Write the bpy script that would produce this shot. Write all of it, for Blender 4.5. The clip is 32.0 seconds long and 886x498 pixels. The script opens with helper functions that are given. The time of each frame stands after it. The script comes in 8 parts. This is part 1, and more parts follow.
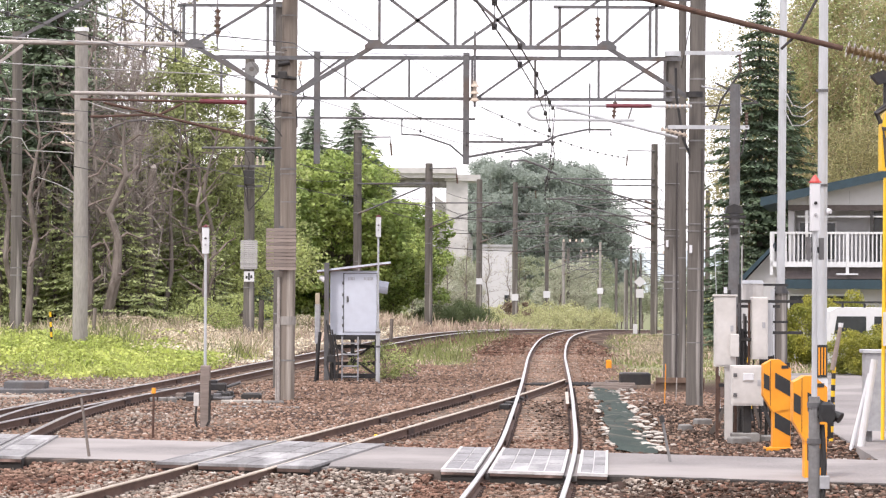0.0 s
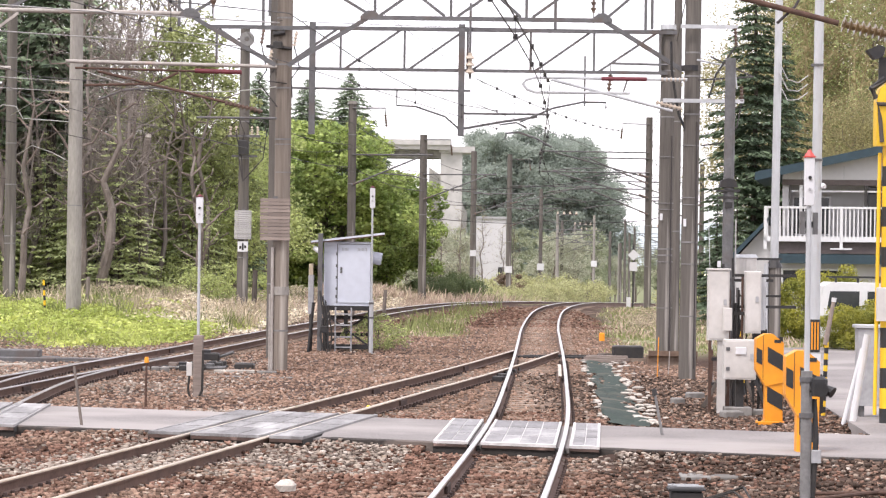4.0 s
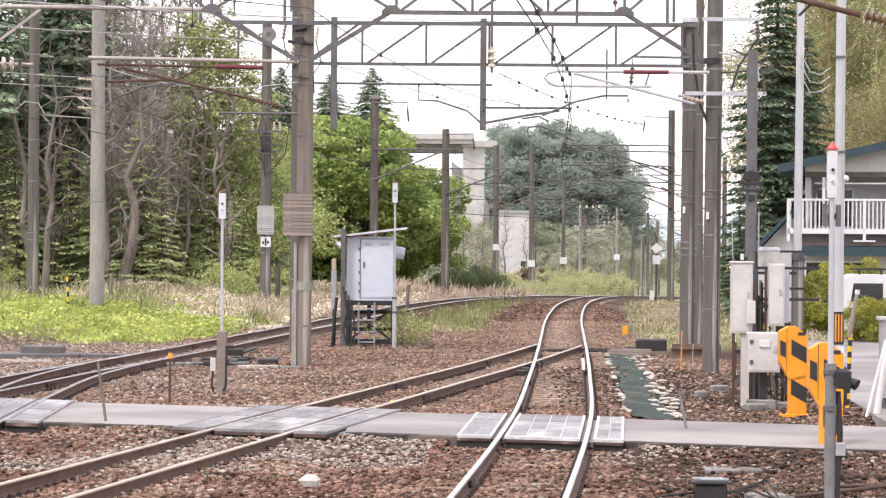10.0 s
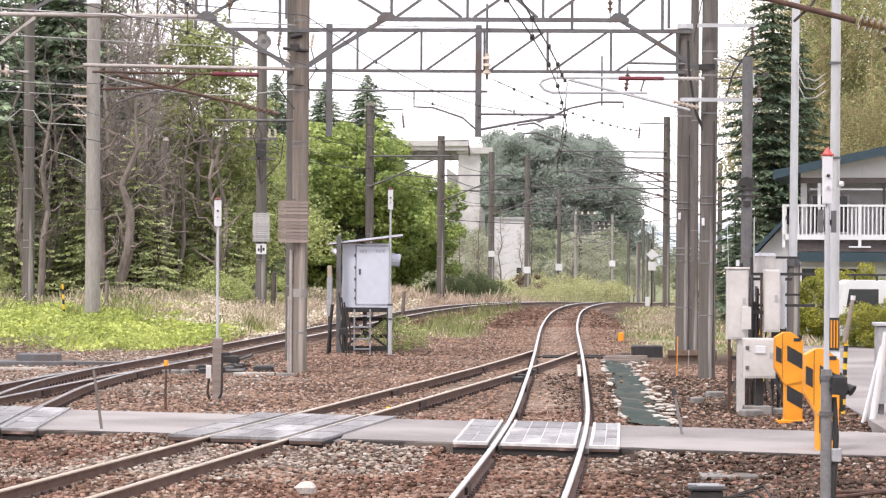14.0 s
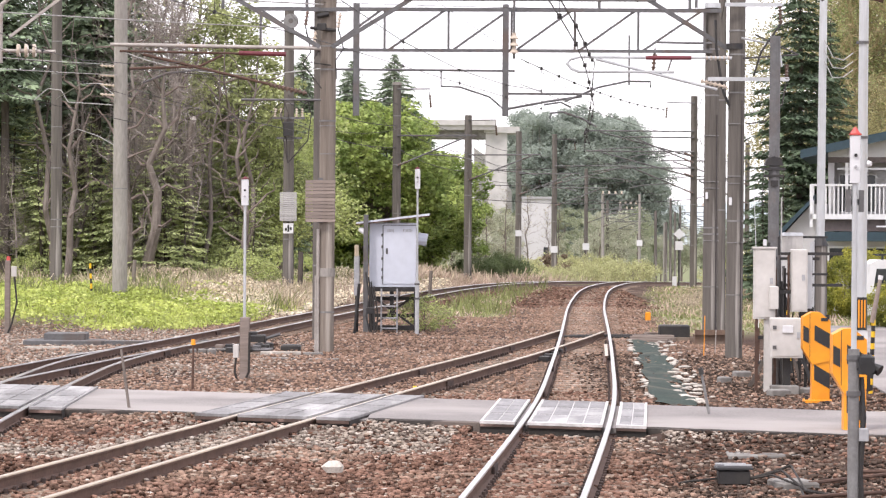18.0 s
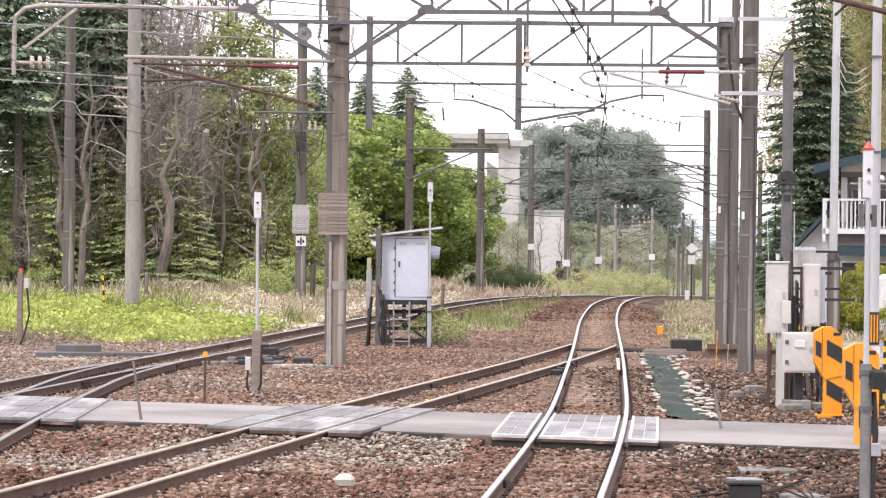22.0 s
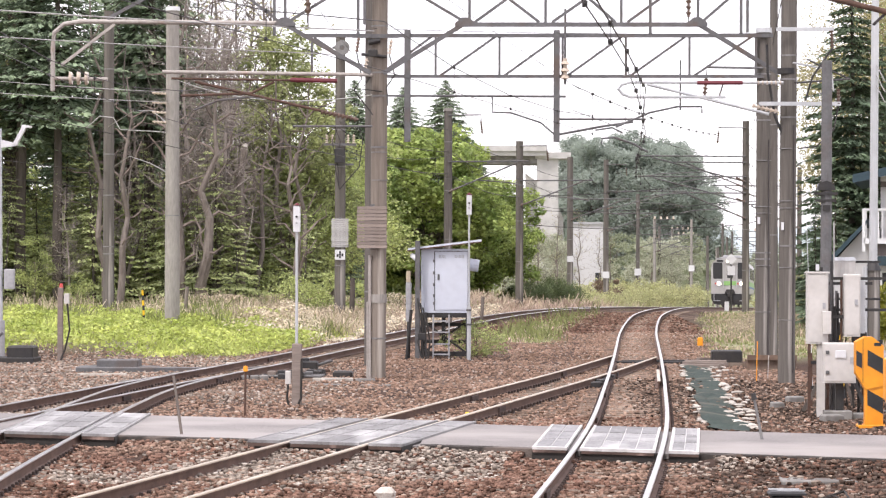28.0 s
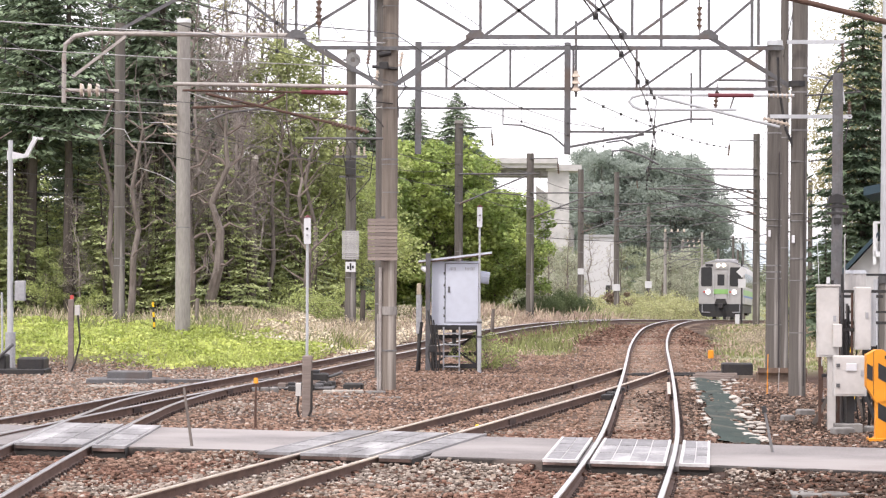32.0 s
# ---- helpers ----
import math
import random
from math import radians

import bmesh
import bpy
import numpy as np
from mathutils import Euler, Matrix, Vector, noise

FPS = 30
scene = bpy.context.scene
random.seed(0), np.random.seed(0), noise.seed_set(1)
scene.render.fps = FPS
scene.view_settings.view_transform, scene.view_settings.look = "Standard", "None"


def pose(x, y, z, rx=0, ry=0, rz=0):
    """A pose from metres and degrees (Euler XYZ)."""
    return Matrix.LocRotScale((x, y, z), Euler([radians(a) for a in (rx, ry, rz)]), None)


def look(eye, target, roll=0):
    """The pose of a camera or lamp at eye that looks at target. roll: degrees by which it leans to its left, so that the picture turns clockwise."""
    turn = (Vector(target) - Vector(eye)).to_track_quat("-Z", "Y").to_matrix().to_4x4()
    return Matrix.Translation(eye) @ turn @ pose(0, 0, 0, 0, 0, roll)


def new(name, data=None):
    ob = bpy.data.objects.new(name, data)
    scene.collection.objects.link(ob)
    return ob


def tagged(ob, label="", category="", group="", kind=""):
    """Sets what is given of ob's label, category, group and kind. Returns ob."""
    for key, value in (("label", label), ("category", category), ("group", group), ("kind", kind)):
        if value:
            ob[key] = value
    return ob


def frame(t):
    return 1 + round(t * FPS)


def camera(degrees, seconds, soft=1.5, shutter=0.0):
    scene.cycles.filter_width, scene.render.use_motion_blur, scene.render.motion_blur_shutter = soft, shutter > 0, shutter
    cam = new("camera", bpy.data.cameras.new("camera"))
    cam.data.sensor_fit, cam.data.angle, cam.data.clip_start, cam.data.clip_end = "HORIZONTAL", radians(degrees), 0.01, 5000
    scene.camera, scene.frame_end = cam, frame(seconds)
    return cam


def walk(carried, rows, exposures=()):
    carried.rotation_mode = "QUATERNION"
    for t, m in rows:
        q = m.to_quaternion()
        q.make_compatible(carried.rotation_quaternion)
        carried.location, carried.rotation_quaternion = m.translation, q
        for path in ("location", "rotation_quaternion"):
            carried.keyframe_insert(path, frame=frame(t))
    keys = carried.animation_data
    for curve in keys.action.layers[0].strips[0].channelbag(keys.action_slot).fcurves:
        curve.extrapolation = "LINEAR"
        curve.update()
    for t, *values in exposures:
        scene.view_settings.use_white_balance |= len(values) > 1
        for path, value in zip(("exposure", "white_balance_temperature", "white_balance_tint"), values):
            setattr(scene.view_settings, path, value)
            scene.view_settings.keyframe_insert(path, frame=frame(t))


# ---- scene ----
cam = camera(17.829, 32.0, soft=1.25)
EYE = 2.55
PATH = [  # seconds, tilt up, lean, turn to the left, in degrees
    (0.0, 0.4889, 0.260, -0.2095), (0.5, 0.4244, 0.359, -0.2023), (1.0, 0.3402, 0.418, -0.2444), (1.5, 0.2885, 0.536, -0.3324),
    (2.0, 0.2285, 0.625, -0.3836), (2.5, 0.1857, 0.648, -0.4073), (3.0, 0.1141, 0.744, -0.3856), (3.5, -0.0002, 0.761, -0.3552),
    (5.5, -0.1859, 0.488, -0.1971), (6.0, -0.2145, 0.441, -0.1452), (6.5, -0.2530, 0.465, -0.1426), (7.0, -0.2983, 0.474, -0.1354),
    (7.5, -0.4150, 0.455, -0.1264), (8.0, -0.5176, 0.472, -0.1106), (8.5, -0.5497, 0.460, -0.0723), (9.0, -0.4698, 0.500, 0.0000),
    (9.5, -0.3255, 0.430, 0.0845), (10.0, -0.2053, 0.408, 0.1272), (10.5, -0.1510, 0.395, 0.1701), (11.0, -0.1051, 0.263, 0.1238),
    (11.5, -0.0735, 0.231, 0.0016), (12.0, -0.0148, 0.308, -0.1401), (12.5, 0.0552, 0.310, -0.2103), (13.0, 0.0729, 0.310, -0.1913),
    (13.5, 0.0403, 0.343, -0.0718), (14.0, -0.0686, 0.283, 0.0372), (14.5, -0.1903, 0.309, 0.1057), (16.5, -0.5473, 0.127, 0.4742),
    (17.0, -0.5117, 0.199, 0.5271), (17.5, -0.4918, 0.231, 0.5484), (18.0, -0.4886, 0.309, 0.5850), (18.5, -0.4887, 0.318, 0.6332),
    (19.0, -0.4546, 0.370, 0.6835), (19.5, -0.3625, 0.461, 0.7348), (20.0, -0.3221, 0.490, 0.7694), (20.5, -0.2539, 0.524, 0.8067),
    (21.0, -0.2114, 0.602, 0.8260), (21.5, -0.2116, 0.533, 0.8301), (22.0, -0.2229, 0.516, 0.8392), (22.5, -0.2538, 0.430, 0.8580),
    (23.0, -0.2749, 0.474, 0.8559), (23.5, -0.2980, 0.454, 0.8240), (24.0, -0.3335, 0.481, 0.7783), (24.5, -0.3732, 0.481, 0.7316),
    (26.5, -0.0510, 0.271, 1.1963), (27.0, 0.0532, 0.211, 1.3981), (27.5, 0.0710, 0.185, 1.5627), (28.0, 0.0333, 0.121, 1.6322),
    (28.5, -0.0182, 0.185, 1.6440), (29.0, -0.0373, 0.122, 1.6624), (29.5, 0.0020, 0.218, 1.6864), (30.0, 0.1374, 0.295, 1.7634),
    (30.5, 0.2677, 0.370, 1.8181), (31.0, 0.3553, 0.409, 1.8863), (31.5, 0.3572, 0.359, 1.8757), (32.0, 0.2813, 0.213, 1.8458),
]
walk(cam, [(t, pose(0, 0, EYE, 90 + tilt, -lean, turn)) for t, tilt, lean, turn in PATH], [(0, 0.66, 6420, 15.5), (32, 0.66, 6420, 15.5)])

# ---------------------------------------------------------------- light
SUN_EL, SUN_AZ = 55, 215      # soft sun through high cloud, behind the camera's left shoulder
world = bpy.data.worlds.new("overcast_sky")
scene.world = world
world.use_nodes = True
wn = world.node_tree.nodes
wl = world.node_tree.links
wn.clear()
sky = wn.new("ShaderNodeTexSky")
sky.sky_type, sky.sun_disc = "NISHITA", False
sky.sun_elevation, sky.sun_rotation = radians(SUN_EL), radians(SUN_AZ)
cloud = wn.new("ShaderNodeMix")
cloud.data_type = "RGBA"
cloud.inputs[0].default_value = 0.82
cloud.inputs[7].default_value = (9.6, 9.3, 9.5, 1)
sky_bg = wn.new("ShaderNodeBackground")
sky_bg.inputs[1].default_value = 0.13
sky_out = wn.new("ShaderNodeOutputWorld")
wl.new(sky.outputs[0], cloud.inputs[6])
wl.new(cloud.outputs[2], sky_bg.inputs[0])
wl.new(sky_bg.outputs[0], sky_out.inputs[0])
sun_data = bpy.data.lights.new("sun", "SUN")
sun_data.energy, sun_data.angle, sun_data.color = 1.7, radians(11), (1.0, 0.95, 0.88)
sun = new("sun", sun_data)
az, el = radians(SUN_AZ), radians(SUN_EL)
sun.matrix_basis = look((30 * math.sin(az) * math.cos(el), 30 * math.cos(az) * math.cos(el), 30 * math.sin(el)), (0, 0, 0))

# ---------------------------------------------------------------- materials
def mat(name, c1, c2=None, scale=6.0, rough=0.8, metal=0.0, bump=0.0, c3=None, fine=5.0, island=0.0, obj=0.0, glow=0.0, leafy=0.0, spots=(0.52, 0.72), stretch=None, var=0.22, chip=None):
    """A surface with coarse and fine variation: c1 to c2 by noise, c3 in patches, island/obj: brightness spread from piece to piece."""
    m = bpy.data.materials.new(name)
    m.use_nodes = True
    n, l = m.node_tree.nodes, m.node_tree.links
    b = n["Principled BSDF"]
    b.inputs["Roughness"].default_value, b.inputs["Metallic"].default_value = rough, metal
    b.inputs["Specular IOR Level"].default_value = 0.12 if rough >= 0.9 else 0.5
    co = n.new("ShaderNodeTexCoord")
    vec = co.outputs["Object"]
    if stretch:
        mp = n.new("ShaderNodeMapping")
        mp.inputs["Scale"].default_value = stretch
        l.new(vec, mp.inputs[0])
        vec = mp.outputs[0]
    def noise_tex(sc, detail):
        t = n.new("ShaderNodeTexNoise")
        t.inputs["Scale"].default_value, t.inputs["Detail"].default_value = sc, detail
        l.new(vec, t.inputs["Vector"])
        return t.outputs["Fac"]
    def mix(f, a, bb, mode="MIX"):
        x = n.new("ShaderNodeMix")
        x.data_type, x.blend_type = "RGBA", mode
        for sock, v in ((0, f), (6, a), (7, bb)):
            if hasattr(v, "is_linked"):
                l.new(v, x.inputs[sock])
            else:
                x.inputs[sock].default_value = v if sock == 0 else (*v[:3], 1)
        return x.outputs[2]
    def ramp(v, lo, hi):
        r = n.new("ShaderNodeMapRange")
        r.inputs[1].default_value, r.inputs[2].default_value = lo, hi
        l.new(v, r.inputs[0])
        return r.outputs[0]
    c2 = c2 or tuple(min(1, c * 0.72) for c in c1)
    n1 = noise_tex(scale, 4)
    col = mix(ramp(n1, 0.3, 0.7), c1, c2)
    n2 = noise_tex(scale * fine, 3)
    if fine:
        col = mix(ramp(n2, 0.35, 0.75), col, mix(var, col, (0, 0, 0)))
    if c3:
        col = mix(ramp(noise_tex(scale * 0.45, 5), *spots), col, c3)
    for amount, kind in ((island, "ShaderNodeNewGeometry"), (obj, "ShaderNodeObjectInfo")):
        if amount:
            g = n.new(kind)
            v = g.outputs["Random Per Island"] if kind.endswith("Geometry") else g.outputs["Random"]
            r = n.new("ShaderNodeMapRange")
            r.inputs[3].default_value, r.inputs[4].default_value = 1 - amount, 1 + amount
            l.new(v, r.inputs[0])
            h = n.new("ShaderNodeHueSaturation")
            l.new(r.outputs[0], h.inputs["Value"])
            l.new(col, h.inputs["Color"])
            col = h.outputs[0]
    if chip:
        g = n.new("ShaderNodeNewGeometry")
        col = mix(ramp(g.outputs["Random Per Island"], 0.94, 0.96), col, chip)
    l.new(col, b.inputs["Base Color"])
    if bump:
        bp = n.new("ShaderNodeBump")
        bp.inputs["Strength"].default_value, bp.inputs["Distance"].default_value = bump, 0.02
        l.new(n2, bp.inputs["Height"])
        l.new(bp.outputs[0], b.inputs["Normal"])
    if glow:
        l.new(col, b.inputs["Emission Color"])
        b.inputs["Emission Strength"].default_value = glow
    if leafy:
        tr = n.new("ShaderNodeBsdfTranslucent")
        l.new(col, tr.inputs[0])
        ms = n.new("ShaderNodeMixShader")
        ms.inputs[0].default_value = leafy
        l.new(b.outputs[0], ms.inputs[1])
        l.new(tr.outputs[0], ms.inputs[2])
        l.new(ms.outputs[0], n["Material Output"].inputs[0])
    return m

M = {
    "ballast": mat("ballast", (0.285, 0.17, 0.127), (0.13, 0.074, 0.052), 0.9, 0.95, island=0.6, fine=14, c3=(0.34, 0.245, 0.185), spots=(0.5, 0.75), chip=(0.38, 0.30, 0.235)),
    "ballast_grey": mat("ballast_grey", (0.44, 0.375, 0.315), (0.27, 0.225, 0.185), 1.2, 0.95, island=0.5, fine=12, chip=(0.58, 0.52, 0.46)),
    "concrete": mat("pole_concrete", (0.17, 0.154, 0.138), (0.11, 0.10, 0.09), 1.2, 0.9, bump=0.15, c3=(0.38, 0.355, 0.325), fine=6, stretch=(7, 7, 0.3), spots=(0.58, 0.68)),
    "concrete_tan": mat("tan_weathered_concrete", (0.27, 0.232, 0.196), (0.175, 0.148, 0.125), 1.2, 0.9, bump=0.15, c3=(0.44, 0.40, 0.35), fine=6, stretch=(7, 7, 0.3), spots=(0.56, 0.68)),
    "concrete_light": mat("light_concrete", (0.36, 0.34, 0.31), (0.27, 0.25, 0.23), 1.5, 0.9, bump=0.15, fine=8, stretch=(2, 2, 0.4)),
    "slab": mat("cast_concrete", (0.30, 0.29, 0.27), (0.2, 0.19, 0.18), 2.5, 0.9, bump=0.2, c3=(0.13, 0.12, 0.11)),
    "galv": mat("galvanised_steel", (0.56, 0.57, 0.58), (0.43, 0.44, 0.45), 3, 0.5, 0.35, fine=6, stretch=(1, 1, 0.3), var=0.07),
    "steel": mat("weathered_steel", (0.165, 0.163, 0.165), (0.12, 0.118, 0.12), 4, 0.6, 0.3, c3=(0.13, 0.10, 0.085)),
    "steel_white": mat("pale_painted_pipe", (0.46, 0.425, 0.39), (0.35, 0.315, 0.285), 3, 0.6, 0.2, c3=(0.36, 0.24, 0.18), spots=(0.6, 0.75)),
    "dark": mat("dark_metal", (0.03, 0.03, 0.033), (0.05, 0.045, 0.04), 5, 0.55, 0.3),
    "rust": mat("rusted_iron", (0.135, 0.078, 0.056), (0.085, 0.05, 0.038), 8, 0.85, 0.2, bump=0.2),
    "clip": mat("rusty_rail_clip", (0.075, 0.05, 0.042), (0.045, 0.031, 0.027), 6, 0.85, 0.2, obj=0.3),
    "railside": mat("rail_web_rust", (0.175, 0.108, 0.082), (0.11, 0.067, 0.051), 3, 0.8, 0.3, bump=0.1, fine=8),
    "railtop": mat("polished_rail_head", (0.66, 0.64, 0.64), (0.52, 0.49, 0.48), 0.8, 0.28, 0.85, fine=3),
    "railtop_dull": mat("dull_rail_head", (0.70, 0.60, 0.47), (0.54, 0.45, 0.35), 0.8, 0.38, 0.75, fine=3),
    "sleeper": mat("sleeper_wood", (0.17, 0.12, 0.09), (0.10, 0.07, 0.055), 3, 0.9, bump=0.3, obj=0.3, c3=(0.25, 0.21, 0.17)),
    "sleeper_pc": mat("sleeper_concrete", (0.27, 0.20, 0.155), (0.13, 0.092, 0.072), 3, 0.9, bump=0.3, obj=0.3, c3=(0.36, 0.29, 0.23), spots=(0.55, 0.68)),
    "asphalt": mat("worn_asphalt", (0.27, 0.247, 0.236), (0.21, 0.192, 0.184), 0.7, 0.85, bump=0.25, c3=(0.31, 0.285, 0.27), spots=(0.48, 0.62), fine=40, var=0.3),
    "clamp": mat("dull_clamp_steel", (0.27, 0.265, 0.26), (0.2, 0.195, 0.19), 5, 0.6, 0.4),
    "tar": mat("broken_asphalt_edge", (0.075, 0.066, 0.06), (0.04, 0.035, 0.032), 3, 0.9, bump=0.4, c3=(0.14, 0.115, 0.10), spots=(0.52, 0.6), fine=12),
    "panel": mat("crossing_panel_steel", (0.35, 0.343, 0.345), (0.235, 0.228, 0.23), 2.0, 0.65, 0.15, obj=0.25, c3=(0.48, 0.47, 0.46), spots=(0.56, 0.72), stretch=(2, 0.8, 1), var=0.35),
    "panel_worn": mat("worn_pale_panel", (0.33, 0.322, 0.32), (0.21, 0.204, 0.202), 1.3, 0.7, 0.1, obj=0.2, c3=(0.44, 0.432, 0.43), spots=(0.5, 0.7), stretch=(3.0, 0.6, 1), fine=7, var=0.3),
    "edge_rust": mat("rusty_edge_beam", (0.13, 0.082, 0.066), (0.06, 0.04, 0.033), 3, 0.85, bump=0.3, c3=(0.36, 0.25, 0.21), spots=(0.58, 0.66)),
    "panel_rim": mat("panel_rim", (0.74, 0.725, 0.71), (0.52, 0.50, 0.485), 3, 0.5, 0.3),
    "rubber": mat("black_rubber", (0.025, 0.022, 0.02), (0.04, 0.035, 0.03), 6, 0.8),
    "white": mat("white_paint", (0.68, 0.68, 0.69), (0.60, 0.60, 0.61), 1.5, 0.5, fine=6, var=0.07),
    "hutwhite": mat("hut_enamel", (0.62, 0.655, 0.73), (0.57, 0.60, 0.67), 1.2, 0.45, fine=5, var=0.07),
    "ivory": mat("ivory_enamel", (0.60, 0.575, 0.545), (0.50, 0.475, 0.445), 2, 0.5, c3=(0.52, 0.44, 0.36), spots=(0.66, 0.8), var=0.1),
    "grey": mat("grey_paint", (0.42, 0.42, 0.43), (0.34, 0.34, 0.35), 3, 0.6),
    "wood": mat("weathered_boards", (0.30, 0.25, 0.22), (0.22, 0.18, 0.155), 3, 0.9, bump=0.3, obj=0.22, stretch=(0.4, 1, 3)),
    "board_pale": mat("pale_boards", (0.44, 0.43, 0.42), (0.34, 0.33, 0.32), 3, 0.85, obj=0.15),
    "orange": mat("orange_enamel", (0.86, 0.34, 0.015), (0.76, 0.28, 0.012), 2, 0.45, fine=4, var=0.07),
    "yellow": mat("yellow_enamel", (0.86, 0.55, 0.02), (0.75, 0.46, 0.02), 2, 0.45, fine=4, var=0.07),
    "black": mat("black_paint", (0.02, 0.02, 0.022), (0.03, 0.03, 0.03), 4, 0.5),
    "red": mat("red_paint", (0.55, 0.07, 0.055), (0.46, 0.055, 0.045), 3, 0.45, var=0.07),
    "maroon": mat("maroon_sleeve", (0.17, 0.03, 0.04), (0.12, 0.022, 0.03), 3, 0.5),
    "porcelain": mat("brown_porcelain", (0.20, 0.135, 0.105), (0.14, 0.095, 0.075), 3, 0.25),
    "porcelain_y": mat("tan_porcelain", (0.24, 0.165, 0.075), (0.15, 0.10, 0.05), 3, 0.3),
    "ballast_tan": mat("tan_ballast", (0.43, 0.295, 0.22), (0.27, 0.175, 0.127), 0.9, 0.95, island=0.32, fine=14, chip=(0.48, 0.40, 0.34)),
    "porcelain_w": mat("cream_porcelain", (0.62, 0.52, 0.42), (0.5, 0.42, 0.34), 3, 0.3),
    "wire": mat("wire_copper_dark", (0.045, 0.04, 0.04), (0.06, 0.05, 0.05), 3, 0.6, 0.4),
    "wire_pale": mat("wire_aluminium", (0.55, 0.54, 0.53), (0.45, 0.44, 0.43), 3, 0.4, 0.6),
    "siding": mat("grey_siding", (0.52, 0.51, 0.52), (0.46, 0.45, 0.46), 0.8, 0.7, fine=6, var=0.07),
    "brownband": mat("brown_siding", (0.13, 0.105, 0.10), (0.1, 0.08, 0.075), 2, 0.7),
    "teal": mat("teal_metal_roof", (0.032, 0.062, 0.08), (0.026, 0.05, 0.065), 1.5, 0.5, 0.2),
    "glass": mat("dark_window_glass", (0.03, 0.035, 0.04), (0.045, 0.05, 0.055), 1, 0.08),
    "bark": mat("grey_bark", (0.25, 0.215, 0.19), (0.13, 0.11, 0.096), 2.5, 0.95, bump=0.4, stretch=(3, 3, 0.6)),
    "bark_dark": mat("dark_bark", (0.13, 0.112, 0.098), (0.08, 0.068, 0.06), 2.5, 0.95, stretch=(3, 3, 0.6)),
    "twig": mat("bare_twigs", (0.26, 0.21, 0.185), (0.14, 0.115, 0.1), 2.5, 0.95),
    "twig_pale": mat("pale_tangled_twigs", (0.42, 0.37, 0.335), (0.25, 0.215, 0.195), 2.5, 0.95),
    "needles": mat("spruce_needles", (0.28, 0.35, 0.21), (0.16, 0.22, 0.145), 0.8, 0.75, island=0.45, fine=0, leafy=0.15),
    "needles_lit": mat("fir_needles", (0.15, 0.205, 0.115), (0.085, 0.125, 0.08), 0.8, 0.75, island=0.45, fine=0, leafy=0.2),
    "leaf": mat("maple_leaves", (0.45, 0.52, 0.165), (0.19, 0.275, 0.085), 0.55, 0.6, island=0.45, fine=0, leafy=0.4),
    "leaf_spring": mat("spring_leaves", (0.24, 0.31, 0.08), (0.15, 0.21, 0.055), 0.35, 0.65, island=0.4, fine=0, leafy=0.35),
    "leaf_dull": mat("dull_spring_leaves", (0.46, 0.42, 0.21), (0.30, 0.28, 0.14), 0.35, 0.7, island=0.35, fine=0, leafy=0.4),
    "larch": mat("larch_sprays", (0.52, 0.56, 0.27), (0.31, 0.37, 0.17), 0.5, 0.7, island=0.4, fine=0, leafy=0.35),
    # Distance haze put into the poplars' pale grey-green; high translucency evens their shading.
    "leaf_far": mat("hazed_poplar_leaves", (0.41, 0.46, 0.40), (0.30, 0.345, 0.305), 0.14, 0.9, island=0.06, fine=0, leafy=0.5),
    "leaf_fresh": mat("fresh_understory_leaves", (0.50, 0.55, 0.22), (0.31, 0.37, 0.14), 0.35, 0.65, island=0.45, fine=0, leafy=0.35),
    # Leaf colour lightened to carry the haze over the far line.
    "leaf_haze": mat("hazed_spring_leaves", (0.47, 0.48, 0.36), (0.37, 0.385, 0.29), 0.35, 0.7, island=0.25, fine=0, leafy=0.3),
    "leaf_olive": mat("olive_spring_leaves", (0.44, 0.47, 0.21), (0.28, 0.32, 0.14), 0.4, 0.65, island=0.4, fine=0, leafy=0.35),
    "twig_yellow": mat("yellowish_spring_twigs", (0.50, 0.42, 0.24), (0.33, 0.27, 0.155), 0.5, 0.9),
    # Greyer variant of the leaves, again with haze mixed into the colour.
    "leaf_haze_grey": mat("hazed_grey_leaves", (0.36, 0.395, 0.26), (0.27, 0.30, 0.20), 0.4, 0.8, island=0.25, fine=0, leafy=0.35),
    "brush": mat("yellow_green_brush", (0.54, 0.53, 0.28), (0.33, 0.35, 0.17), 0.3, 0.7, island=0.35, fine=0, leafy=0.3),
    "bush_dark": mat("dark_bush_leaves", (0.16, 0.20, 0.085), (0.09, 0.125, 0.055), 0.6, 0.7, island=0.35, fine=0, leafy=0.2),
    "vine_brown": mat("brown_vine_leaves", (0.24, 0.17, 0.12), (0.15, 0.115, 0.085), 0.6, 0.8, island=0.35, fine=0, leafy=0.2),
    "cream": mat("cream_dry_leaves", (0.84, 0.76, 0.60), (0.62, 0.54, 0.40), 0.6, 0.8, island=0.4, fine=0, leafy=0.25),
    "straw": mat("pinkish_dry_straw", (0.58, 0.46, 0.37), (0.40, 0.30, 0.235), 0.5, 0.85, island=0.4, fine=0, leafy=0.2),
    "ballast_dark": mat("dark_ballast", (0.15, 0.108, 0.085), (0.065, 0.047, 0.037), 1.0, 0.95, island=0.7, fine=12, chip=(0.34, 0.28, 0.23)),
    "leaf_gold": mat("golden_hedge_leaves", (0.44, 0.41, 0.06), (0.13, 0.16, 0.03), 1.2, 0.6, island=0.4, fine=0, leafy=0.25),
    "grass": mat("fresh_grass", (0.60, 0.65, 0.20), (0.30, 0.37, 0.085), 0.8, 0.6, island=0.4, fine=0, leafy=0.35),
    "grass_dull": mat("rough_grass", (0.27, 0.29, 0.11), (0.17, 0.195, 0.075), 0.35, 0.7, island=0.4, fine=0, leafy=0.3),
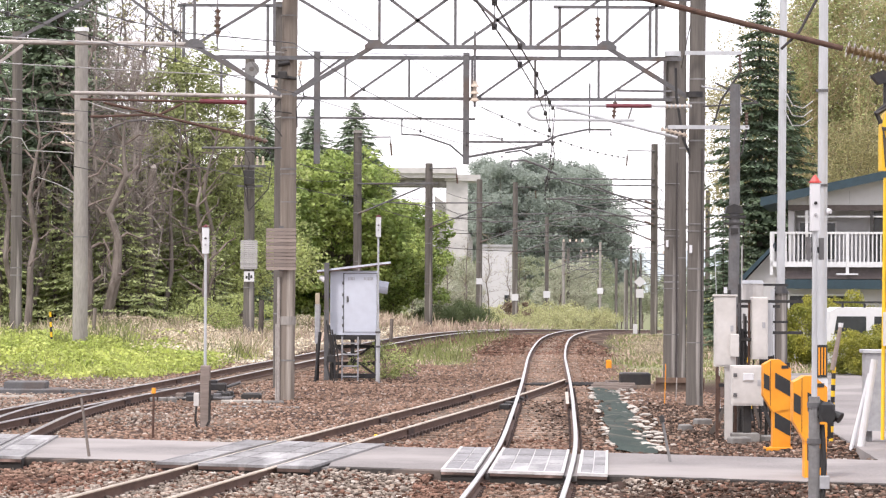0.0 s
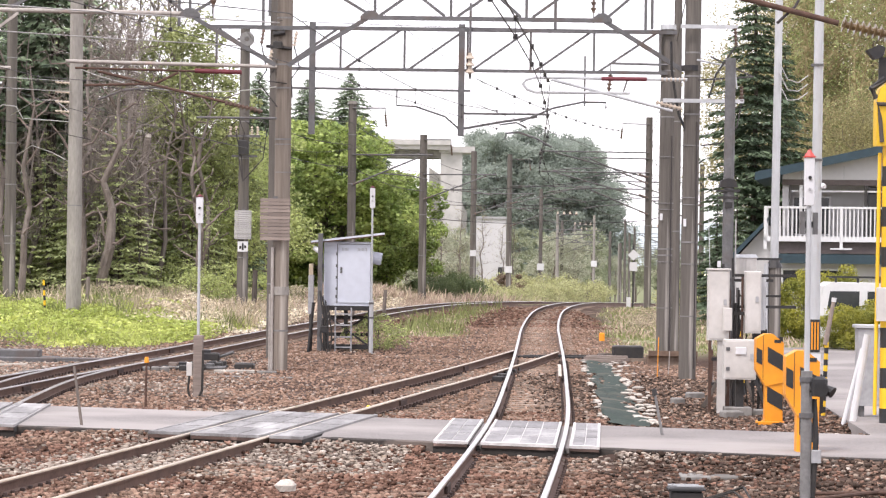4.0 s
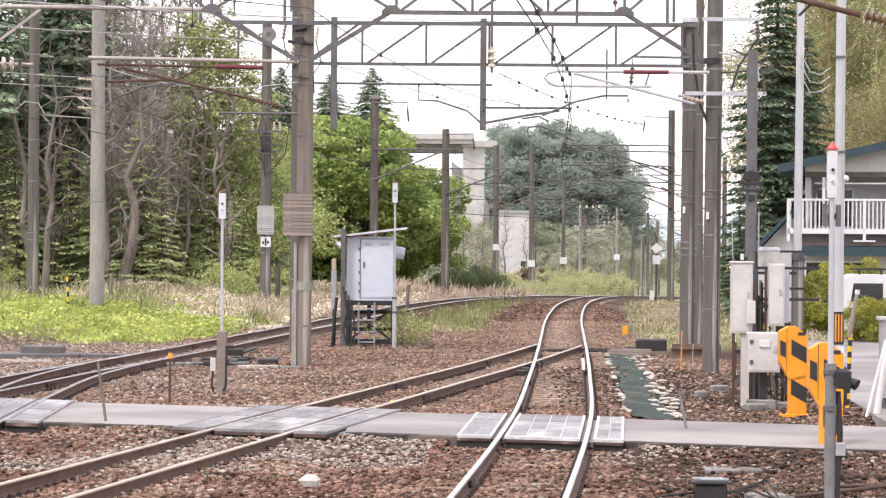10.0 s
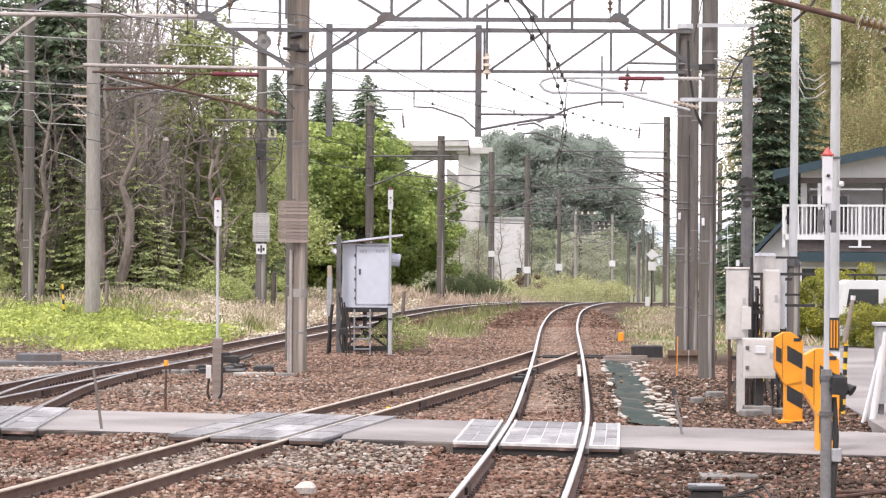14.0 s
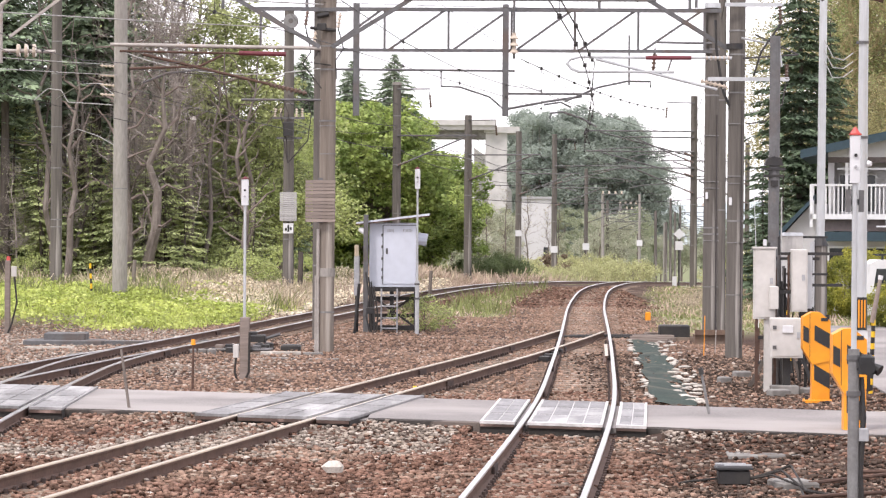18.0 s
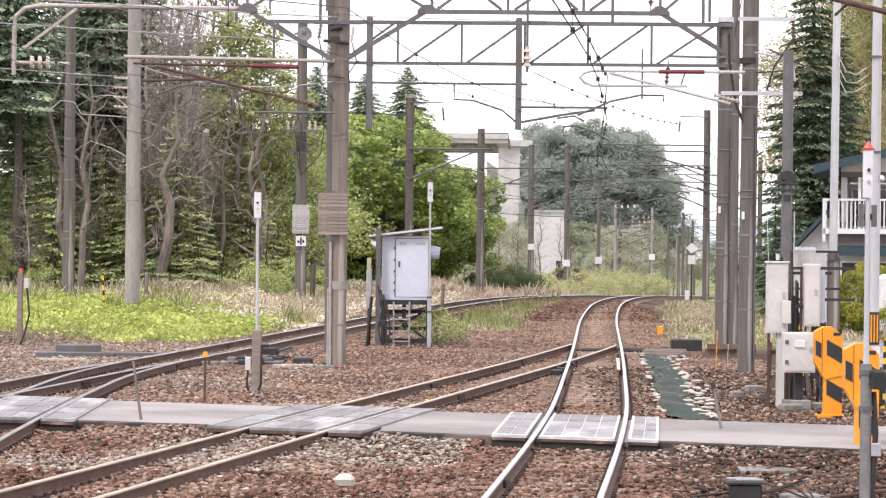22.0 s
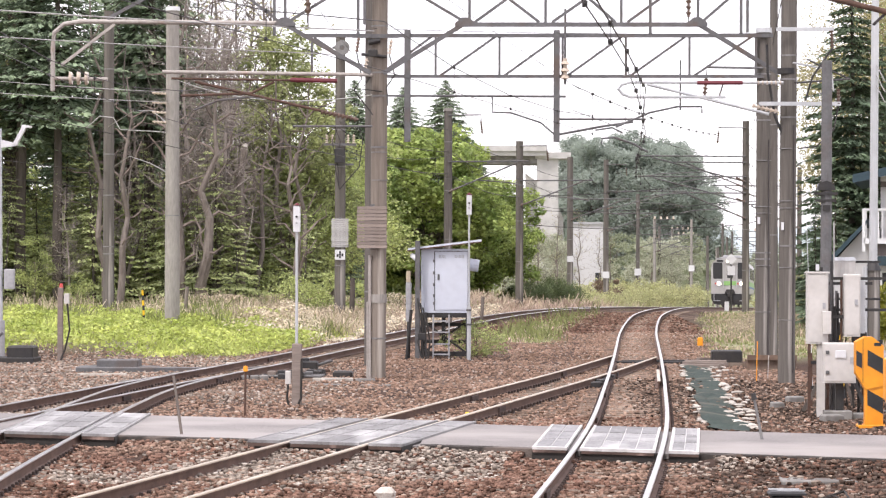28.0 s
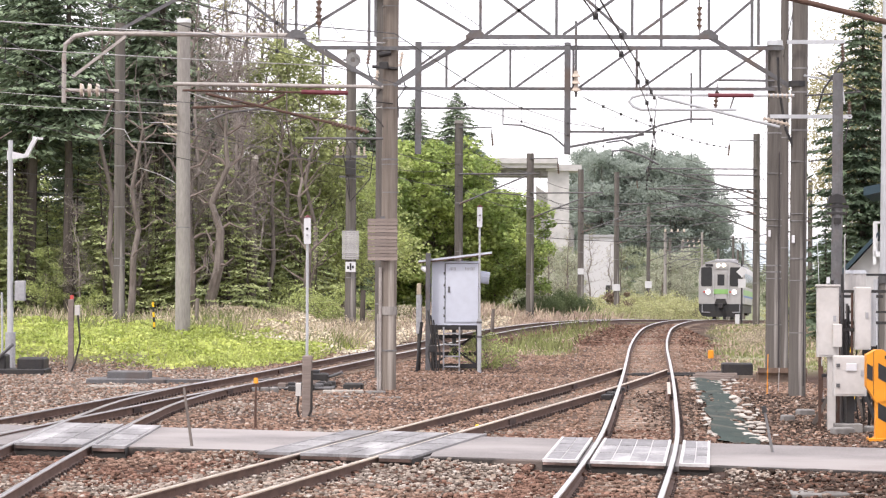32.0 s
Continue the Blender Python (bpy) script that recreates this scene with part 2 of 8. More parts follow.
    "reed": mat("dry_reeds", (0.62, 0.53, 0.40), (0.40, 0.33, 0.24), 0.5, 0.8, island=0.45, fine=0, leafy=0.25),
    "net": mat("green_tarp", (0.020, 0.042, 0.029), (0.010, 0.024, 0.017), 2.5, 0.85, bump=0.6, c3=(0.10, 0.085, 0.065), spots=(0.55, 0.68)),
    "stone_white": mat("pale_stone", (0.56, 0.52, 0.46), (0.44, 0.40, 0.35), 5, 0.85, obj=0.2),
    "bldg": mat("white_render", (0.60, 0.595, 0.60), (0.50, 0.495, 0.50), 0.15, 0.8, var=0.07),
    "bridge": mat("bridge_concrete", (0.54, 0.525, 0.51), (0.46, 0.445, 0.43), 0.2, 0.85, fine=6),
    "train": mat("train_pale_paint", (0.42, 0.41, 0.395), (0.36, 0.35, 0.335), 1.2, 0.4, fine=4, var=0.07),
    "traingreen": mat("train_green_band", (0.27, 0.50, 0.16), (0.23, 0.44, 0.14), 1.2, 0.4),
    "trainblue": mat("train_blue_band", (0.03, 0.16, 0.45), (0.03, 0.14, 0.4), 1.2, 0.4),
    "headlamp": mat("lit_headlamp", (1.0, 0.90, 0.62), (1.0, 0.92, 0.68), 1, 0.3, fine=0, glow=4),
    # Aerial haze painted as the ridge's even pale blue.
    "hill": mat("hazed_hill_woods", (0.50, 0.56, 0.59), (0.46, 0.52, 0.55), 0.01, 0.95, fine=0),
    "paintmark": mat("road_paint", (0.72, 0.70, 0.68), (0.45, 0.43, 0.42), 5, 0.8, c3=(0.2, 0.19, 0.185)),
}

# ---------------------------------------------------------------- mesh helpers
def mesh_of(name, verts, faces, material, smooth=False):
    me = bpy.data.meshes.new(name)
    me.from_pydata([tuple(v) for v in verts], [], [tuple(f) for f in faces])
    me.materials.append(M[material])
    if smooth:
        me.polygons.foreach_set("use_smooth", [True] * len(me.polygons))
    me.update()
    return me

def quads_of(name, v, material):
    """One mesh of loose quads; v has the shape (count, 4, 3)."""
    v = np.asarray(v, np.float32)
    k = len(v)
    me = bpy.data.meshes.new(name)
    me.vertices.add(4 * k)
    me.vertices.foreach_set("co", v.reshape(-1))
    me.loops.add(4 * k)
    me.loops.foreach_set("vertex_index", np.arange(4 * k, dtype=np.int32))
    me.polygons.add(k)
    me.polygons.foreach_set("loop_start", np.arange(0, 4 * k, 4, dtype=np.int32))
    me.materials.append(M[material])
    me.update(calc_edges=True)
    return me

class G:
    """Collects solids into one mesh."""
    def __init__(self):
        self.v, self.f = [], []
    def add(self, v, f):
        o = len(self.v)
        self.v += [tuple(p) for p in v]
        self.f += [tuple(i + o for i in q) for q in f]
        return self
    def box(self, x0, y0, z0, x1, y1, z1, c=0.0):
        """A box; c: chamfer of its upright and top edges."""
        if not c:
            v = [(x, y, z) for z in (z0, z1) for x, y in ((x0, y0), (x1, y0), (x1, y1), (x0, y1))]
            return self.add(v, [(3, 2, 1, 0), (4, 5, 6, 7), (0, 1, 5, 4), (1, 2, 6, 5), (2, 3, 7, 6), (3, 0, 4, 7)])
        def ring(i, z):
            a, b, p, q = x0 + i, y0 + i, x1 - i, y1 - i
            return [(a + c, b, z), (p - c, b, z), (p, b + c, z), (p, q - c, z), (p - c, q, z), (a + c, q, z), (a, q - c, z), (a, b + c, z)]
        v = ring(0, z0) + ring(0, z1 - c) + ring(c, z1)
        f = [tuple(reversed(range(8))), tuple(range(16, 24))]
        for k in (0, 8):
            f += [(k + i, k + (i + 1) % 8, k + 8 + (i + 1) % 8, k + 8 + i) for i in range(8)]
        return self.add(v, f)
    def cyl(self, p, q, r0, r1=None, n=10):
        p, q = Vector(p), Vector(q)
        r0, r1 = float(r0), float(r0 if r1 is None else r1)
        d = (q - p).normalized()
        a = d.orthogonal().normalized()
        b = d.cross(a)
        v = []
        for c, r in ((p, r0), (q, r1)):
            v += [c + r * (math.cos(2 * math.pi * i / n) * a + math.sin(2 * math.pi * i / n) * b) for i in range(n)]
        f = [(i, (i + 1) % n, n + (i + 1) % n, n + i) for i in range(n)]
        return self.add(v, f + [tuple(reversed(range(n))), tuple(range(n, 2 * n))])
    def tube(self, pts, r, n=6):
        pts = [Vector(p) for p in pts]
        v, f = [], []
        up = Vector((0.13, 0.31, 0.94))
        for i, p in enumerate(pts):
            d = (pts[min(i + 1, len(pts) - 1)] - pts[max(i - 1, 0)]).normalized()
            a = d.cross(up)
            a = a.normalized() if a.length > 1e-4 else d.orthogonal().normalized()
            b = d.cross(a)
            v += [p + r * (math.cos(2 * math.pi * k / n) * a + math.sin(2 * math.pi * k / n) * b) for k in range(n)]
        for i in range(len(pts) - 1):
            f += [(i * n + k, i * n + (k + 1) % n, (i + 1) * n + (k + 1) % n, (i + 1) * n + k) for k in range(n)]
        m = (len(pts) - 1) * n
        return self.add(v, f + [tuple(reversed(range(n))), tuple(range(m, m + n))])
    def bar(self, p, q, w, h):
        """A straight bar of rectangular section from p to q."""
        p, q = Vector(p), Vector(q)
        d = (q - p).normalized()
        a = d.cross(Vector((0, 1, 0)))
        a = a.normalized() if a.length > 1e-3 else Vector((1, 0, 0))
        b = d.cross(a).normalized()
        v = [c + sx * w / 2 * b + sz * h / 2 * a for c in (p, q) for sx, sz in ((-1, -1), (1, -1), (1, 1), (-1, 1))]
        return self.add(v, [(3, 2, 1, 0), (4, 5, 6, 7), (0, 1, 5, 4), (1, 2, 6, 5), (2, 3, 7, 6), (3, 0, 4, 7)])
    def prism(self, poly, y0, y1):
        """A polygon in x and z, pushed from y0 to y1."""
        n = len(poly)
        v = [(x, y0, z) for x, z in poly] + [(x, y1, z) for x, z in poly]
        return self.add(v, [tuple(range(n)), tuple(reversed(range(n, 2 * n)))] + [(i, n + i, n + (i + 1) % n, (i + 1) % n) for i in range(n)])
    def discs(self, p, q, r, count, n=10):
        """A row of sheds, as on an insulator."""
        p, q = Vector(p), Vector(q)
        step = (q - p) / count
        for i in range(count):
            c = p + step * (i + 0.15)
            self.cyl(c, c + step * 0.45, r, r * 0.55, n)
        return self.cyl(p, q, r * 0.42, n=8)
    def mesh(self, name, material, smooth=False):
        return mesh_of(name, self.v, self.f, material, smooth)

def thing(name, x, y, z, label, category, group="", kind="", rz=0, lean=0):
    ob = new(name)
    ob.empty_display_size = 0.2
    ob.matrix_basis = pose(x, y, z, 0, lean, rz)
    return tagged(ob, label, category, group, kind)

def part(name, g, material, parent, label="", smooth=False):
    """Links a solid (or a ready mesh) as one part under a thing or part."""
    me = g if isinstance(g, bpy.types.Mesh) else g.mesh(name, material, smooth)
    ob = new(name, me)
    ob.parent = parent
    if label:
        ob["label"] = label
    return ob

def solid(name, g, material, label, category, group="", kind="", at=None, smooth=False):
    """A thing that is one mesh."""
    me = g if isinstance(g, bpy.types.Mesh) else g.mesh(name, material, smooth)
    ob = new(name, me)
    if at is not None:
        ob.matrix_basis = at
    return tagged(ob, label, category, group, kind)

# ---------------------------------------------------------------- plan
def spline(knots):
    """A smooth curve x(y) through knots (y, x)."""
    ys, xs = np.array([k[0] for k in knots], float), np.array([k[1] for k in knots], float)
    m = np.gradient(xs, ys)
    def exact(y):
        i = int(np.clip(np.searchsorted(ys, y) - 1, 0, len(ys) - 2))
        h = ys[i + 1] - ys[i]
        t = (y - ys[i]) / h
        return float((2 * t**3 - 3 * t**2 + 1) * xs[i] + (t**3 - 2 * t**2 + t) * h * m[i] + (-2 * t**3 + 3 * t**2) * xs[i + 1] + (t**3 - t**2) * h * m[i + 1])
    y0, count = float(ys[0]), int((ys[-1] - ys[0]) * 4)
    table = [exact(y0 + k / 4) for k in range(count + 1)]
    ends = ((table[1] - table[0]) * 4, (table[-1] - table[-2]) * 4)
    def x_at(y):
        k = (y - y0) * 4
        if k < 0:
            return table[0] + ends[0] * (y - y0)
        i = int(k)
        if i >= count:
            return table[-1] + ends[1] * (y - y0 - count / 4) if y < 2000 else table[-1]
        return table[i] + (table[i + 1] - table[i]) * (k - i)
    return x_at

MAIN = spline([(-60, -7.6), (0, -1.75), (27, 0.53), (41, 1.51), (53, 2.09), (66, 2.66), (77, 3.11), (86, 3.48), (99, 4.12), (115, 5.1), (130, 6.4), (150, 8.6), (178, 11.75), (203, 14.6), (229, 17.3), (265, 22.0), (320, 31), (420, 50)])
SIDE = spline([(-60, 0.5), (0, -4.3), (15, -5.35), (30, -6.33), (38, -6.7), (46, -6.96), (52, -7.02), (58, -6.65), (64, -5.97), (70, -5.36), (76, -4.75), (83, -4.0), (95, -2.75), (104, -1.8), (111, -0.98), (118, -0.1), (128, 1.25), (140, 3.2), (155, 5.3), (178, 8.1), (203, 10.8), (229, 13.6), (265, 18.3), (320, 27), (420, 46)])
CROSSOVER = spline([(-20, -12.5), (20, -5.6), (50, -0.42), (57, 0.83), (62, 1.66), (66, 2.28), (69.5, 2.80)])
BRANCH = spline([(0, -12.7), (41.7, -8.48), (47.6, -7.88), (53.5, -7.26), (59, -6.55), (64, -5.97)])

def track_z(y):
    """Level as far as the brow, then falling at two in a hundred."""
    if y < 105:
        return 0.0
    return -0.0002 * (y - 105) ** 2 if y < 155 else -0.5 - 0.02 * (min(y, 700) - 155)

def step(a, b, v):
    t = min(1, max(0, (v - a) / (b - a)))
    return t * t * (3 - 2 * t)

def road_near(x):
    return 36.9 - 0.38 * x

def yard_edge(y):
    return 6.3 + 0.07 * (y - 43)

def ground_z(x, y):
    z = track_z(y) - 0.24
    left = step(2.4, 7.5, SIDE(y) - x) * step(70, 80, y)
    z += 0.62 * left * (1 - 0.4 * step(100, 200, y))
    z += 0.10 * step(3.5, 9, x - MAIN(y)) * step(46, 60, y)
    near = min(abs(x - c(y)) for c in ((MAIN, SIDE, CROSSOVER, BRANCH) if y < 62 else (MAIN, SIDE)))
    z += (0.06 if abs(x - MAIN(y)) < 1.6 else 0.04 if x > -5.2 else 0.06) * (1 - step(0.9, 2.0, near))
    gap = road_near(x) - y
    if -6 < gap < 2.5 and x < 7:
        z = max(z, -0.24 + (0.14 + 0.035 * step(1.6, 2.4, x)) * (1 - step(0.1, 2.6, gap if gap > 0 else -gap - 4.6)))
    if -0.2 < gap < 0.9 and near < 1.25:
        z -= 0.08
    if 41 < y < 76 and x > 4.5:
        z += (-0.075 - z) * step(-1.3, 0.1, x - yard_edge(y)) * step(41, 43, y)
    between = step(1.6, 2.6, x - SIDE(y)) * step(1.9, 2.8, MAIN(y) - x)
    z += 0.03 * noise.noise((x * 0.35, y * 0.35, 0)) * (0.3 + 0.7 * left) + 0.05 * between
    return z

# ---------------------------------------------------------------- ground
def axis(parts):
    out = []
    for a, b, s in parts:
        out += list(np.arange(a, b, s))
    return out

gx = axis([(-3000, -300, 450), (-300, -60, 24), (-60, -26, 3), (-26, 26, 0.5), (26, 60, 3), (60, 300, 24), (300, 3001, 450)])
gy = axis([(-600, -60, 90), (-60, 20, 5), (20, 130, 0.75), (130, 280, 2.5), (280, 480, 10), (480, 4801, 240)])
gv = [(x, y, ground_z(x, y)) for y in gy for x in gx]
gw = len(gx)
gf = [(j * gw + i, j * gw + i + 1, (j + 1) * gw + i + 1, (j + 1) * gw + i) for j in range(len(gy) - 1) for i in range(gw - 1)]
ground_mesh = bpy.data.meshes.new("ground")
ground_mesh.from_pydata(gv, [], gf)

def greenness(x, y):
    """Share of turf on the ground: 0 on ballast, 1 on grass."""
    s, m = SIDE(y), MAIN(y)
    w = 0.9 * noise.noise((x * 0.5, y * 0.12, 3.1))
    if x < s:
        g = step(2.0, 3.0, s - x + w) * step(72, 76, y + 2 * w)
    elif x < m:
        g = step(1.7, 2.6, x - s + 0.6 * w) * step(2.3, 3.4, m - x + 0.6 * w) * step(82, 88, y + 4 * w)
    else:
        g = max(step(1.7, 2.6, x - m + 0.6 * w) * step(70, 76, y + 2 * w), step(8.0, 9.5, x - m + w) * step(52, 56, y))
    return max(g, step(25, 40, abs(x - m)), step(14, 24, x - m))

turf = ground_mesh.attributes.new("turf", "FLOAT", "POINT")
turf.data.foreach_set("value", [greenness(v[0], v[1]) for v in gv])
# Brown soil, darkened so the gaps between ballast stones read as shade.
gm = mat("shaded_ground_soil", (0.105, 0.066, 0.05), (0.06, 0.038, 0.029), 0.8, 0.95, bump=0.6, c3=(0.235, 0.175, 0.135), fine=22, var=0.5)
gn, gl = gm.node_tree.nodes, gm.node_tree.links
att = gn.new("ShaderNodeAttribute")
att.attribute_name = "turf"
gmix = gn.new("ShaderNodeMix")
gmix.data_type = "RGBA"
old = gn["Principled BSDF"].inputs["Base Color"].links[0].from_socket
gl.new(att.outputs["Fac"], gmix.inputs[0])
gl.new(old, gmix.inputs[6])
gnoise = gn.new("ShaderNodeTexNoise")
gnoise.inputs["Scale"].default_value = 0.6
gramp = gn.new("ShaderNodeValToRGB")
gramp.color_ramp.elements[0].position, gramp.color_ramp.elements[0].color = 0.35, (0.17, 0.19, 0.10, 1)
gramp.color_ramp.elements[1].position, gramp.color_ramp.elements[1].color = 0.65, (0.28, 0.26, 0.16, 1)
gl.new(gnoise.outputs["Fac"], gramp.inputs[0])
gl.new(gramp.outputs[0], gmix.inputs[7])
gl.new(gmix.outputs[2], gn["Principled BSDF"].inputs["Base Color"])
ground_mesh.materials.append(gm)
ground_mesh.polygons.foreach_set("use_smooth", [True] * len(ground_mesh.polygons))
tagged(new("ground", ground_mesh), "brown stony railway ground with rough turf banks", "ground", kind="structure")

# ---------------------------------------------------------------- tracks
HALF = 0.566

def offset_line(curve, off, y0, y1, step_m=1.5, dz=0.0):
    out = []
    count = max(2, int((y1 - y0) / step_m))
    for i in range(count + 1):
        y = y0 + (y1 - y0) * i / count
        a = math.atan2(curve(y + 0.2) - curve(y - 0.2), 0.4)
        out.append((curve(y) + off * math.cos(a), y - off * math.sin(a), track_z(y) + dz, a))
    return out

def sweep(line, section):
    """Push a closed section (u across, w up) along a line of (x, y, z, angle)."""
    v, f, n = [], [], len(section)
    for x, y, z, a in line:
        v += [(x + u * math.cos(a), y - u * math.sin(a), z + w) for u, w in section]
    for i in range(len(line) - 1):
        f += [(i * n + k, i * n + (k + 1) % n, (i + 1) * n + (k + 1) % n, (i + 1) * n + k) for k in range(n)]
    m = (len(line) - 1) * n
    return G().add(v, f + [tuple(reversed(range(n))), tuple(range(m, m + n))])

FOOT = [(-0.064, -0.155), (0.064, -0.155), (0.064, -0.140), (0.012, -0.122), (0.009, -0.042), (0.032, -0.034), (0.033, -0.003), (-0.033, -0.003), (-0.032, -0.034), (-0.009, -0.042), (-0.012, -0.122), (-0.064, -0.140)]
HEAD = [(-0.0345, -0.016), (0.0345, -0.016), (0.033, -0.003), (0.027, 0.002), (-0.027, 0.002), (-0.033, -0.003)]

def rails(track, curve, spans, top, dz=0.0):
    for off, y0, y1 in spans:
        line = offset_line(curve, off, y0, y1, dz=dz)
        rail = part("rail", sweep(line, FOOT), "railside", track, "rust-brown steel rail")
        part("running_surface", sweep(line, HEAD), top, rail, "worn bright rail head")

sleeper_mesh = G().box(-1.0, -0.10, -0.295, 1.0, 0.10, -0.158, 0.012).mesh("sleeper", "sleeper")
sleeper_pc_mesh = G().box(-0.95, -0.11, -0.30, 0.95, 0.11, -0.158, 0.012).mesh("sleeper", "sleeper_pc")
plate_mesh = G()
for cy in (-0.14, 0.14):
    plate_mesh.box(-0.105, cy - 0.028, -0.2, -0.066, cy + 0.028, -0.104, 0.006).box(0.066, cy - 0.028, -0.2, 0.105, cy + 0.028, -0.104, 0.006)
plate_mesh = plate_mesh.box(-0.11, -0.18, -0.2, 0.11, 0.18, -0.1565, 0.004).mesh("rail_plate", "clip")

def sleepers(track, curve, y0, y1, me, pitch=0.6, dz=0.0, plates=60):
    y = y0
    while y < y1:
        a = math.atan2(curve(y + 0.2) - curve(y - 0.2), 0.4)
        s = new("sleeper", me)
        s.parent = track
        s.matrix_basis = pose(curve(y), y, track_z(y) + dz, 0, 0, -math.degrees(a) + random.uniform(-1, 1))
        if y < plates:
            for off in (-HALF, HALF):
                p = new("rail_plate", plate_mesh)
                p.parent = s
                p.matrix_basis = pose(off, 0, 0)
        y += pitch + random.uniform(-0.03, 0.03)

main_track = thing("main_track", 0, 0, 0, "narrow-gauge main track with polished steel rails on ballast", "railway track", "railway tracks", "structure")
rails(main_track, MAIN, [(-HALF, -60, 420), (HALF, -60, 420)], "railtop")
sleepers(main_track, MAIN, 22, 140, sleeper_pc_mesh, 0.62, plates=66)
crossover = thing("crossover_track", 0, 0, 0, "rust-brown diverging track joining the main line at a turnout", "railway track", "railway tracks", "structure")
rails(crossover, CROSSOVER, [(-HALF, -20, 69), (HALF, -20, 68.5)], "railtop_dull", -0.004)
rails(main_track, MAIN, [(HALF - 0.11, 55.5, 61)], "railtop_dull", -0.003)
sleepers(crossover, CROSSOVER, 22, 62, sleeper_mesh, 0.6, -0.012)
side_track = thing("side_track", 0, 0, 0, "brown side track curving past the wooded bank", "railway track", "railway tracks", "structure")
rails(side_track, SIDE, [(-HALF, -60, 61), (HALF, -60, 61)], "railtop")
rails(side_track, SIDE, [(-HALF, 61.01, 420), (HALF, 61.01, 420)], "railtop")
sleepers(side_track, SIDE, 24, 140, sleeper_mesh, 0.62)
branch = thing("branch_track", 0, 0, 0, "rusty branch track leaving the side track at a turnout", "railway track", "railway tracks", "structure")
rails(branch, BRANCH, [(-HALF, 0, 62), (HALF, 0, 60)], "railtop", -0.003)
sleepers(branch, BRANCH, 24, 56, sleeper_mesh, 0.62, -0.016)

for track, curve, off, y in ((crossover, CROSSOVER, HALF, 57.6), (crossover, CROSSOVER, -HALF, 50.5), (crossover, CROSSOVER, HALF, 47.0), (crossover, CROSSOVER, -HALF, 60.5), (main_track, MAIN, -HALF, 52.0), (main_track, MAIN, HALF, 56.4), (main_track, MAIN, -HALF, 30.6), (main_track, MAIN, -HALF, 44.2), (main_track, MAIN, HALF, 64.0), (side_track, SIDE, HALF, 57.0), (side_track, SIDE, -HALF, 68.0), (branch, BRANCH, HALF, 50.0)):
    for sx in (-1, 1):
        jp = part("fishplate", G().box(sx * 0.032 - 0.016, -0.28, -0.125, sx * 0.032 + 0.016, 0.28, -0.04, 0.006), "clip", track, "dark bolted fishplate")
        jp.matrix_basis = pose(curve(y) + off, y, 0, 0, 0, -math.degrees(math.atan2(curve(y + 0.2) - curve(y - 0.2), 0.4)))
for k in range(5):
    y = 56.2 + 1.1 * k
    fb = part("frog_block", G().box(-0.11, -0.14, -0.15, 0.11, 0.14, -0.045, 0.015), "dark", crossover, "dark frog spacer block")
    fb.matrix_basis = pose((MAIN(y) - HALF + CROSSOVER(y) + HALF) / 2, y, -0.005, 0, 0, -9)

# ---------------------------------------------------------------- level crossing
road = thing("crossing_road", 0, 0, 0, "narrow worn asphalt road over the level crossing", "road", kind="structure")
def road_piece(x0, x1, y_in=0.0, far=4.65, z=-0.012, name="asphalt", wear=0.0):
    k = max(1, int((x1 - x0) / 0.6))
    xs = [x0 + (x1 - x0) * i / k for i in range(k + 1)]
    v, f = [], []
    for x in xs:
        j = 0.05 * noise.noise((x * 2.1, 5, 0))
        for dy, zz in ((y_in + j, -0.30), (y_in + j + 0.02, z - 0.03), (y_in + j + 0.10, z), (far - 0.1 + j, z), (far + j, -0.3)):
            v.append((x, road_near(x) + dy, zz - 0.05 * step(6, 9, -x)))
    edge = G()
    for i in range(k):
        a, b = xs[i], xs[i + 1]
        for u in range(3):
            p, q = a + (b - a) * u / 3, a + (b - a) * (u + 1) / 3
            o = [y_in + 0.05 * noise.noise((w * 2.1, 5, 0)) - 0.035 - 0.05 * noise.noise((w * 5.3, 1, 0)) for w in (p, q)]
            s = -0.05 * step(6, 9, -a)
            edge.add([(p, road_near(p) + o[0] - 0.03, -0.3), (q, road_near(q) + o[1] - 0.03, -0.3), (q, road_near(q) + o[1], z - 0.02 + s), (p, road_near(p) + o[0], z - 0.02 + s), (q, road_near(q) + o[1] + 0.16, z - 0.004 + s), (p, road_near(p) + o[0] + 0.16, z - 0.004 + s)], [(0, 1, 2, 3), (3, 2, 4, 5)])
    part("broken_edge", edge, "tar", road, "dark crumbling asphalt edge")
    for i in range(k):
        f += [(i * 5 + q, (i + 1) * 5 + q, (i + 1) * 5 + q + 1, i * 5 + q + 1) for q in range(4)]
    f += [tuple(range(5)), tuple(reversed(range(k * 5, k * 5 + 5)))]
    return part(name, G().add(v, f), "asphalt", road)
def cross_at(curve, off):
    """Where a rail meets the middle of the crossing."""
    y = 39.0
    for _ in range(8):
        y = road_near(curve(y) + off) + 2.3
    return curve(y) + off
road_piece(-26, cross_at(BRANCH, -1.75), 0.0)
road_piece(cross_at(SIDE, 1.12) - 0.25, cross_at(CROSSOVER, -1.12) + 0.25)
road_piece(cross_at(CROSSOVER, 1.12) - 0.25, cross_at(MAIN, -1.12) + 0.2)
road_piece(cross_at(MAIN, 1.05) - 0.2, 6.2)
yard = G()
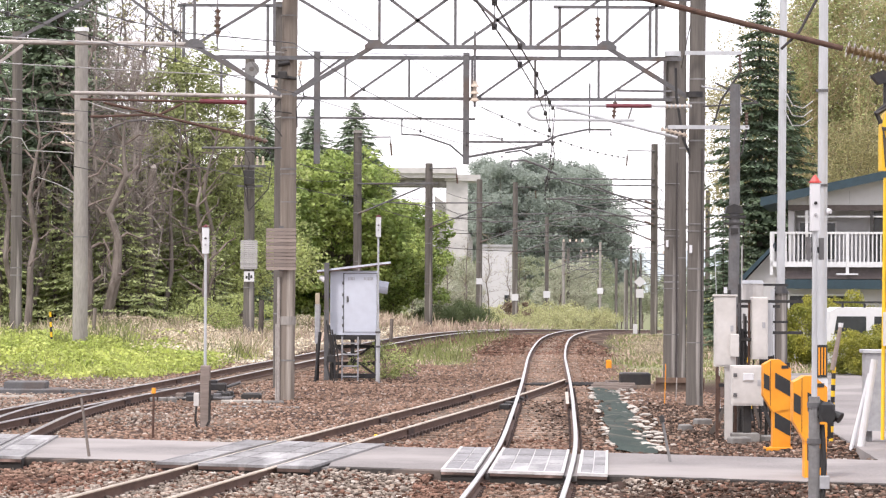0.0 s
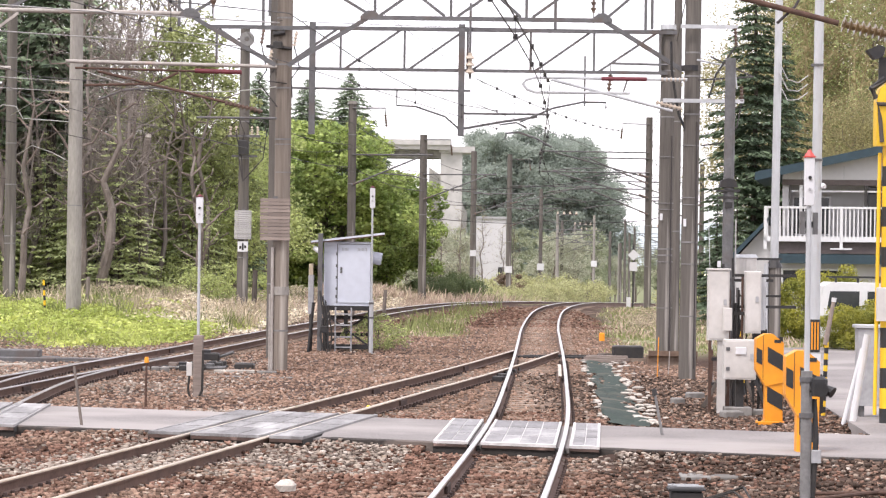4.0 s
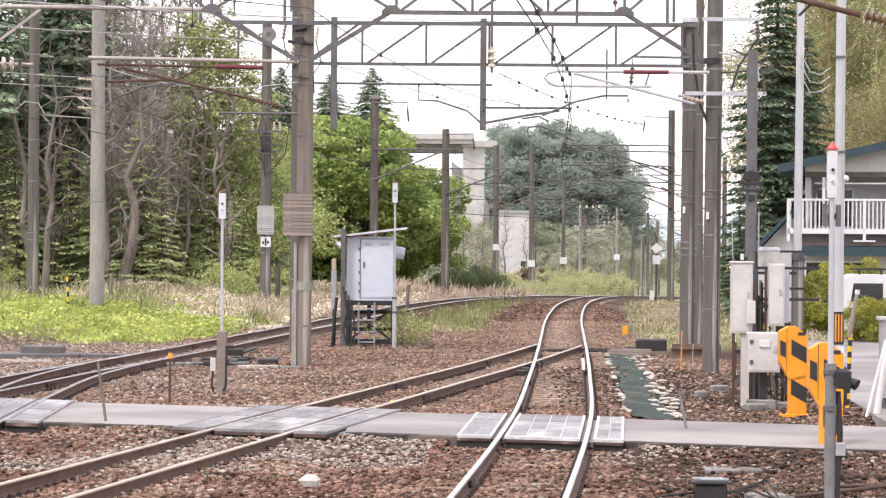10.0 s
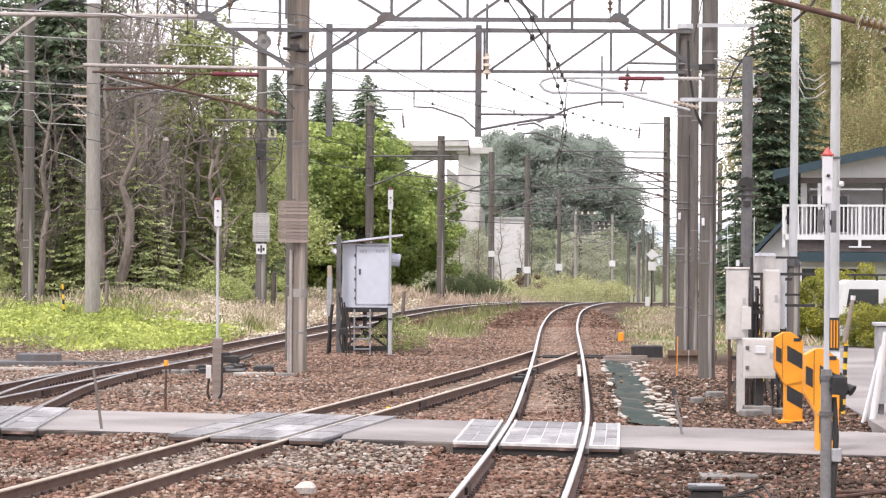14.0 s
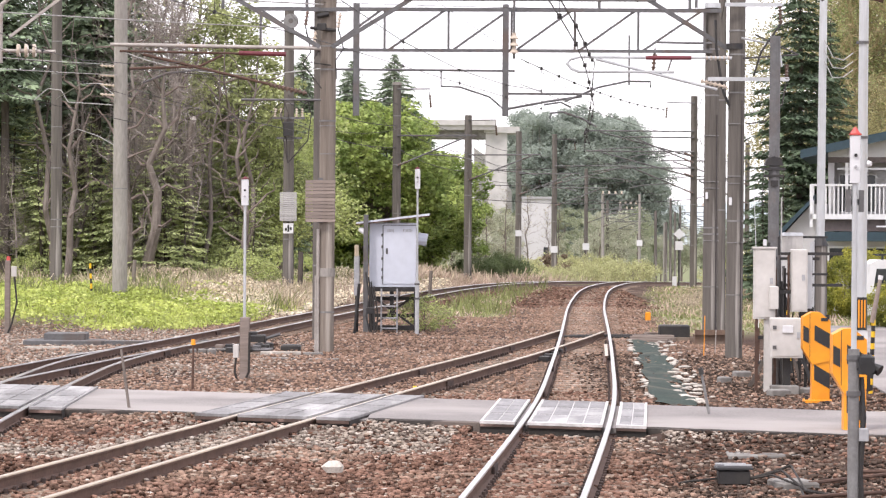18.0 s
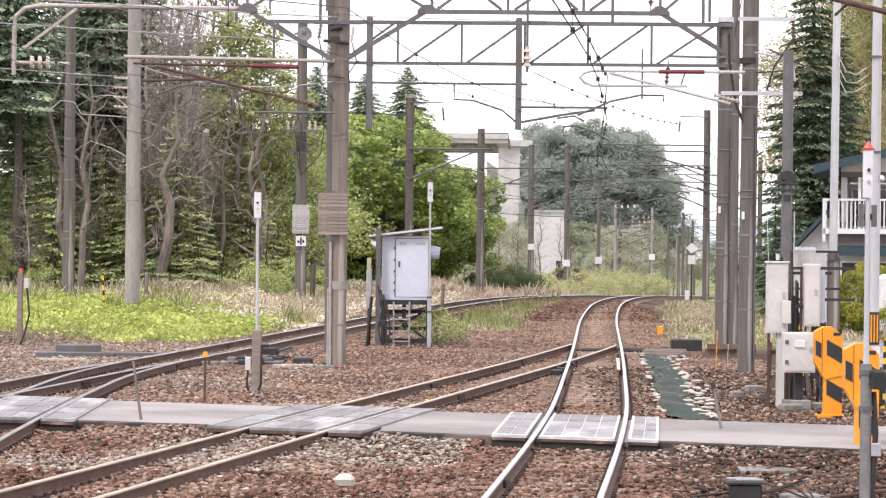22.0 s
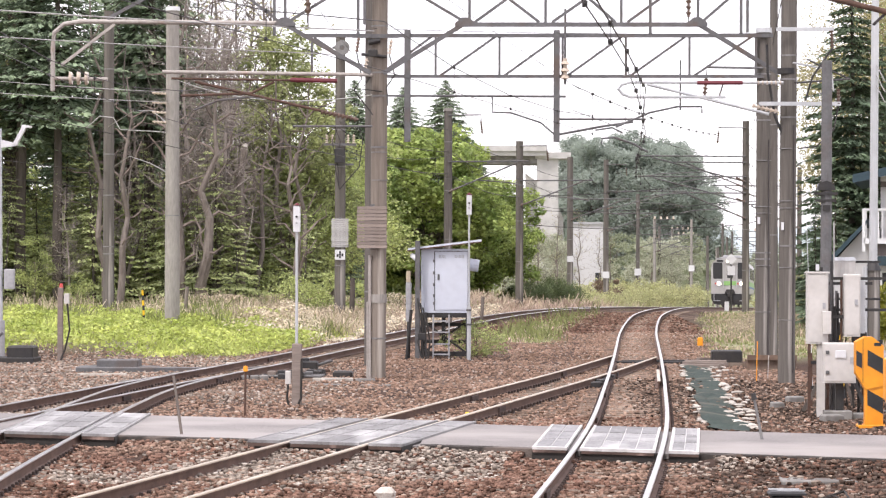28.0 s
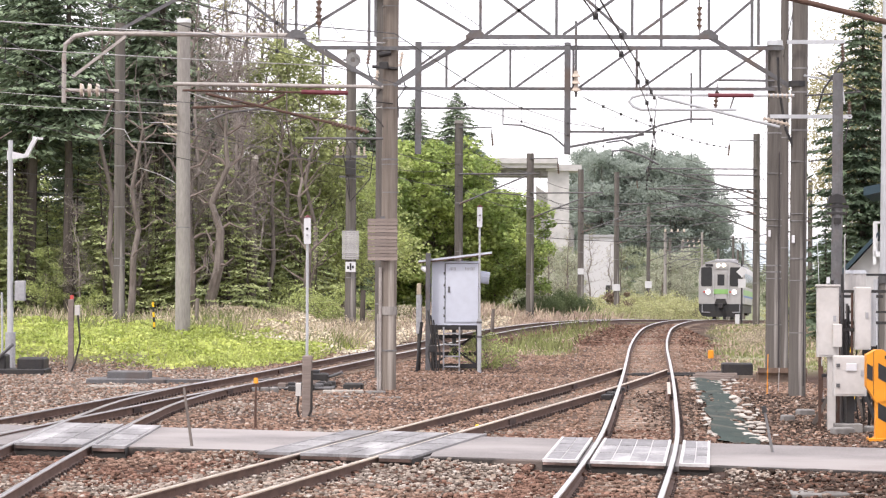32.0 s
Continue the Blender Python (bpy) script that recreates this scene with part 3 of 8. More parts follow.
yv = [(6.2, road_near(6.2) + 0.05, -0.02), (34, road_near(6.2) - 9.0, -0.02), (34, 50, -0.02), (15, 74, 0.0), (8.3, 73, 0.0), (7.5, 60, -0.02), (6.6, 47, -0.02), (6.2, road_near(6.2) + 4.6, -0.02)]
yard.add(yv + [(x, y, -0.4) for x, y, z in yv], [tuple(range(8))] + [(i, 8 + i, 8 + (i + 1) % 8, (i + 1) % 8) for i in range(8)])
part("yard_asphalt", yard, "asphalt", road, "grey asphalt yard in front of the house")
part("road_marking", G().box(6.25, road_near(6.25) + 0.5, -0.019, 8.2, road_near(7.2) + 0.9, -0.008), "paintmark", road, "worn white stop line")

under = []
for k in range(71):
    x = -26 + 32.2 * k / 70
    under += [(x, road_near(x) + 0.06, -0.3), (x, road_near(x) + 0.06, -0.045), (x, road_near(x) + 4.6, -0.045), (x, road_near(x) + 4.6, -0.3)]
part("road_base", G().add(under, [(4 * k + j, 4 * k + 4 + j, 4 * k + 5 + j, 4 * k + 1 + j) for k in range(70) for j in range(3)]), "asphalt", road, "asphalt bed under the panels")

deck = thing("crossing_deck", 0, 0, 0, "steel-plate crossing panels set between the rails", "crossing deck", kind="structure")
def panel(curve, o0, o1, cells, rows_n, y_in=-0.12, y_out=4.72, top=0.004, dull=False):
    """One panel strip between two offsets from a track's centre line, with a raised pale rim and a grid of plates."""
    ys = [38.8, 38.8]
    def q(off, v):
        x = cross_at(curve, off)
        base = road_near(x)
        y = base + y_in + (y_out - y_in) * v
        return curve(y) + off, y
    def lay(u0, u1, v0, v1, z0, z1):
        g = G()
        c = [q(o0 + (o1 - o0) * u, v) for u, v in ((u0, v0), (u1, v0), (u1, v1), (u0, v1))]
        v = [(x, y, z) for z in (z0, z1) for x, y in c]
        return g.add(v, [(3, 2, 1, 0), (4, 5, 6, 7), (0, 1, 5, 4), (1, 2, 6, 5), (2, 3, 7, 6), (3, 0, 4, 7)])
    body = part("panel_bed", lay(0, 1, 0, 1, -0.2, top - 0.03), "rubber", deck, "black rubber panel body")
    part("panel_grid", lay(0.01, 0.99, 0.01, 0.99, top - 0.031, top - 0.006), "panel_worn" if dull else "panel_rim", body, "pale grid under the plates")
    part("edge_beam", lay(0.02, 0.98, -0.006, 0.002, -0.062, top - 0.034), "edge_rust", body, "rusty edge beam")
    e = 0.035 / (o1 - o0)
    rim = "panel_worn" if dull else "panel_rim"
    part("panel_rim", lay(0, 1, 0, 0.03, top - 0.032, top + 0.006), rim, body, "pale worn rim")
    part("panel_rim", lay(0, e, 0.03, 1, top - 0.032, top + 0.004), rim, body)
    part("panel_rim", lay(1 - e, 1, 0.03, 1, top - 0.032, top + 0.004), rim, body)
    for i in range(cells):
        for j in range(rows_n):
            a, b = e + (1 - 2 * e) * i / cells, e + (1 - 2 * e) * (i + 1) / cells
            c, d = 0.03 + 0.97 * j / rows_n, 0.03 + 0.97 * (j + 1) / rows_n
            part("deck_plate", lay(a + 0.03 / cells, b - 0.03 / cells, c + 0.012, d - 0.012, top - 0.006, top + random.uniform(-0.002, 0.002)), "panel_worn" if dull else "panel", body)
panel(MAIN, -1.12, -0.66, 2, 3)
panel(MAIN, -0.49, 0.49, 4, 3)
panel(MAIN, 0.66, 1.05, 2, 3)
for track, a, b, k in ((CROSSOVER, -1.12, -0.64, 1), (CROSSOVER, -0.50, 0.50, 3), (CROSSOVER, 0.64, 1.12, 1), (SIDE, -0.50, 0.50, 3), (SIDE, 0.64, 1.12, 1), (BRANCH, -1.75, -0.64, 2)):
    panel(track, a, b, k, 4, -0.42, 4.72, 0.012, True)

# ---------------------------------------------------------------- poles
def concrete_pole(x, y, z0, top, r0, r1, label, bands=(), group="concrete line poles", mtl="concrete", cap="", lean=0.0):
    p = thing("line_pole", x, y, z0, label, "pole", group)
    h = top - z0
    part("shaft", G().cyl((0, 0, -0.3), (lean, 0, h), r0, r1, 18), mtl, p, smooth=False)
    for b in bands:
        r = r0 + (r1 - r0) * b / h
        part("band", G().cyl((lean * b / h, 0, b), (lean * b / h, 0, b + 0.035), r + 0.008, n=18), "clamp", p, "dull steel clamp band")
    if cap:
        part("cap", G().cyl((lean, 0, h), (lean, 0, h + 0.12), r1 + 0.03, r1 + 0.02, 16), cap, p, "pale pole cap")
    return p

pole_a = concrete_pole(5.53, 59.6, -0.25, 9.9, 0.185, 0.165, "thick weathered concrete catenary pole beside the main track", (2.9, 5.6, 6.4, 6.9), lean=0.06)
pole_p = concrete_pole(-3.13, 60.6, -0.25, 9.9, 0.175, 0.165, "thick weathered concrete catenary pole between the tracks", (0.9, 1.75, 5.0, 6.1, 6.6, 7.6), lean=0.05, mtl="concrete_tan")
pole_b = concrete_pole(5.68, 67.4, -0.25, 7.75, 0.18, 0.165, "concrete portal pole with a galvanised head", (2.6, 2.75, 5.9, 6.3, 7.0), cap="galv", lean=0.03)
concrete_pole(-3.66, 67.4, -0.25, 9.0, 0.14, 0.125, "slim pale concrete pole behind the thick one", (1.0, 1.8))
concrete_pole(6.35, 72.0, -0.25, 9.6, 0.12, 0.10, "slim dark pole behind the portal", (3.2, 6.0))
concrete_pole(-10.35, 83, 0.25, 9.6, 0.225, 0.19, "broad pale concrete pole with a white cap on the grass", (3.3,), mtl="concrete_light", cap="white")
concrete_pole(-14.15, 96, 0.2, 10.7, 0.20, 0.17, "banded concrete pole at the wood's edge", (2.2, 2.45, 4.2, 5.6, 7.4, 8.5))
concrete_pole(-6.5, 100, 0.3, 10.2, 0.20, 0.17, "concrete pole carrying a pale slatted panel", (1.7, 5.2, 6.5))
concrete_pole(-3.1, 116, 0.0, 8.28, 0.18, 0.165, "concrete line pole with a pale cap near the maple", (3.0, 5.0, 7.0), cap="concrete_light")
concrete_pole(-0.2, 139, 0.0, 7.95, 0.20, 0.18, "dark concrete line pole beside the curve", (2, 4))
concrete_pole(2.75, 167, -0.8, 8.1, 0.19, 0.17, "distant concrete line pole", (2, 4))
concrete_pole(5.6, 192, -1.2, 8.75, 0.19, 0.17, "distant concrete line pole", (2, 4))
concrete_pole(10.1, 250, -2.4, 7.6, 0.18, 0.16, "distant concrete line pole", (2, 4))
concrete_pole(14.4, 300, -3.4, 5.2, 0.18, 0.16, "distant concrete line pole", (2, 4))
concrete_pole(10.9, 139, -0.4, 8.95, 0.18, 0.165, "dark concrete line pole beyond the portal", (2, 4, 6))
concrete_pole(14.6, 150, -0.6, 7.0, 0.14, 0.12, "slim distant pole beside the main track", (2, 4))
concrete_pole(17.2, 290, -3.2, 5.8, 0.15, 0.13, "distant pale line pole", (2,), mtl="concrete_light")
concrete_pole(22.5, 330, -4, 2.9, 0.15, 0.13, "distant pale line pole", (2,), mtl="concrete_light")
for x, y, t in ((19.5, 300, 4.2), (24.6, 350, 6.0), (26.6, 370, 4.4), (28, 380, 5.2), (21.3, 310, 3.0)):
    concrete_pole(x, y, track_z(y), t, 0.17, 0.15, "far dark line pole in the haze")

# white number plates on the far poles, as plain plates
for x, y, z, s in ((5.6, 191.7, 0.7, 0.45), (10.1, 249.7, 0.4, 0.6), (2.75, 166.7, 1.9, 0.35), (17.2, 289.7, 0.5, 0.6)):
    solid("pole_plate", G().box(-s / 2, -0.02, 0, s / 2, 0.02, s, 0.006), "white", "small white plate on a line pole", "sign", "pole plates", at=pose(x, y + 0.1, z))

# fittings strapped to the thick pole between the tracks
for dx, z0, z1, r, m in ((-0.16, 0.0, 2.7, 0.035, "steel_white"), (-0.21, 0.0, 1.7, 0.022, "steel_white"), (0.03, 0.1, 1.0, 0.02, "dark")):
    part("conduit", G().cyl((dx, -0.13, z0), (dx, -0.13, z1), r, n=8), m, pole_p, "cable conduit")
part("wrap", G().cyl((0.01, 0, 1.68), (0.01, 0, 1.86), 0.187, n=18), "concrete_light", pole_p, "pale wrapped band")
part("switch_gear", G().box(-0.2, -0.3, 6.95, 0.0, -0.19, 7.1, 0.02).cyl((-0.35, -0.2, 7.0), (0.2, -0.2, 6.95), 0.035).cyl((-0.2, -0.2, 7.25), (0.05, -0.2, 7.3), 0.06), "dark", pole_p, "dark switch gear")
for px, pz in ((5.53, 3.0), (5.68, 3.2)):
    solid("streak_plate", G().box(-0.03, -0.01, 0, 0.03, 0.01, 0.16), "white", "small white plate on a concrete pole", "sign", "pole plates", at=pose(px - 0.1, (59.6 if px < 5.6 else 67.4) - 0.185, pz))
tw = thing("tension_wheel", -6.42, 99.7, 9.72, "beige tension wheel on a line pole", "wheel")
part("rim", G().cyl((0, -0.08, 0), (0, 0.08, 0), 0.26, n=20), "clamp", tw)
part("hub", G().cyl((0, -0.09, 0), (0, 0.09, 0), 0.09, n=12), "steel", tw)
part("yoke", G().box(-0.35, -0.03, -0.04, 0.0, 0.03, 0.04), "steel", tw)

# switch gear and jumpers high on two poles
part("cross_arm", G().box(-0.55, -0.24, 7.35, 0.45, -0.18, 7.43), "steel", pole_p, "grey cross arm")
for k, (dx, z) in enumerate(((-0.45, 7.05), (-0.28, 6.6), (0.25, 7.0))):
    part("insulator", G().discs((dx, -0.22, z), (dx + 0.05, -0.22, z + 0.32), 0.055, 4, 10), "porcelain_w" if k else "porcelain", pole_p, "small stacked insulator")
for a, b in (((-0.45, 7.05), (-0.1, 5.7)), ((0.25, 7.0), (0.22, 5.9)), ((-0.28, 6.6), (0.1, 6.2))):
    part("jumper", G().tube([(a[0], -0.24, a[1]), (a[0] + 0.12, -0.3, (a[1] + b[1]) / 2 + 0.1), (a[0] - 0.05, -0.28, (a[1] + b[1]) / 2 - 0.15), (b[0], -0.22, b[1])], 0.014, 5), "dark", pole_p, "black jumper cable")
for z in (3.6, 4.3, 4.9, 8.3):
    part("steel_strap", G().cyl((0.03, 0, z), (0.03, 0, z + 0.02), 0.178, n=18), "clamp", pole_p)
gearbox = thing("pole_switch", -6.5, 99.6, 5.2, "cluster of switch gear and pale insulators on a line pole", "switch gear", "switch gear")
part("bracket", G().box(-0.55, -0.06, 1.05, 0.6, 0.0, 1.13).box(-0.4, -0.06, 0.35, 0.5, 0.0, 0.42), "steel", gearbox)
part("case", G().box(-0.16, -0.3, 0.45, 0.2, -0.05, 0.95, 0.03), "dark", gearbox, "dark switch case")
for dx in (-0.45, -0.25, 0.3, 0.5):
    part("insulator", G().discs((dx, -0.03, 1.13), (dx, -0.03, 1.45), 0.06, 4, 10), "porcelain_w", gearbox, "pale stacked insulator")
for dx, w in ((-0.45, 0.3), (0.3, -0.35), (0.5, 0.2)):
    part("jumper", G().tube([(dx, -0.05, 1.45), (dx + w, -0.12, 1.7), (dx + 1.6 * w, -0.1, 1.2), (dx + w, -0.08, 0.3), (0.0, -0.1, -0.5)], 0.02, 6), "wire", gearbox)
concrete_fit = ((5.53, 59.6, 0.17), (5.68, 67.4, 0.17))
for px, py, r in concrete_fit:
    cl = thing("cable_strap", px, py, 0.0, "dull steel straps holding a thin cable to a concrete pole", "strap", "pole straps")
    part("cable", G().cyl((0.12, -r - 0.02, 0.0), (0.13, -r - 0.015, 5.2), 0.014, n=6), "wire", cl, "thin black cable")
    for z in (1.1, 2.2, 3.45, 3.6, 4.7):
        part("strap", G().cyl((0.015, 0, z), (0.015, 0, z + 0.02), r + 0.02, n=18), "clamp", cl)

# slatted boards
def slat_board(x, y, z, w, h, n, mtl, label):
    b = thing("slatted_board", x, y, z, label, "board", "slatted boards")
    part("backing", G().box(-0.05, 0.06, -0.02, 0.05, 0.12, h + 0.04), "steel", b)
    for i in range(n):
        s = h / n
        o = new("slat", slat_mesh(w, s * 0.88, mtl))
        o.parent = b
        o.matrix_basis = pose(random.uniform(-0.004, 0.004), random.uniform(-0.006, 0.006), s * i)
    return b
SLATS = {}
def slat_mesh(w, h, mtl):
    key = (round(w, 3), round(h, 3), mtl)
    if key not in SLATS:
        SLATS[key] = G().box(-w / 2, 0.0, 0, w / 2, 0.055, h, 0.006).mesh("slat", mtl)
    return SLATS[key]
slat_board(-3.24, 60.30, 2.60, 0.64, 0.90, 12, "wood", "weathered brown slatted board strapped to a concrete pole")
slat_board(-6.48, 99.6, 2.66, 0.60, 1.02, 14, "board_pale", "pale grey slatted board on a concrete pole")
plate = thing("pole_sign", -6.48, 99.65, 2.22, "small white sign with a black mark on a pole", "sign")
part("plate", G().box(-0.18, 0, 0, 0.18, 0.02, 0.36), "white", plate)
part("mark", G().box(-0.03, -0.006, 0.05, 0.03, 0, 0.31).box(-0.12, -0.006, 0.10, -0.05, 0, 0.2).box(0.05, -0.006, 0.12, 0.12, 0, 0.22), "black", plate)

# ---------------------------------------------------------------- portals
def chord(g, x0, x1, y, z, w=0.09):
    return g.bar((x0, y, z), (x1, y, z), w, w)

portal_one = thing("catenary_portal", 0, 60.2, 0, "grey steel lattice portal beam over the tracks", "portal", "catenary portals")
part("top_chord", chord(G(), -6.6, 5.5, 0, 8.42), "steel", portal_one)
part("bottom_chord", chord(G(), -1.30, 3.70, 0, 7.37), "steel", portal_one)
for x in (-5.1, -3.4, -1.16, 0.46, 2.07, 3.70, 4.75):
    part("upright", G().bar((x, 0, 7.37 if x != 4.75 else 7.2), (x, 0, 8.42), 0.06, 0.06), "steel", portal_one)
for a, b in ((-2.9, -1.25), (0.30, -1.05), (-0.95, 0.33), (2.0, 0.6), (0.85, 1.95), (3.55, 2.2), (4.9, 3.78), (-3.45, -5.05), (-6.5, -5.2)):
    zb = 7.42
    part("diagonal", G().bar((a, 0, 8.40), (b, 0, zb), 0.06, 0.06), "steel", portal_one)
for a, b in ((-1.30, -3.0), (3.72, 5.42), (-5.1, -3.26)):
    part("haunch", G().bar((a, 0, 7.37), (b, 0, 6.33), 0.09, 0.09), "steel", portal_one)
for x in (-5.1, -1.25, 3.68):
    part("gusset", G().prism([(x - 0.22, 7.33), (x + 0.22, 7.33), (x + 0.22, 7.40), (x + 0.08, 7.52), (x - 0.08, 7.52), (x - 0.22, 7.40)], -0.06, 0.06), "steel", portal_one)
part("pipe_arm", G().tube([(-4.9, 0, 7.40), (-9.5, 0, 7.44), (-9.85, 0, 7.38), (-10.05, 0, 7.2), (-10.08, 0, 6.95), (-10.08, 0, 5.95)], 0.05, 10), "steel_white", portal_one, "pale bent pipe arm")
part("arm_brace", G().bar((-9.9, 0, 6.5), (-8.75, 0, 7.38), 0.06, 0.06), "steel_white", portal_one)
part("upper_stay", G().bar((-8.9, 0, 7.5), (-6.5, 0, 8.8), 0.07, 0.07), "steel", portal_one)
for k in range(3):
    part("insulator", G().cyl((-9.72 + 0.17 * k, 0, 6.22), (-9.66 + 0.17 * k, 0, 6.22), 0.15, 0.13, 14), "porcelain_w", portal_one, "cream insulator shed")
part("insulator_rod", G().cyl((-10.08, 0, 6.22), (-8.9, 0, 6.2), 0.04), "steel_white", portal_one)

portal_two = thing("catenary_portal", 0, 67.2, 0, "grey steel lattice portal beam with hanging posts", "portal", "catenary portals")
part("top_chord", chord(G(), -5.2, 5.9, 0, 7.67), "steel", portal_two)
part("bottom_chord", chord(G(), -3.6, 5.7, 0, 6.70, 0.075), "steel", portal_two)
ups = [-5.05, -3.58, -2.1, -0.58, 0.92, 2.42, 3.93, 5.5]
for x in ups:
    part("upright", G().bar((x, 0, 6.70), (x, 0, 7.67), 0.055, 0.055), "steel", portal_two)
for a, b in zip(ups[1:-1], ups[2:]):
    part("diagonal", G().bar((a + 0.12, 0, 6.72), (b - 0.1, 0, 7.64), 0.055, 0.055), "steel", portal_two)
part("diagonal", G().bar((-5.0, 0, 7.62), (-3.66, 0, 6.72), 0.055, 0.055), "steel", portal_two)
for x0, x1 in ((-6.1, -3.6), (2.85, 5.5)):
    part("upper_bar", chord(G(), x0, x1, 0, 8.90, 0.07), "steel", portal_two)
    for x in (x0 + 0.15, x1 - 0.35):
        part("upper_post", G().bar((x, 0, 7.67), (x, 0, 8.9), 0.07, 0.07), "steel", portal_two)
for x in (-2.77, 0.78):
    part("hanging_post", G().box(x - 0.075, -0.08, 5.14, x + 0.075, 0.08, 7.8, 0.01), "steel", portal_two, "galvanised hanging post")
part("cross_arm", G().cyl((-3.55, 0, 6.24), (1.0, 0, 6.22), 0.028), "steel", portal_two)
part("pulloff_arm", G().tube([(-0.75, 0, 6.2), (-0.75, 0, 5.85), (-0.3, 0, 5.83), (0.4, 0, 5.6), (0.75, 0, 5.3)], 0.022), "steel", portal_two)
part("pulloff_arm", G().cyl((0.8, 0, 5.68), (2.9, 0, 5.68), 0.028), "steel", portal_two)
part("pulloff_arm", G().tube([(0.85, 0, 5.32), (1.8, 0, 5.5), (2.6, 0, 5.62)], 0.03), "steel", portal_two)
part("pulloff_arm", G().tube([(1.7, 0, 5.42), (2.1, 0, 5.48), (2.35, 0, 5.36)], 0.022), "steel", portal_two)
part("pulloff_arm", G().tube([(1.85, 0, 5.1), (1.85, 0, 5.22), (2.15, 0, 5.25), (2.6, 0, 5.1), (2.95, 0, 4.9)], 0.024), "steel", portal_two)
part("insulator", G().discs((0.98, -0.1, 6.62), (0.98, -0.1, 7.12), 0.12, 3), "porcelain_w", portal_two, "tan stacked insulator")
part("rod", G().cyl((0.98, -0.1, 6.5), (0.98, -0.1, 8.3), 0.03), "steel", portal_two)

# bracket arms on the two thick poles
left_arm = thing("catenary_bracket", -3.13, 60.2, 0, "pale pipe bracket arm with a red sleeve over the side track", "bracket", "bracket arms")
part("top_tube", G().cyl((-0.1, 0, 6.30), (-4.6, 0, 6.36), 0.042, n=10), "steel_white", left_arm)
part("second_tube", G().cyl((-1.2, 0, 6.17), (-4.4, 0, 6.22), 0.025), "rust", left_arm)
part("sleeve", G().cyl((-0.85, -0.02, 6.17), (-1.85, -0.02, 6.19), 0.05), "maroon", left_arm, "maroon insulating sleeve")
part("strut", G().cyl((-0.55, 0, 5.38), (-3.9, 0, 6.15), 0.03), "rust", left_arm)
part("insulator", G().discs((-1.2, 0, 5.52), (-0.4, 0, 5.34), 0.07, 9), "porcelain", left_arm, "brown ribbed insulator")
part("steady_arm", G().tube([(-4.2, 0, 5.85), (-2.7, 0, 5.9), (-2.2, 0, 6.15)], 0.028), "rust", left_arm)
part("registration", G().tube([(-3.9, 0, 5.55), (-3.4, 0, 5.75), (-2.7, 0, 5.83), (-2.5, 0, 5.8)], 0.022), "steel", left_arm)
part("lower_arm", G().cyl((-1.8, 0, 5.2), (-0.1, 0, 5.2), 0.025), "steel", left_arm)
right_arm = thing("catenary_bracket", 5.53, 59.3, 0, "grey pipe bracket arm with a maroon sleeve over the main track", "bracket", "bracket arms")
part("top_tube", G().tube([(-0.1, 0, 6.08), (-3.3, 0, 6.09), (-3.48, 0, 6.04), (-3.55, 0, 5.95), (-3.46, 0, 5.84), (-3.3, 0, 5.78), (-1.3, 0, 5.78)], 0.035, 8), "galv", right_arm)
part("sleeve", G().cyl((-0.95, 0, 6.08), (-1.9, 0, 6.08), 0.045), "maroon", right_arm, "maroon insulating sleeve")
part("insulator", G().discs((-0.65, 0, 6.08), (-0.1, 0, 6.08), 0.055, 6), "porcelain_w", right_arm, "cream ribbed insulator")
part("strut", G().cyl((-2.95, 0, 6.05), (-0.4, 0, 5.42), 0.032), "galv", right_arm)
part("strut_insulator", G().discs((-0.75, 0, 5.60), (-0.2, 0, 5.47), 0.06, 6), "porcelain_w", right_arm, "cream ribbed insulator")
part("hanger", G().cyl((-1.35, 0, 6.08), (-1.45, 0, 5.76), 0.018), "steel", right_arm)
part("steady_arm", G().tube([(-3.6, 0, 5.15), (-2.9, 0, 5.45), (-2.3, 0, 5.58), (-1.8, 0, 5.58), (-1.8, 0, 5.45)], 0.022), "steel", right_arm)
part("mast", G().cyl((-2.25, 0, 5.5), (-2.25, 0, 6.55), 0.02), "steel", right_arm)
part("pole_collar", G().cyl((0, 0.3, 6.28), (0, 0.3, 6.40), 0.2, n=16), "dark", right_arm)

# arms on the portal pole and on the far poles
def far_arm(x, y, z, length, side=-1, group="far bracket arms"):
    a = thing("catenary_bracket", x, y - 0.2, z, "dark pipe bracket arm on a distant line pole", "bracket", group)
    part("top_tube", G().cyl((0, 0, 0), (side * length, 0, 0.02), 0.035, n=6), "steel", a)
    part("strut", G().cyl((0, 0, -1.25), (side * length * 0.86, 0, -0.04), 0.035, n=6), "steel", a)
    part("steady_arm", G().tube([(side * length * 0.35, 0, -0.75), (side * length * 0.75, 0, -0.85), (side * length * 0.95, 0, -1.0)], 0.028, 5), "steel", a)
    part("insulator", G().discs((side * 0.05, 0, -1.22), (side * 0.5, 0, -1.05), 0.07, 5, 8), "porcelain", a)
far_arm(-3.1, 116, 6.2, 3.3, 1)
far_arm(-0.2, 139, 6.0, 3.6, 1)
far_arm(2.75, 167, 5.6, 3.6, 1)
far_arm(5.6, 192, 5.1, 3.6, 1)
far_arm(10.1, 250, 4.0, 3.6, 1)
far_arm(10.9, 139, 6.9, 3.4)
far_arm(10.9, 139, 5.4, 3.4)
far_arm(10.9, 139, 7.2, 5.4)
far_arm(10.9, 139, 6.2, 5.3)
far_arm(5.6, 192, 6.6, 5.5, 1)
far_arm(14.6, 150, 6.0, 4.6)
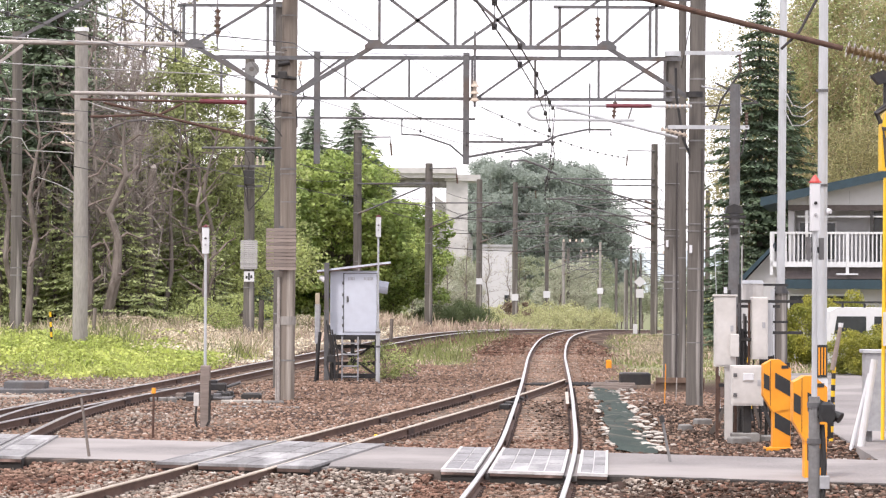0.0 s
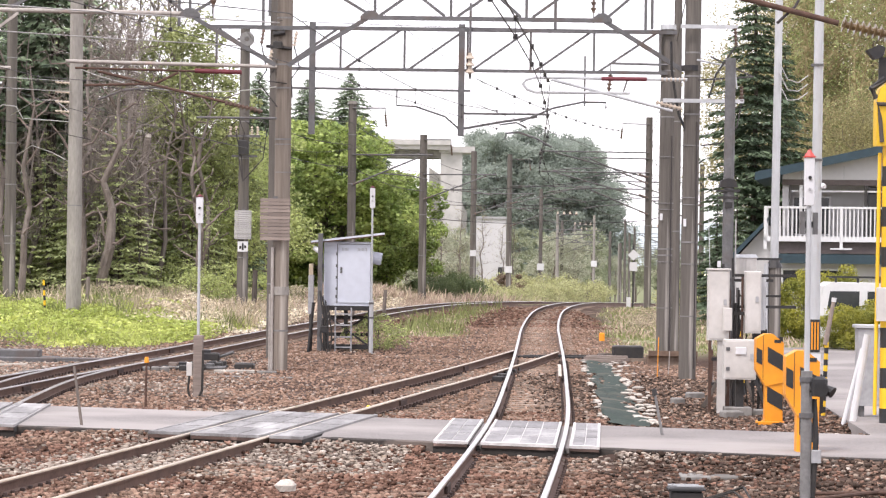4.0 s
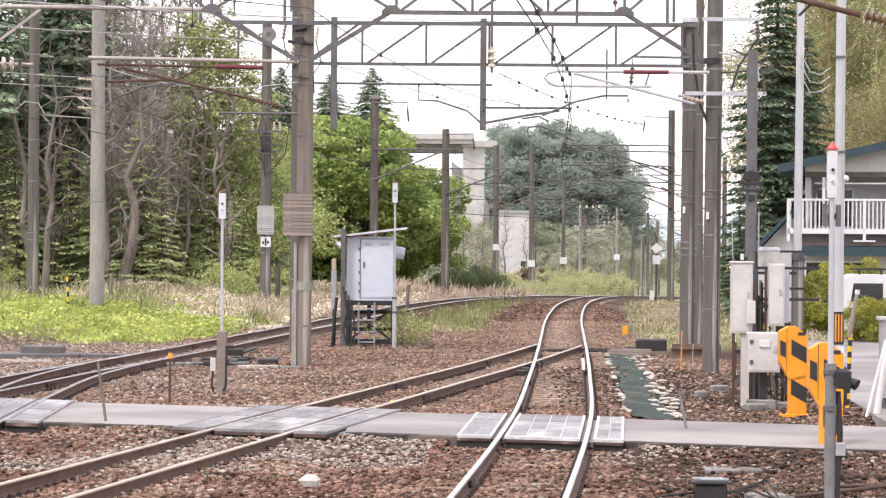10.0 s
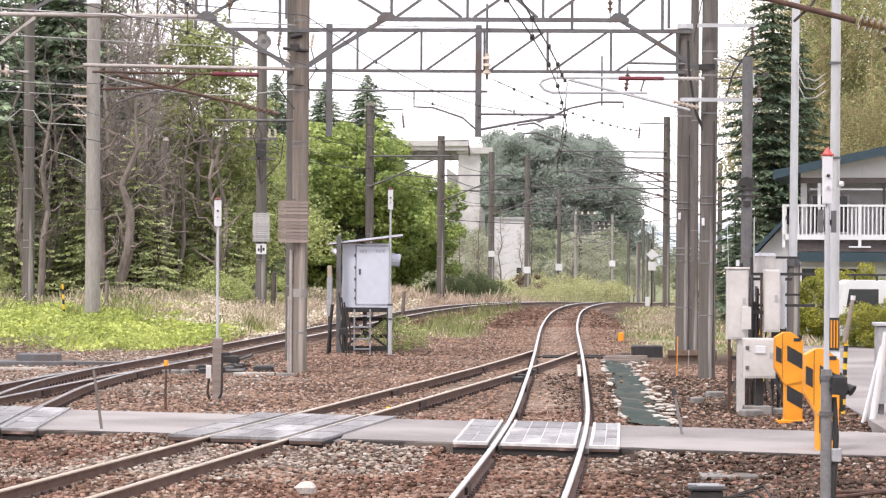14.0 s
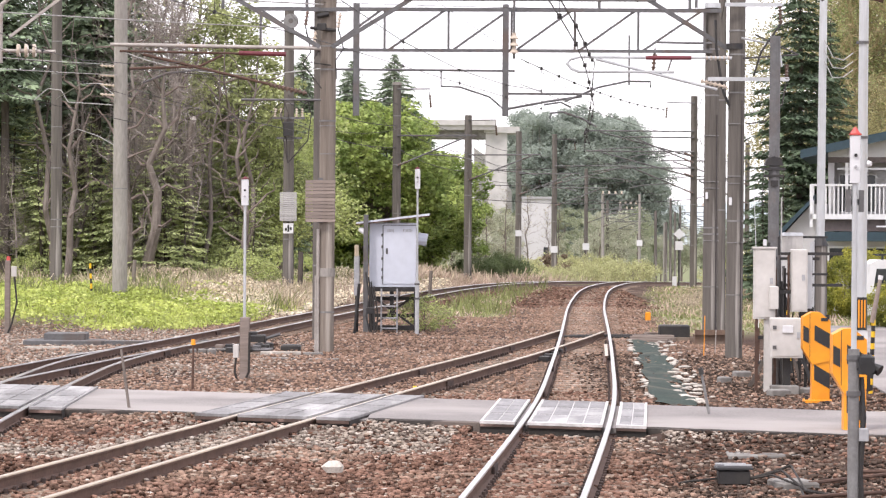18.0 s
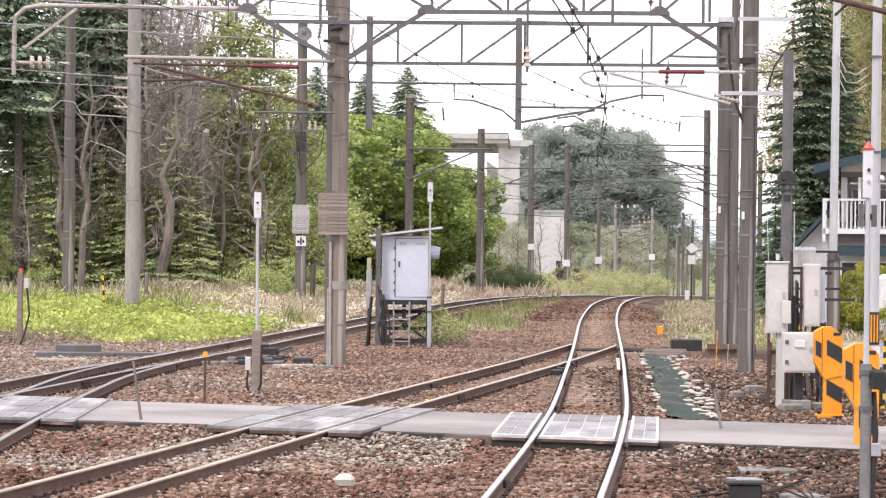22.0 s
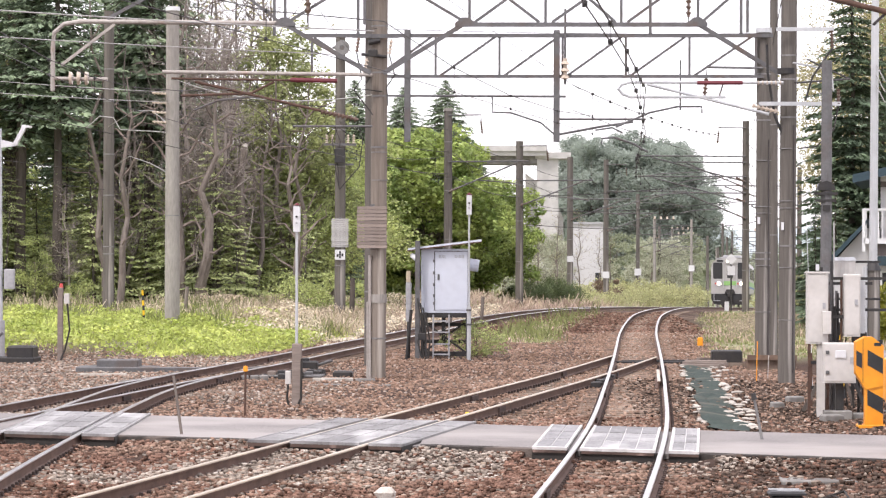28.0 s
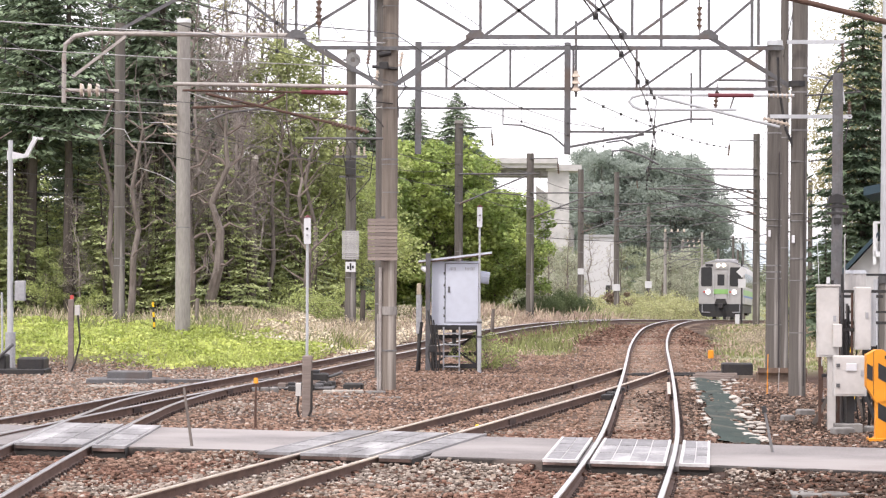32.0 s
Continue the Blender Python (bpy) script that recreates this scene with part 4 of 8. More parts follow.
far_arm(14.4, 300, 3.0, 3.6, 1)
far_arm(14.6, 150, 5.0, 3.0)
for x, y, z, s in ((-3.1, 116, 8.1, 1), (-0.2, 139, 7.7, 1), (10.9, 139, 8.6, -1), (5.6, 192, 8.4, 1), (5.68, 67.4, 6.9, -1)):
    h = thing("feeder_bracket", x, y - 0.2, z, "small steel feeder bracket with a hanging insulator", "bracket", "feeder brackets")
    part("arm", G().tube([(0, 0, 0), (s * 1.35, 0, 0.02), (s * 1.35, 0, -0.25)], 0.03, 5), "steel", h)
    part("insulator", G().discs((s * 1.35, 0, -0.25), (s * 1.4, 0, -0.75), 0.07, 5, 8), "porcelain", h)

# insulator strings hanging under the near portal
for x, y, z0, z1 in ((-4.6, 60.1, 8.35, 7.55), (-5.15, 67, 8.85, 8.2), (3.9, 67.1, 8.85, 8.1)):
    s = thing("insulator_string", x, y, z0, "brown hanging insulator string under the portal", "insulator", "insulator strings")
    part("rod", G().cyl((0, 0, 0), (0, 0, z1 - z0 - 0.25), 0.014, n=6), "steel", s)
    part("insulator", G().discs((0, 0, -0.2), (0, 0, z1 - z0), 0.075, 4), "porcelain", s)

# ---------------------------------------------------------------- wires
def wire(pts, r, mtl, label, group="overhead wires", sag=0.0, n=12):
    if len(pts) == 2:
        a, b = Vector(pts[0]), Vector(pts[1])
        pts = [a.lerp(b, i / n) - Vector((0, 0, sag * 4 * (i / n) * (1 - i / n))) for i in range(n + 1)]
    return solid("overhead_wire", G().tube(pts, r, 5), mtl, label, "wire", group)

def catenary(curve, supports, z_c=5.05, high=0.95, dx=0.0, slim=1.0):
    """Contact wire, sagging messenger wire and droppers with clamps along a track."""
    cat = thing("catenary_line", 0, 0, 0, "dark contact and messenger wires with droppers above a track", "wire", "catenary lines")
    con, mes = [], []
    for k in range(len(supports) - 1):
        y0, y1 = supports[k], supports[k + 1]
        sx = 0.18 if k % 2 else -0.18
        count = max(4, int((y1 - y0) / 5))
        for i in range(count):
            t = i / count
            y = y0 + (y1 - y0) * t
            x = curve(y) + dx + sx * (1 - 2 * t)
            z = track_z(y) + z_c
            top = z + high - 4 * (high - 0.22) * t * (1 - t)
            con.append((x, y, z))
            mes.append((x, y, top))
            if 0 < i:
                d = part("dropper", G().cyl((x, y, z), (x, y, top), 0.006, n=4), "wire", cat)
                for zz in (z, top):
                    part("clamp", G().box(x - 0.028 * slim, y - 0.05, zz - 0.032 * slim, x + 0.028 * slim, y + 0.05, zz + 0.032 * slim, 0.008), "dark", d)
    part("contact_wire", G().tube(con, 0.009 * slim, 5), "wire", cat)
    part("messenger_wire", G().tube(mes, 0.011 * slim, 5), "wire", cat)
catenary(MAIN, [8, 59.5, 100, 139, 190, 240, 300, 360])
catenary(SIDE, [20, 60.4, 100, 116, 139, 167, 192, 250, 300, 360], slim=0.62)
catenary(CROSSOVER, [16, 40, 67.1], 5.1, 0.7, slim=0.7)
wire([(-22, 58, 8.45), (-3.2, 60.4, 7.25)], 0.016, "wire_pale", "pale feeder wire to the thick pole", sag=0.15)
wire([(-3.2, 60.4, 7.3), (5.6, 67.2, 7.72)], 0.007, "wire", "dark feeder wire under the portal", sag=0.05)
wire([(-22, 57, 7.75), (-4.1, 60.4, 6.75)], 0.012, "wire_pale", "pale feeder wire to the thick pole", sag=0.12)
wire([(-22, 70, 7.3), (-10.3, 83, 6.9), ], 0.012, "wire_pale", "pale wire to the white-capped pole", sag=0.15)
wire([(-22, 75, 7.9), (-10.3, 83, 7.2)], 0.012, "wire_pale", "pale wire to the white-capped pole", sag=0.15)
wire([(-24, 92, 8.6), (-14.2, 96, 8.0), (-6.5, 100, 7.6)], 0.014, "wire", "dark wire along the wood's edge")
wire([(-10.3, 83, 6.6), (-6.5, 100, 5.9)], 0.011, "wire", "dark wire between poles", sag=0.1)
wire([(-4.9, 60.3, 8.4), (-3.2, 116, 6.4)], 0.007, "wire", "thin dark wire along the line", sag=0.3)
wire([(-2.3, 60.3, 8.4), (10.9, 139, 6.0)], 0.007, "wire", "thin dark wire across the line", sag=0.4)
dropped = thing("catenary_line", 0, 0, 0, "messenger wire with thin droppers crossing to the far pole", "wire", "catenary lines")
up_w, lo_w = [], []
for k in range(15):
    u = k / 14
    x, y = 1.15 + 8.5 * u, 67.2 + 71.8 * u
    top, bot = 6.5 + 1.75 * u - 0.9 * u * (1 - u), 5.9 + 1.2 * u - 0.4 * u * (1 - u)
    up_w.append((x, y, top))
    lo_w.append((x, y, bot))
    if 0 < k < 14:
        part("dropper", G().cyl((x, y, bot), (x, y, top), 0.007, n=4), "wire", dropped)
        part("clamp", G().box(x - 0.035, y - 0.05, top - 0.035, x + 0.035, y + 0.05, top + 0.035), "dark", dropped)
part("messenger_wire", G().tube(up_w, 0.012, 5), "wire", dropped)
part("lower_wire", G().tube(lo_w, 0.010, 5), "wire", dropped)
wire([(5.5, 60, 8.1), (10.9, 139, 7.9)], 0.012, "wire", "dark feeder wire along the line", sag=0.5)
for a, b, z0, z1 in (((-3.1, 116), (-0.2, 139), 7.5, 7.0), ((-0.2, 139), (2.75, 167), 7.0, 6.9), ((2.75, 167), (5.6, 192), 6.9, 7.3), ((5.6, 192), (10.1, 250), 7.3, 6.2), ((10.9, 139), (14.6, 150), 7.9, 6.2), ((-6.5, 100), (-3.1, 116), 8.0, 7.5), ((10.1, 250), (14.4, 300), 6.2, 4.4)):
    for dz in (0, -0.9, -1.8):
        wire([(a[0], a[1] - 0.3, z0 + dz), (b[0], b[1] - 0.3, z1 + dz)], 0.014, "wire", "dark line wires between distant poles", "line wires", sag=0.25, n=8)
for z, x1, z1 in ((5.7, 11, 6.4), (4.9, 11, 5.2), (4.1, 12, 4.0)):
    wire([(-0.5, 160, z), (x1, 150, z1)], 0.02, "wire", "dark cross-span wire between poles", "line wires", sag=0.3)

# more line poles on the far curve
for x, y, top in ((12.6, 272, 5.6), (16.9, 322, 5.0), (18.9, 345, 4.6), (22.6, 262, 4.4), (26.5, 300, 4.2)):
    concrete_pole(x, y, track_z(y), top, 0.17, 0.15, "hazy concrete line pole on the far curve", (2, 4), mtl="concrete_light")
    side = 1 if x < 20 else -1
    for dz in (0.6, 1.9):
        far_arm(x, y, top - dz, 3.4, side)
    ins = thing("insulator_string", x + side * 0.9, y - 0.2, top - 0.05, "pale insulators on a far line pole", "insulator", "insulator strings")
    part("arm", G().box(-1.0, -0.04, 0.0, 1.0, 0.04, 0.08), "steel", ins)
    for dx in (-0.9, -0.3, 0.3, 0.9):
        part("insulator", G().cyl((dx, 0, 0.08), (dx, 0, 0.34), 0.11, 0.08, 8), "porcelain_w", ins, "pale insulator")
for a, b, z0, z1 in (((12.6, 272), (16.9, 322), 5.3, 4.7), ((22.6, 262), (26.5, 300), 4.2, 4.0), ((10.9, 139), (22.6, 262), 8.3, 4.2)):
    for dz in (0, -0.8, -1.5, -2.3):
        wire([(a[0], a[1] - 0.3, z0 + dz), (b[0], b[1] - 0.3, z1 + dz)], 0.014, "wire", "dark line wires between distant poles", "line wires", sag=0.3, n=8)

# pale jumpers and slack wires at the wood's edge
for pts, r, m in ((((-14.1, 95.6, 6.75), (-12.2, 88, 6.9), (-11.2, 85, 6.75), (-10.4, 83, 6.2)), 0.013, "wire_pale"), (((-13.9, 95.6, 5.4), (-12.6, 90, 5.55), (-11.4, 86, 5.2), (-10.35, 83, 4.75)), 0.013, "wire_pale"), (((-12.9, 83, 6.15), (-12.5, 83, 6.5), (-12.1, 83, 6.45), (-11.9, 83, 6.1), (-11.0, 83, 6.05), (-10.3, 83, 6.0)), 0.016, "wire_pale")):
    wire(pts, r, m, "pale slack jumper wire between poles", "jumper wires")
wire([(-22, 62, 8.2), (-9.9, 83, 5.5)], 0.011, "wire", "dark wire slanting to the white-capped pole", sag=0.1)
wire([(-22, 66, 6.2), (-14.2, 96, 5.2)], 0.011, "wire", "dark wire along the wood's edge", sag=0.15)
wire([(-24, 80, 5.9), (-14.2, 96, 4.6)], 0.010, "wire", "dark wire along the wood's edge", sag=0.1)
wire([(-10.3, 83, 7.6), (-3.2, 60.6, 5.9)], 0.012, "wire_pale", "pale wire between two concrete poles", sag=0.35)
for k in range(4):
    solid("pole_insulator", G().discs((0, 0, 0), (-0.42, 0, 0.03), 0.05, 4, 10), "porcelain_w", "pale side insulator on the white-capped pole", "insulator", "side insulators", at=pose(-10.5, 82.75, 6.3 + 0.28 * k))

# thick anchor rod with ribbed insulators high over the crossing
rod = thing("anchor_rod", 0, 40, 0, "rusty anchor rod ending in ribbed insulators", "rod")
part("rod", G().cyl((0.6, 0, 7.05), (5.8, 0, 5.76), 0.042, n=10), "rust", rod)
part("insulator", G().discs((5.85, 0, 5.75), (6.9, 0, 5.52), 0.115, 12, 12), "porcelain_y", rod, "tan ribbed insulator")
part("tail", G().cyl((6.9, 0, 5.52), (9.5, 0, 4.95), 0.03), "rust", rod)
wire([(4.93, 40, 5.75), (5.2, 40.1, 6.0), (5.6, 40.2, 6.75)], 0.022, "wire", "black cable rising from the anchor rod")
side_arms = thing("feeder_bracket", 5.53, 59.5, 0, "galvanised cross arms with insulators on the thick pole", "bracket", "feeder brackets")
part("upper_arm", G().box(-0.25, -0.24, 7.16, 0.95, -0.18, 7.24), "galv", side_arms)
part("lower_arm", G().box(-0.6, -0.24, 5.60, 1.1, -0.18, 5.68), "galv", side_arms)
part("middle_arm", G().tube([(0.1, -0.2, 6.5), (0.9, -0.2, 6.35), (0.95, -0.2, 5.9)], 0.02, 6), "galv", side_arms)
part("insulator", G().discs((0.9, -0.2, 7.18), (0.92, -0.2, 6.8), 0.06, 5), "porcelain", side_arms)
part("insulator", G().discs((1.05, -0.2, 5.95), (1.05, -0.2, 5.6), 0.06, 5), "porcelain", side_arms)
part("jumper", G().tube([(0.92, -0.2, 6.8), (0.5, -0.3, 6.2), (0.35, -0.3, 5.7)], 0.022, 6), "dark", side_arms)
part("jumper", G().tube([(1.05, -0.2, 5.6), (0.95, -0.25, 5.1), (0.6, -0.25, 4.75), (0.2, -0.22, 4.7)], 0.014, 6), "wire", side_arms)
part("down_cable", G().tube([(-0.42, 0.1, 6.9), (-0.4, 0.1, 6.3), (-0.25, 0.1, 5.4), (-0.05, 0.0, 4.9)], 0.03, 6), "dark", side_arms, "thick black cable")
wire([(6.2, 62, 6.75), (6.9, 60, 6.2), (5.55, 58, 6.0)], 0.02, "wire", "black jumper cable beside the pole")

# ---------------------------------------------------------------- equipment hut
hut = thing("equipment_hut", -1.98, 72.2, -0.25, "white steel railway equipment hut raised on an iron frame", "hut")
part("body", G().box(-0.62, -0.45, 1.22, 0.60, 0.55, 2.85, 0.02), "hutwhite", hut)
part("roof", G().prism([(-0.95, 2.80), (0.90, 3.03), (0.90, 3.09), (-0.95, 2.86)], -0.62, 0.75), "hutwhite", hut, "thin sloping white roof sheet")
part("roof_edge", G().prism([(-0.97, 2.78), (0.92, 3.01), (0.92, 3.04), (-0.97, 2.81)], -0.64, -0.6), "rust", hut, "rusty roof edge")
door = part("door", G().box(-0.26, -0.475, 1.30, 0.56, -0.452, 2.77, 0.006), "hutwhite", hut, "flush white door with louvres")
part("door_frame", G().box(-0.285, -0.466, 1.28, -0.268, -0.452, 2.79).box(0.568, -0.466, 1.28, 0.585, -0.452, 2.79).box(-0.285, -0.466, 2.778, 0.585, -0.452, 2.792), "steel", hut, "dark door gap")
part("handle", G().box(-0.2, -0.50, 2.05, -0.15, -0.475, 2.20, 0.004), "steel", door)
for z in (1.42, 1.62, 1.9, 2.2, 2.5):
    part("hinge", G().box(-0.315, -0.475, z, -0.285, -0.45, z + 0.07), "steel", door)
for i in range(5):
    part("louvre", G().box(-0.16 + i * 0.035, -0.482, 2.61, -0.145 + i * 0.035, -0.474, 2.69), "grey", door)
for i in range(7):
    part("louvre", G().box(0.24 + i * 0.035, -0.482, 2.61, 0.255 + i * 0.035, -0.474, 2.69), "grey", door)
part("floor_beam", G().box(-0.64, -0.47, 1.10, 0.62, 0.57, 1.22), "dark", hut)
for z in (0.42, 0.86):
    part("cross_rail", G().box(-0.6, 0.44, z, 0.6, 0.5, z + 0.09), "dark", hut)
part("stub", G().box(-0.1, -0.3, 0.5, 0.0, -0.2, 1.1), "dark", hut)
for x, y in ((-0.58, -0.4), (0.56, -0.4), (-0.58, 0.5), (0.56, 0.5)):
    part("leg", G().box(x - 0.045, y - 0.045, -0.05, x + 0.045, y + 0.045, 1.13), "dark", hut)
part("brace", G().bar((-0.56, -0.42, 1.0), (0.54, -0.42, 0.2), 0.05, 0.05), "dark", hut)
part("brace", G().bar((0.54, 0.5, 1.0), (-0.56, 0.5, 0.2), 0.05, 0.05), "dark", hut)
part("base_rail", G().box(-0.6, -0.46, 0.12, 0.6, -0.40, 0.24), "dark", hut)
lad = part("step_ladder", G().box(-0.32, -0.78, 0.0, -0.28, -0.74, 1.18).box(0.08, -0.78, 0, 0.12, -0.74, 1.18), "grey", hut, "grey steel step ladder")
for z in (0.16, 0.42, 0.72, 1.0):
    part("step", G().box(-0.3, -0.82, z, 0.1, -0.62, z + 0.03), "grey", lad)
part("vent_hood", G().cyl((0.60, 0.0, 2.45), (0.84, 0.0, 2.41), 0.16, 0.16, 14), "hutwhite", hut, "round white vent hood")
part("lamp", G().cyl((-0.86, -0.5, 2.68), (-0.72, -0.62, 2.60), 0.06, 0.08, 10), "white", hut, "small white floodlight")
hut_post = thing("hut_post", -2.68, 71.5, -0.25, "dark timber post beside the hut", "post")
part("shaft", G().box(-0.06, -0.06, -0.2, 0.06, 0.06, 3.05, 0.01), "steel", hut_post)
part("cable_pipe", G().cyl((-0.28, 0, 0), (-0.16, 0, 1.3), 0.04), "dark", hut_post)
hut_box = thing("cable_box", -2.92, 71.6, -0.25, "grey cable box with a faded yellow top on a stalk", "box")
part("box", G().box(-0.06, -0.1, 1.0, 0.08, 0.1, 2.0, 0.02), "grey", hut_box)
part("top", G().box(-0.05, -0.09, 2.0, 0.06, 0.09, 2.28, 0.01), "reed", hut_box, "faded yellow cover")
part("stalk", G().cyl((0.0, 0, -0.1), (0.02, 0, 1.1), 0.05), "dark", hut_box)

# ---------------------------------------------------------------- signal lamp posts
def lamp_post(x, y, z, h, label, r=0.028, head_h=0.6, head_w=0.13, base=0.0, base_r=0.05):
    p = thing("crossing_signal_post", x, y, z, label, "signal", "signal lamp posts")
    part("shaft", G().cyl((0, 0, base), (0, 0, h - head_h), r, r * 0.9, 10), "galv", p)
    if base:
        part("socket", G().cyl((0, 0, -0.1), (0, 0, base + 0.05), base_r, n=12), "clamp" if y < 40 else "galv", p, "thicker galvanised socket")
        for b in (base - 0.06, base - 0.42):
            part("clamp", G().cyl((0, 0, b), (0, 0, b + 0.05), base_r + 0.015, n=12), "steel", p)
    head = part("lamp_head", G().box(-head_w / 2, -head_w / 2, h - head_h, head_w / 2, head_w / 2, h - 0.1, 0.01), "white", p, "white lamp housing")
    part("lens", G().cyl((0, -head_w / 2 - 0.02, h - head_h * 0.52), (0, -head_w / 2, h - head_h * 0.52), head_w * 0.17, n=12), "dark", head)
    part("lens", G().cyl((0, -head_w / 2 - 0.02, h - head_h * 0.72), (0, -head_w / 2, h - head_h * 0.72), head_w * 0.15, n=12), "grey", head)
    part("cap", G().box(-head_w * 0.58, -head_w * 0.58, h - 0.1, head_w * 0.58, head_w * 0.58, h - 0.085).cyl((0, 0, h - 0.085), (0, 0, h - 0.02 - (0.03 if base_r < 0.05 or y > 60 else 0)), head_w * (0.56 if y < 40 else 0.4), head_w * 0.12, 8), "red" if y < 40 else "maroon", p, "red pointed cap")
    return p
lamp_post(-4.30, 53.5, -0.25, 3.75, "slim galvanised post with a white lamp head and red cap", base=1.0, base_r=0.03)
lamp_post(-1.36, 70.6, -0.25, 4.3, "slim galvanised post with a white lamp head by the hut", base=1.35, base_r=0.055)
near_post = lamp_post(3.83, 28.3, -0.25, 3.82, "tall galvanised crossing lamp post with a red cap", r=0.03, head_h=0.58, head_w=0.098, base=1.53, base_r=0.057)
part("bracket", G().box(-0.085, -0.02, 2.95, -0.04, 0.06, 3.18).box(0.045, -0.02, 2.95, 0.09, 0.06, 3.17).box(-0.085, 0.03, 3.02, 0.09, 0.06, 3.08), "steel", near_post, "rusty mounting bracket")
part("cable", G().tube([(0.08, 0.02, 1.3), (0.1, 0.0, 0.9), (0.07, 0, 0.3), (0.1, 0, -0.1)], 0.03, 6), "dark", near_post)
part("junction_box", G().box(0.05, -0.05, 0.66, 0.15, 0.05, 0.79, 0.01), "grey", near_post)
horn = thing("crossing_horn", 3.97, 28.25, 1.12, "black warning horn clamped to the lamp post", "horn")
part("body", G().box(-0.10, -0.05, -0.04, 0.06, 0.06, 0.16, 0.03), "black", horn)
part("bell", G().cyl((-0.02, -0.12, 0.03), (-0.02, 0.0, 0.04), 0.075, 0.04, 12), "black", horn)
part("bell_side", G().cyl((0.03, 0, 0.05), (0.11, -0.05, 0.0), 0.035, 0.06, 10), "black", horn)
part("clamp", G().cyl((-0.16, 0.03, 0.0), (0, 0.03, 0.03), 0.03).cyl((0, 0, 0.05), (0.0, 0, 0.18), 0.03, 0.01), "dark", horn)

# ---------------------------------------------------------------- crossing equipment
def barrier_machine(x, y, z, label):
    b = thing("barrier_machine", x, y, z, label, "barrier machine", "orange barrier machines")
    part("foot", G().box(-0.22, -0.2, 0, 0.22, 0.2, 0.05, 0.01), "orange", b)
    part("column", G().box(-0.11, -0.13, 0.05, 0.17, 0.13, 0.72, 0.015), "orange", b)
    part("housing", G().prism([(-0.11, 0.60), (0.17, 0.66), (0.17, 1.28), (0.0, 1.42), (-0.12, 1.42), (-0.26, 1.34), (-0.26, 0.85)], -0.15, 0.15), "orange", b, "orange tapered housing")
    for poly in ([(-0.255, 0.98), (-0.165, 0.93), (-0.165, 1.16), (-0.255, 1.21)], [(-0.08, 0.98), (0.165, 0.84), (0.165, 1.08), (-0.08, 1.22)], [(-0.08, 0.36), (0.165, 0.22), (0.165, 0.46), (-0.08, 0.60)]):
        part("stripe", G().prism(poly, -0.156 if poly[0][1] > 0.7 else -0.136, -0.12), "black", b, "black diagonal stripe")
    part("nameplate", G().box(0.02, -0.156, 1.28, 0.13, -0.15, 1.33), "black", b)
    part("seam", G().box(-0.155, -0.154, 0.7, -0.148, -0.149, 1.4), "dark", b)
    part("bolt", G().cyl((-0.19, -0.1, 0.05), (-0.19, -0.1, 0.11), 0.03), "dark", b)
    part("crank", G().cyl((0.17, 0.05, 1.0), (0.27, 0.05, 1.0), 0.075, n=12).box(0.18, 0.02, 0.62, 0.24, 0.08, 0.95), "dark", b, "dark crank")
    return b
barrier_machine(5.44, 44.3, -0.2, "orange barrier machine with black diagonal stripes at the road edge")
barrier_machine(4.82, 35.8, -0.15, "orange barrier machine standing half behind a lamp post")

def cabinet(name, x, y, z, w, d, h, label, mtl="ivory", hinge=True):
    c = thing(name, x, y, z, label, "cabinet", "crossing cabinets")
    part("body", G().box(-w / 2, -d / 2, 0, w / 2, d / 2, h, 0.012), mtl, c)
    part("door", G().box(-w / 2 + 0.025, -d / 2 - 0.012, 0.03, w / 2 - 0.025, -d / 2 - 0.001, h - 0.03, 0.003), mtl, c)
    if hinge:
        for f in (0.22, 0.72):
            part("hinge", G().box(-w / 2 + 0.03, -d / 2 - 0.03, h * f, -w / 2 + 0.09, -d / 2 - 0.012, h * f + 0.06), "steel", c)
    part("latch", G().box(w / 2 - 0.1, -d / 2 - 0.03, h * 0.5, w / 2 - 0.05, -d / 2 - 0.012, h * 0.5 + 0.1), "grey", c)
    return c
tall = cabinet("relay_cabinet", 4.93, 47.6, 1.0, 0.36, 0.22, 1.18, "tall ivory relay cabinet on a post by the crossing", hinge=False)
part("top", G().box(-0.20, -0.13, 1.18, 0.20, 0.13, 1.21, 0.008), "ivory", tall)
part("side_box", G().box(0.07, -0.2, 0.17, 0.22, -0.125, 0.55, 0.01), "ivory", tall)
part("stand", G().box(0.0, -0.06, -1.3, 0.13, 0.06, 0.0), "ivory", tall, "pale steel stand")
part("stand_leg", G().box(-0.16, -0.1, -1.3, -0.11, -0.04, 0.0), "rust", tall)
second = cabinet("relay_cabinet", 5.53, 47.8, 1.12, 0.27, 0.3, 1.05, "narrow ivory relay cabinet with pipes beside it", hinge=False)
for k, m in enumerate(("rust", "dark", "dark", "steel", "rust")):
    part("pipe", G().cyl((-0.17 - 0.055 * k, 0.05 * (k % 2), -1.35), (-0.17 - 0.055 * k, 0.05 * (k % 2), 0.95 - 0.22 * (k % 3)), 0.022), m, second, "thin cable pipe")
for z in (0.3, -0.3):
    part("pipe_clip", G().box(-0.45, -0.05, z, -0.13, -0.02, z + 0.06), "dark", second)
part("side_panel", G().box(0.14, 0.0, 0.05, 0.23, 0.25, 0.95), "galv", second)
part("bracket", G().box(-0.3, 0.05, 0.95, 0.75, 0.1, 1.0).box(-0.3, 0.05, 0.42, 0.75, 0.1, 0.47), "dark", second, "dark steel cross bars")
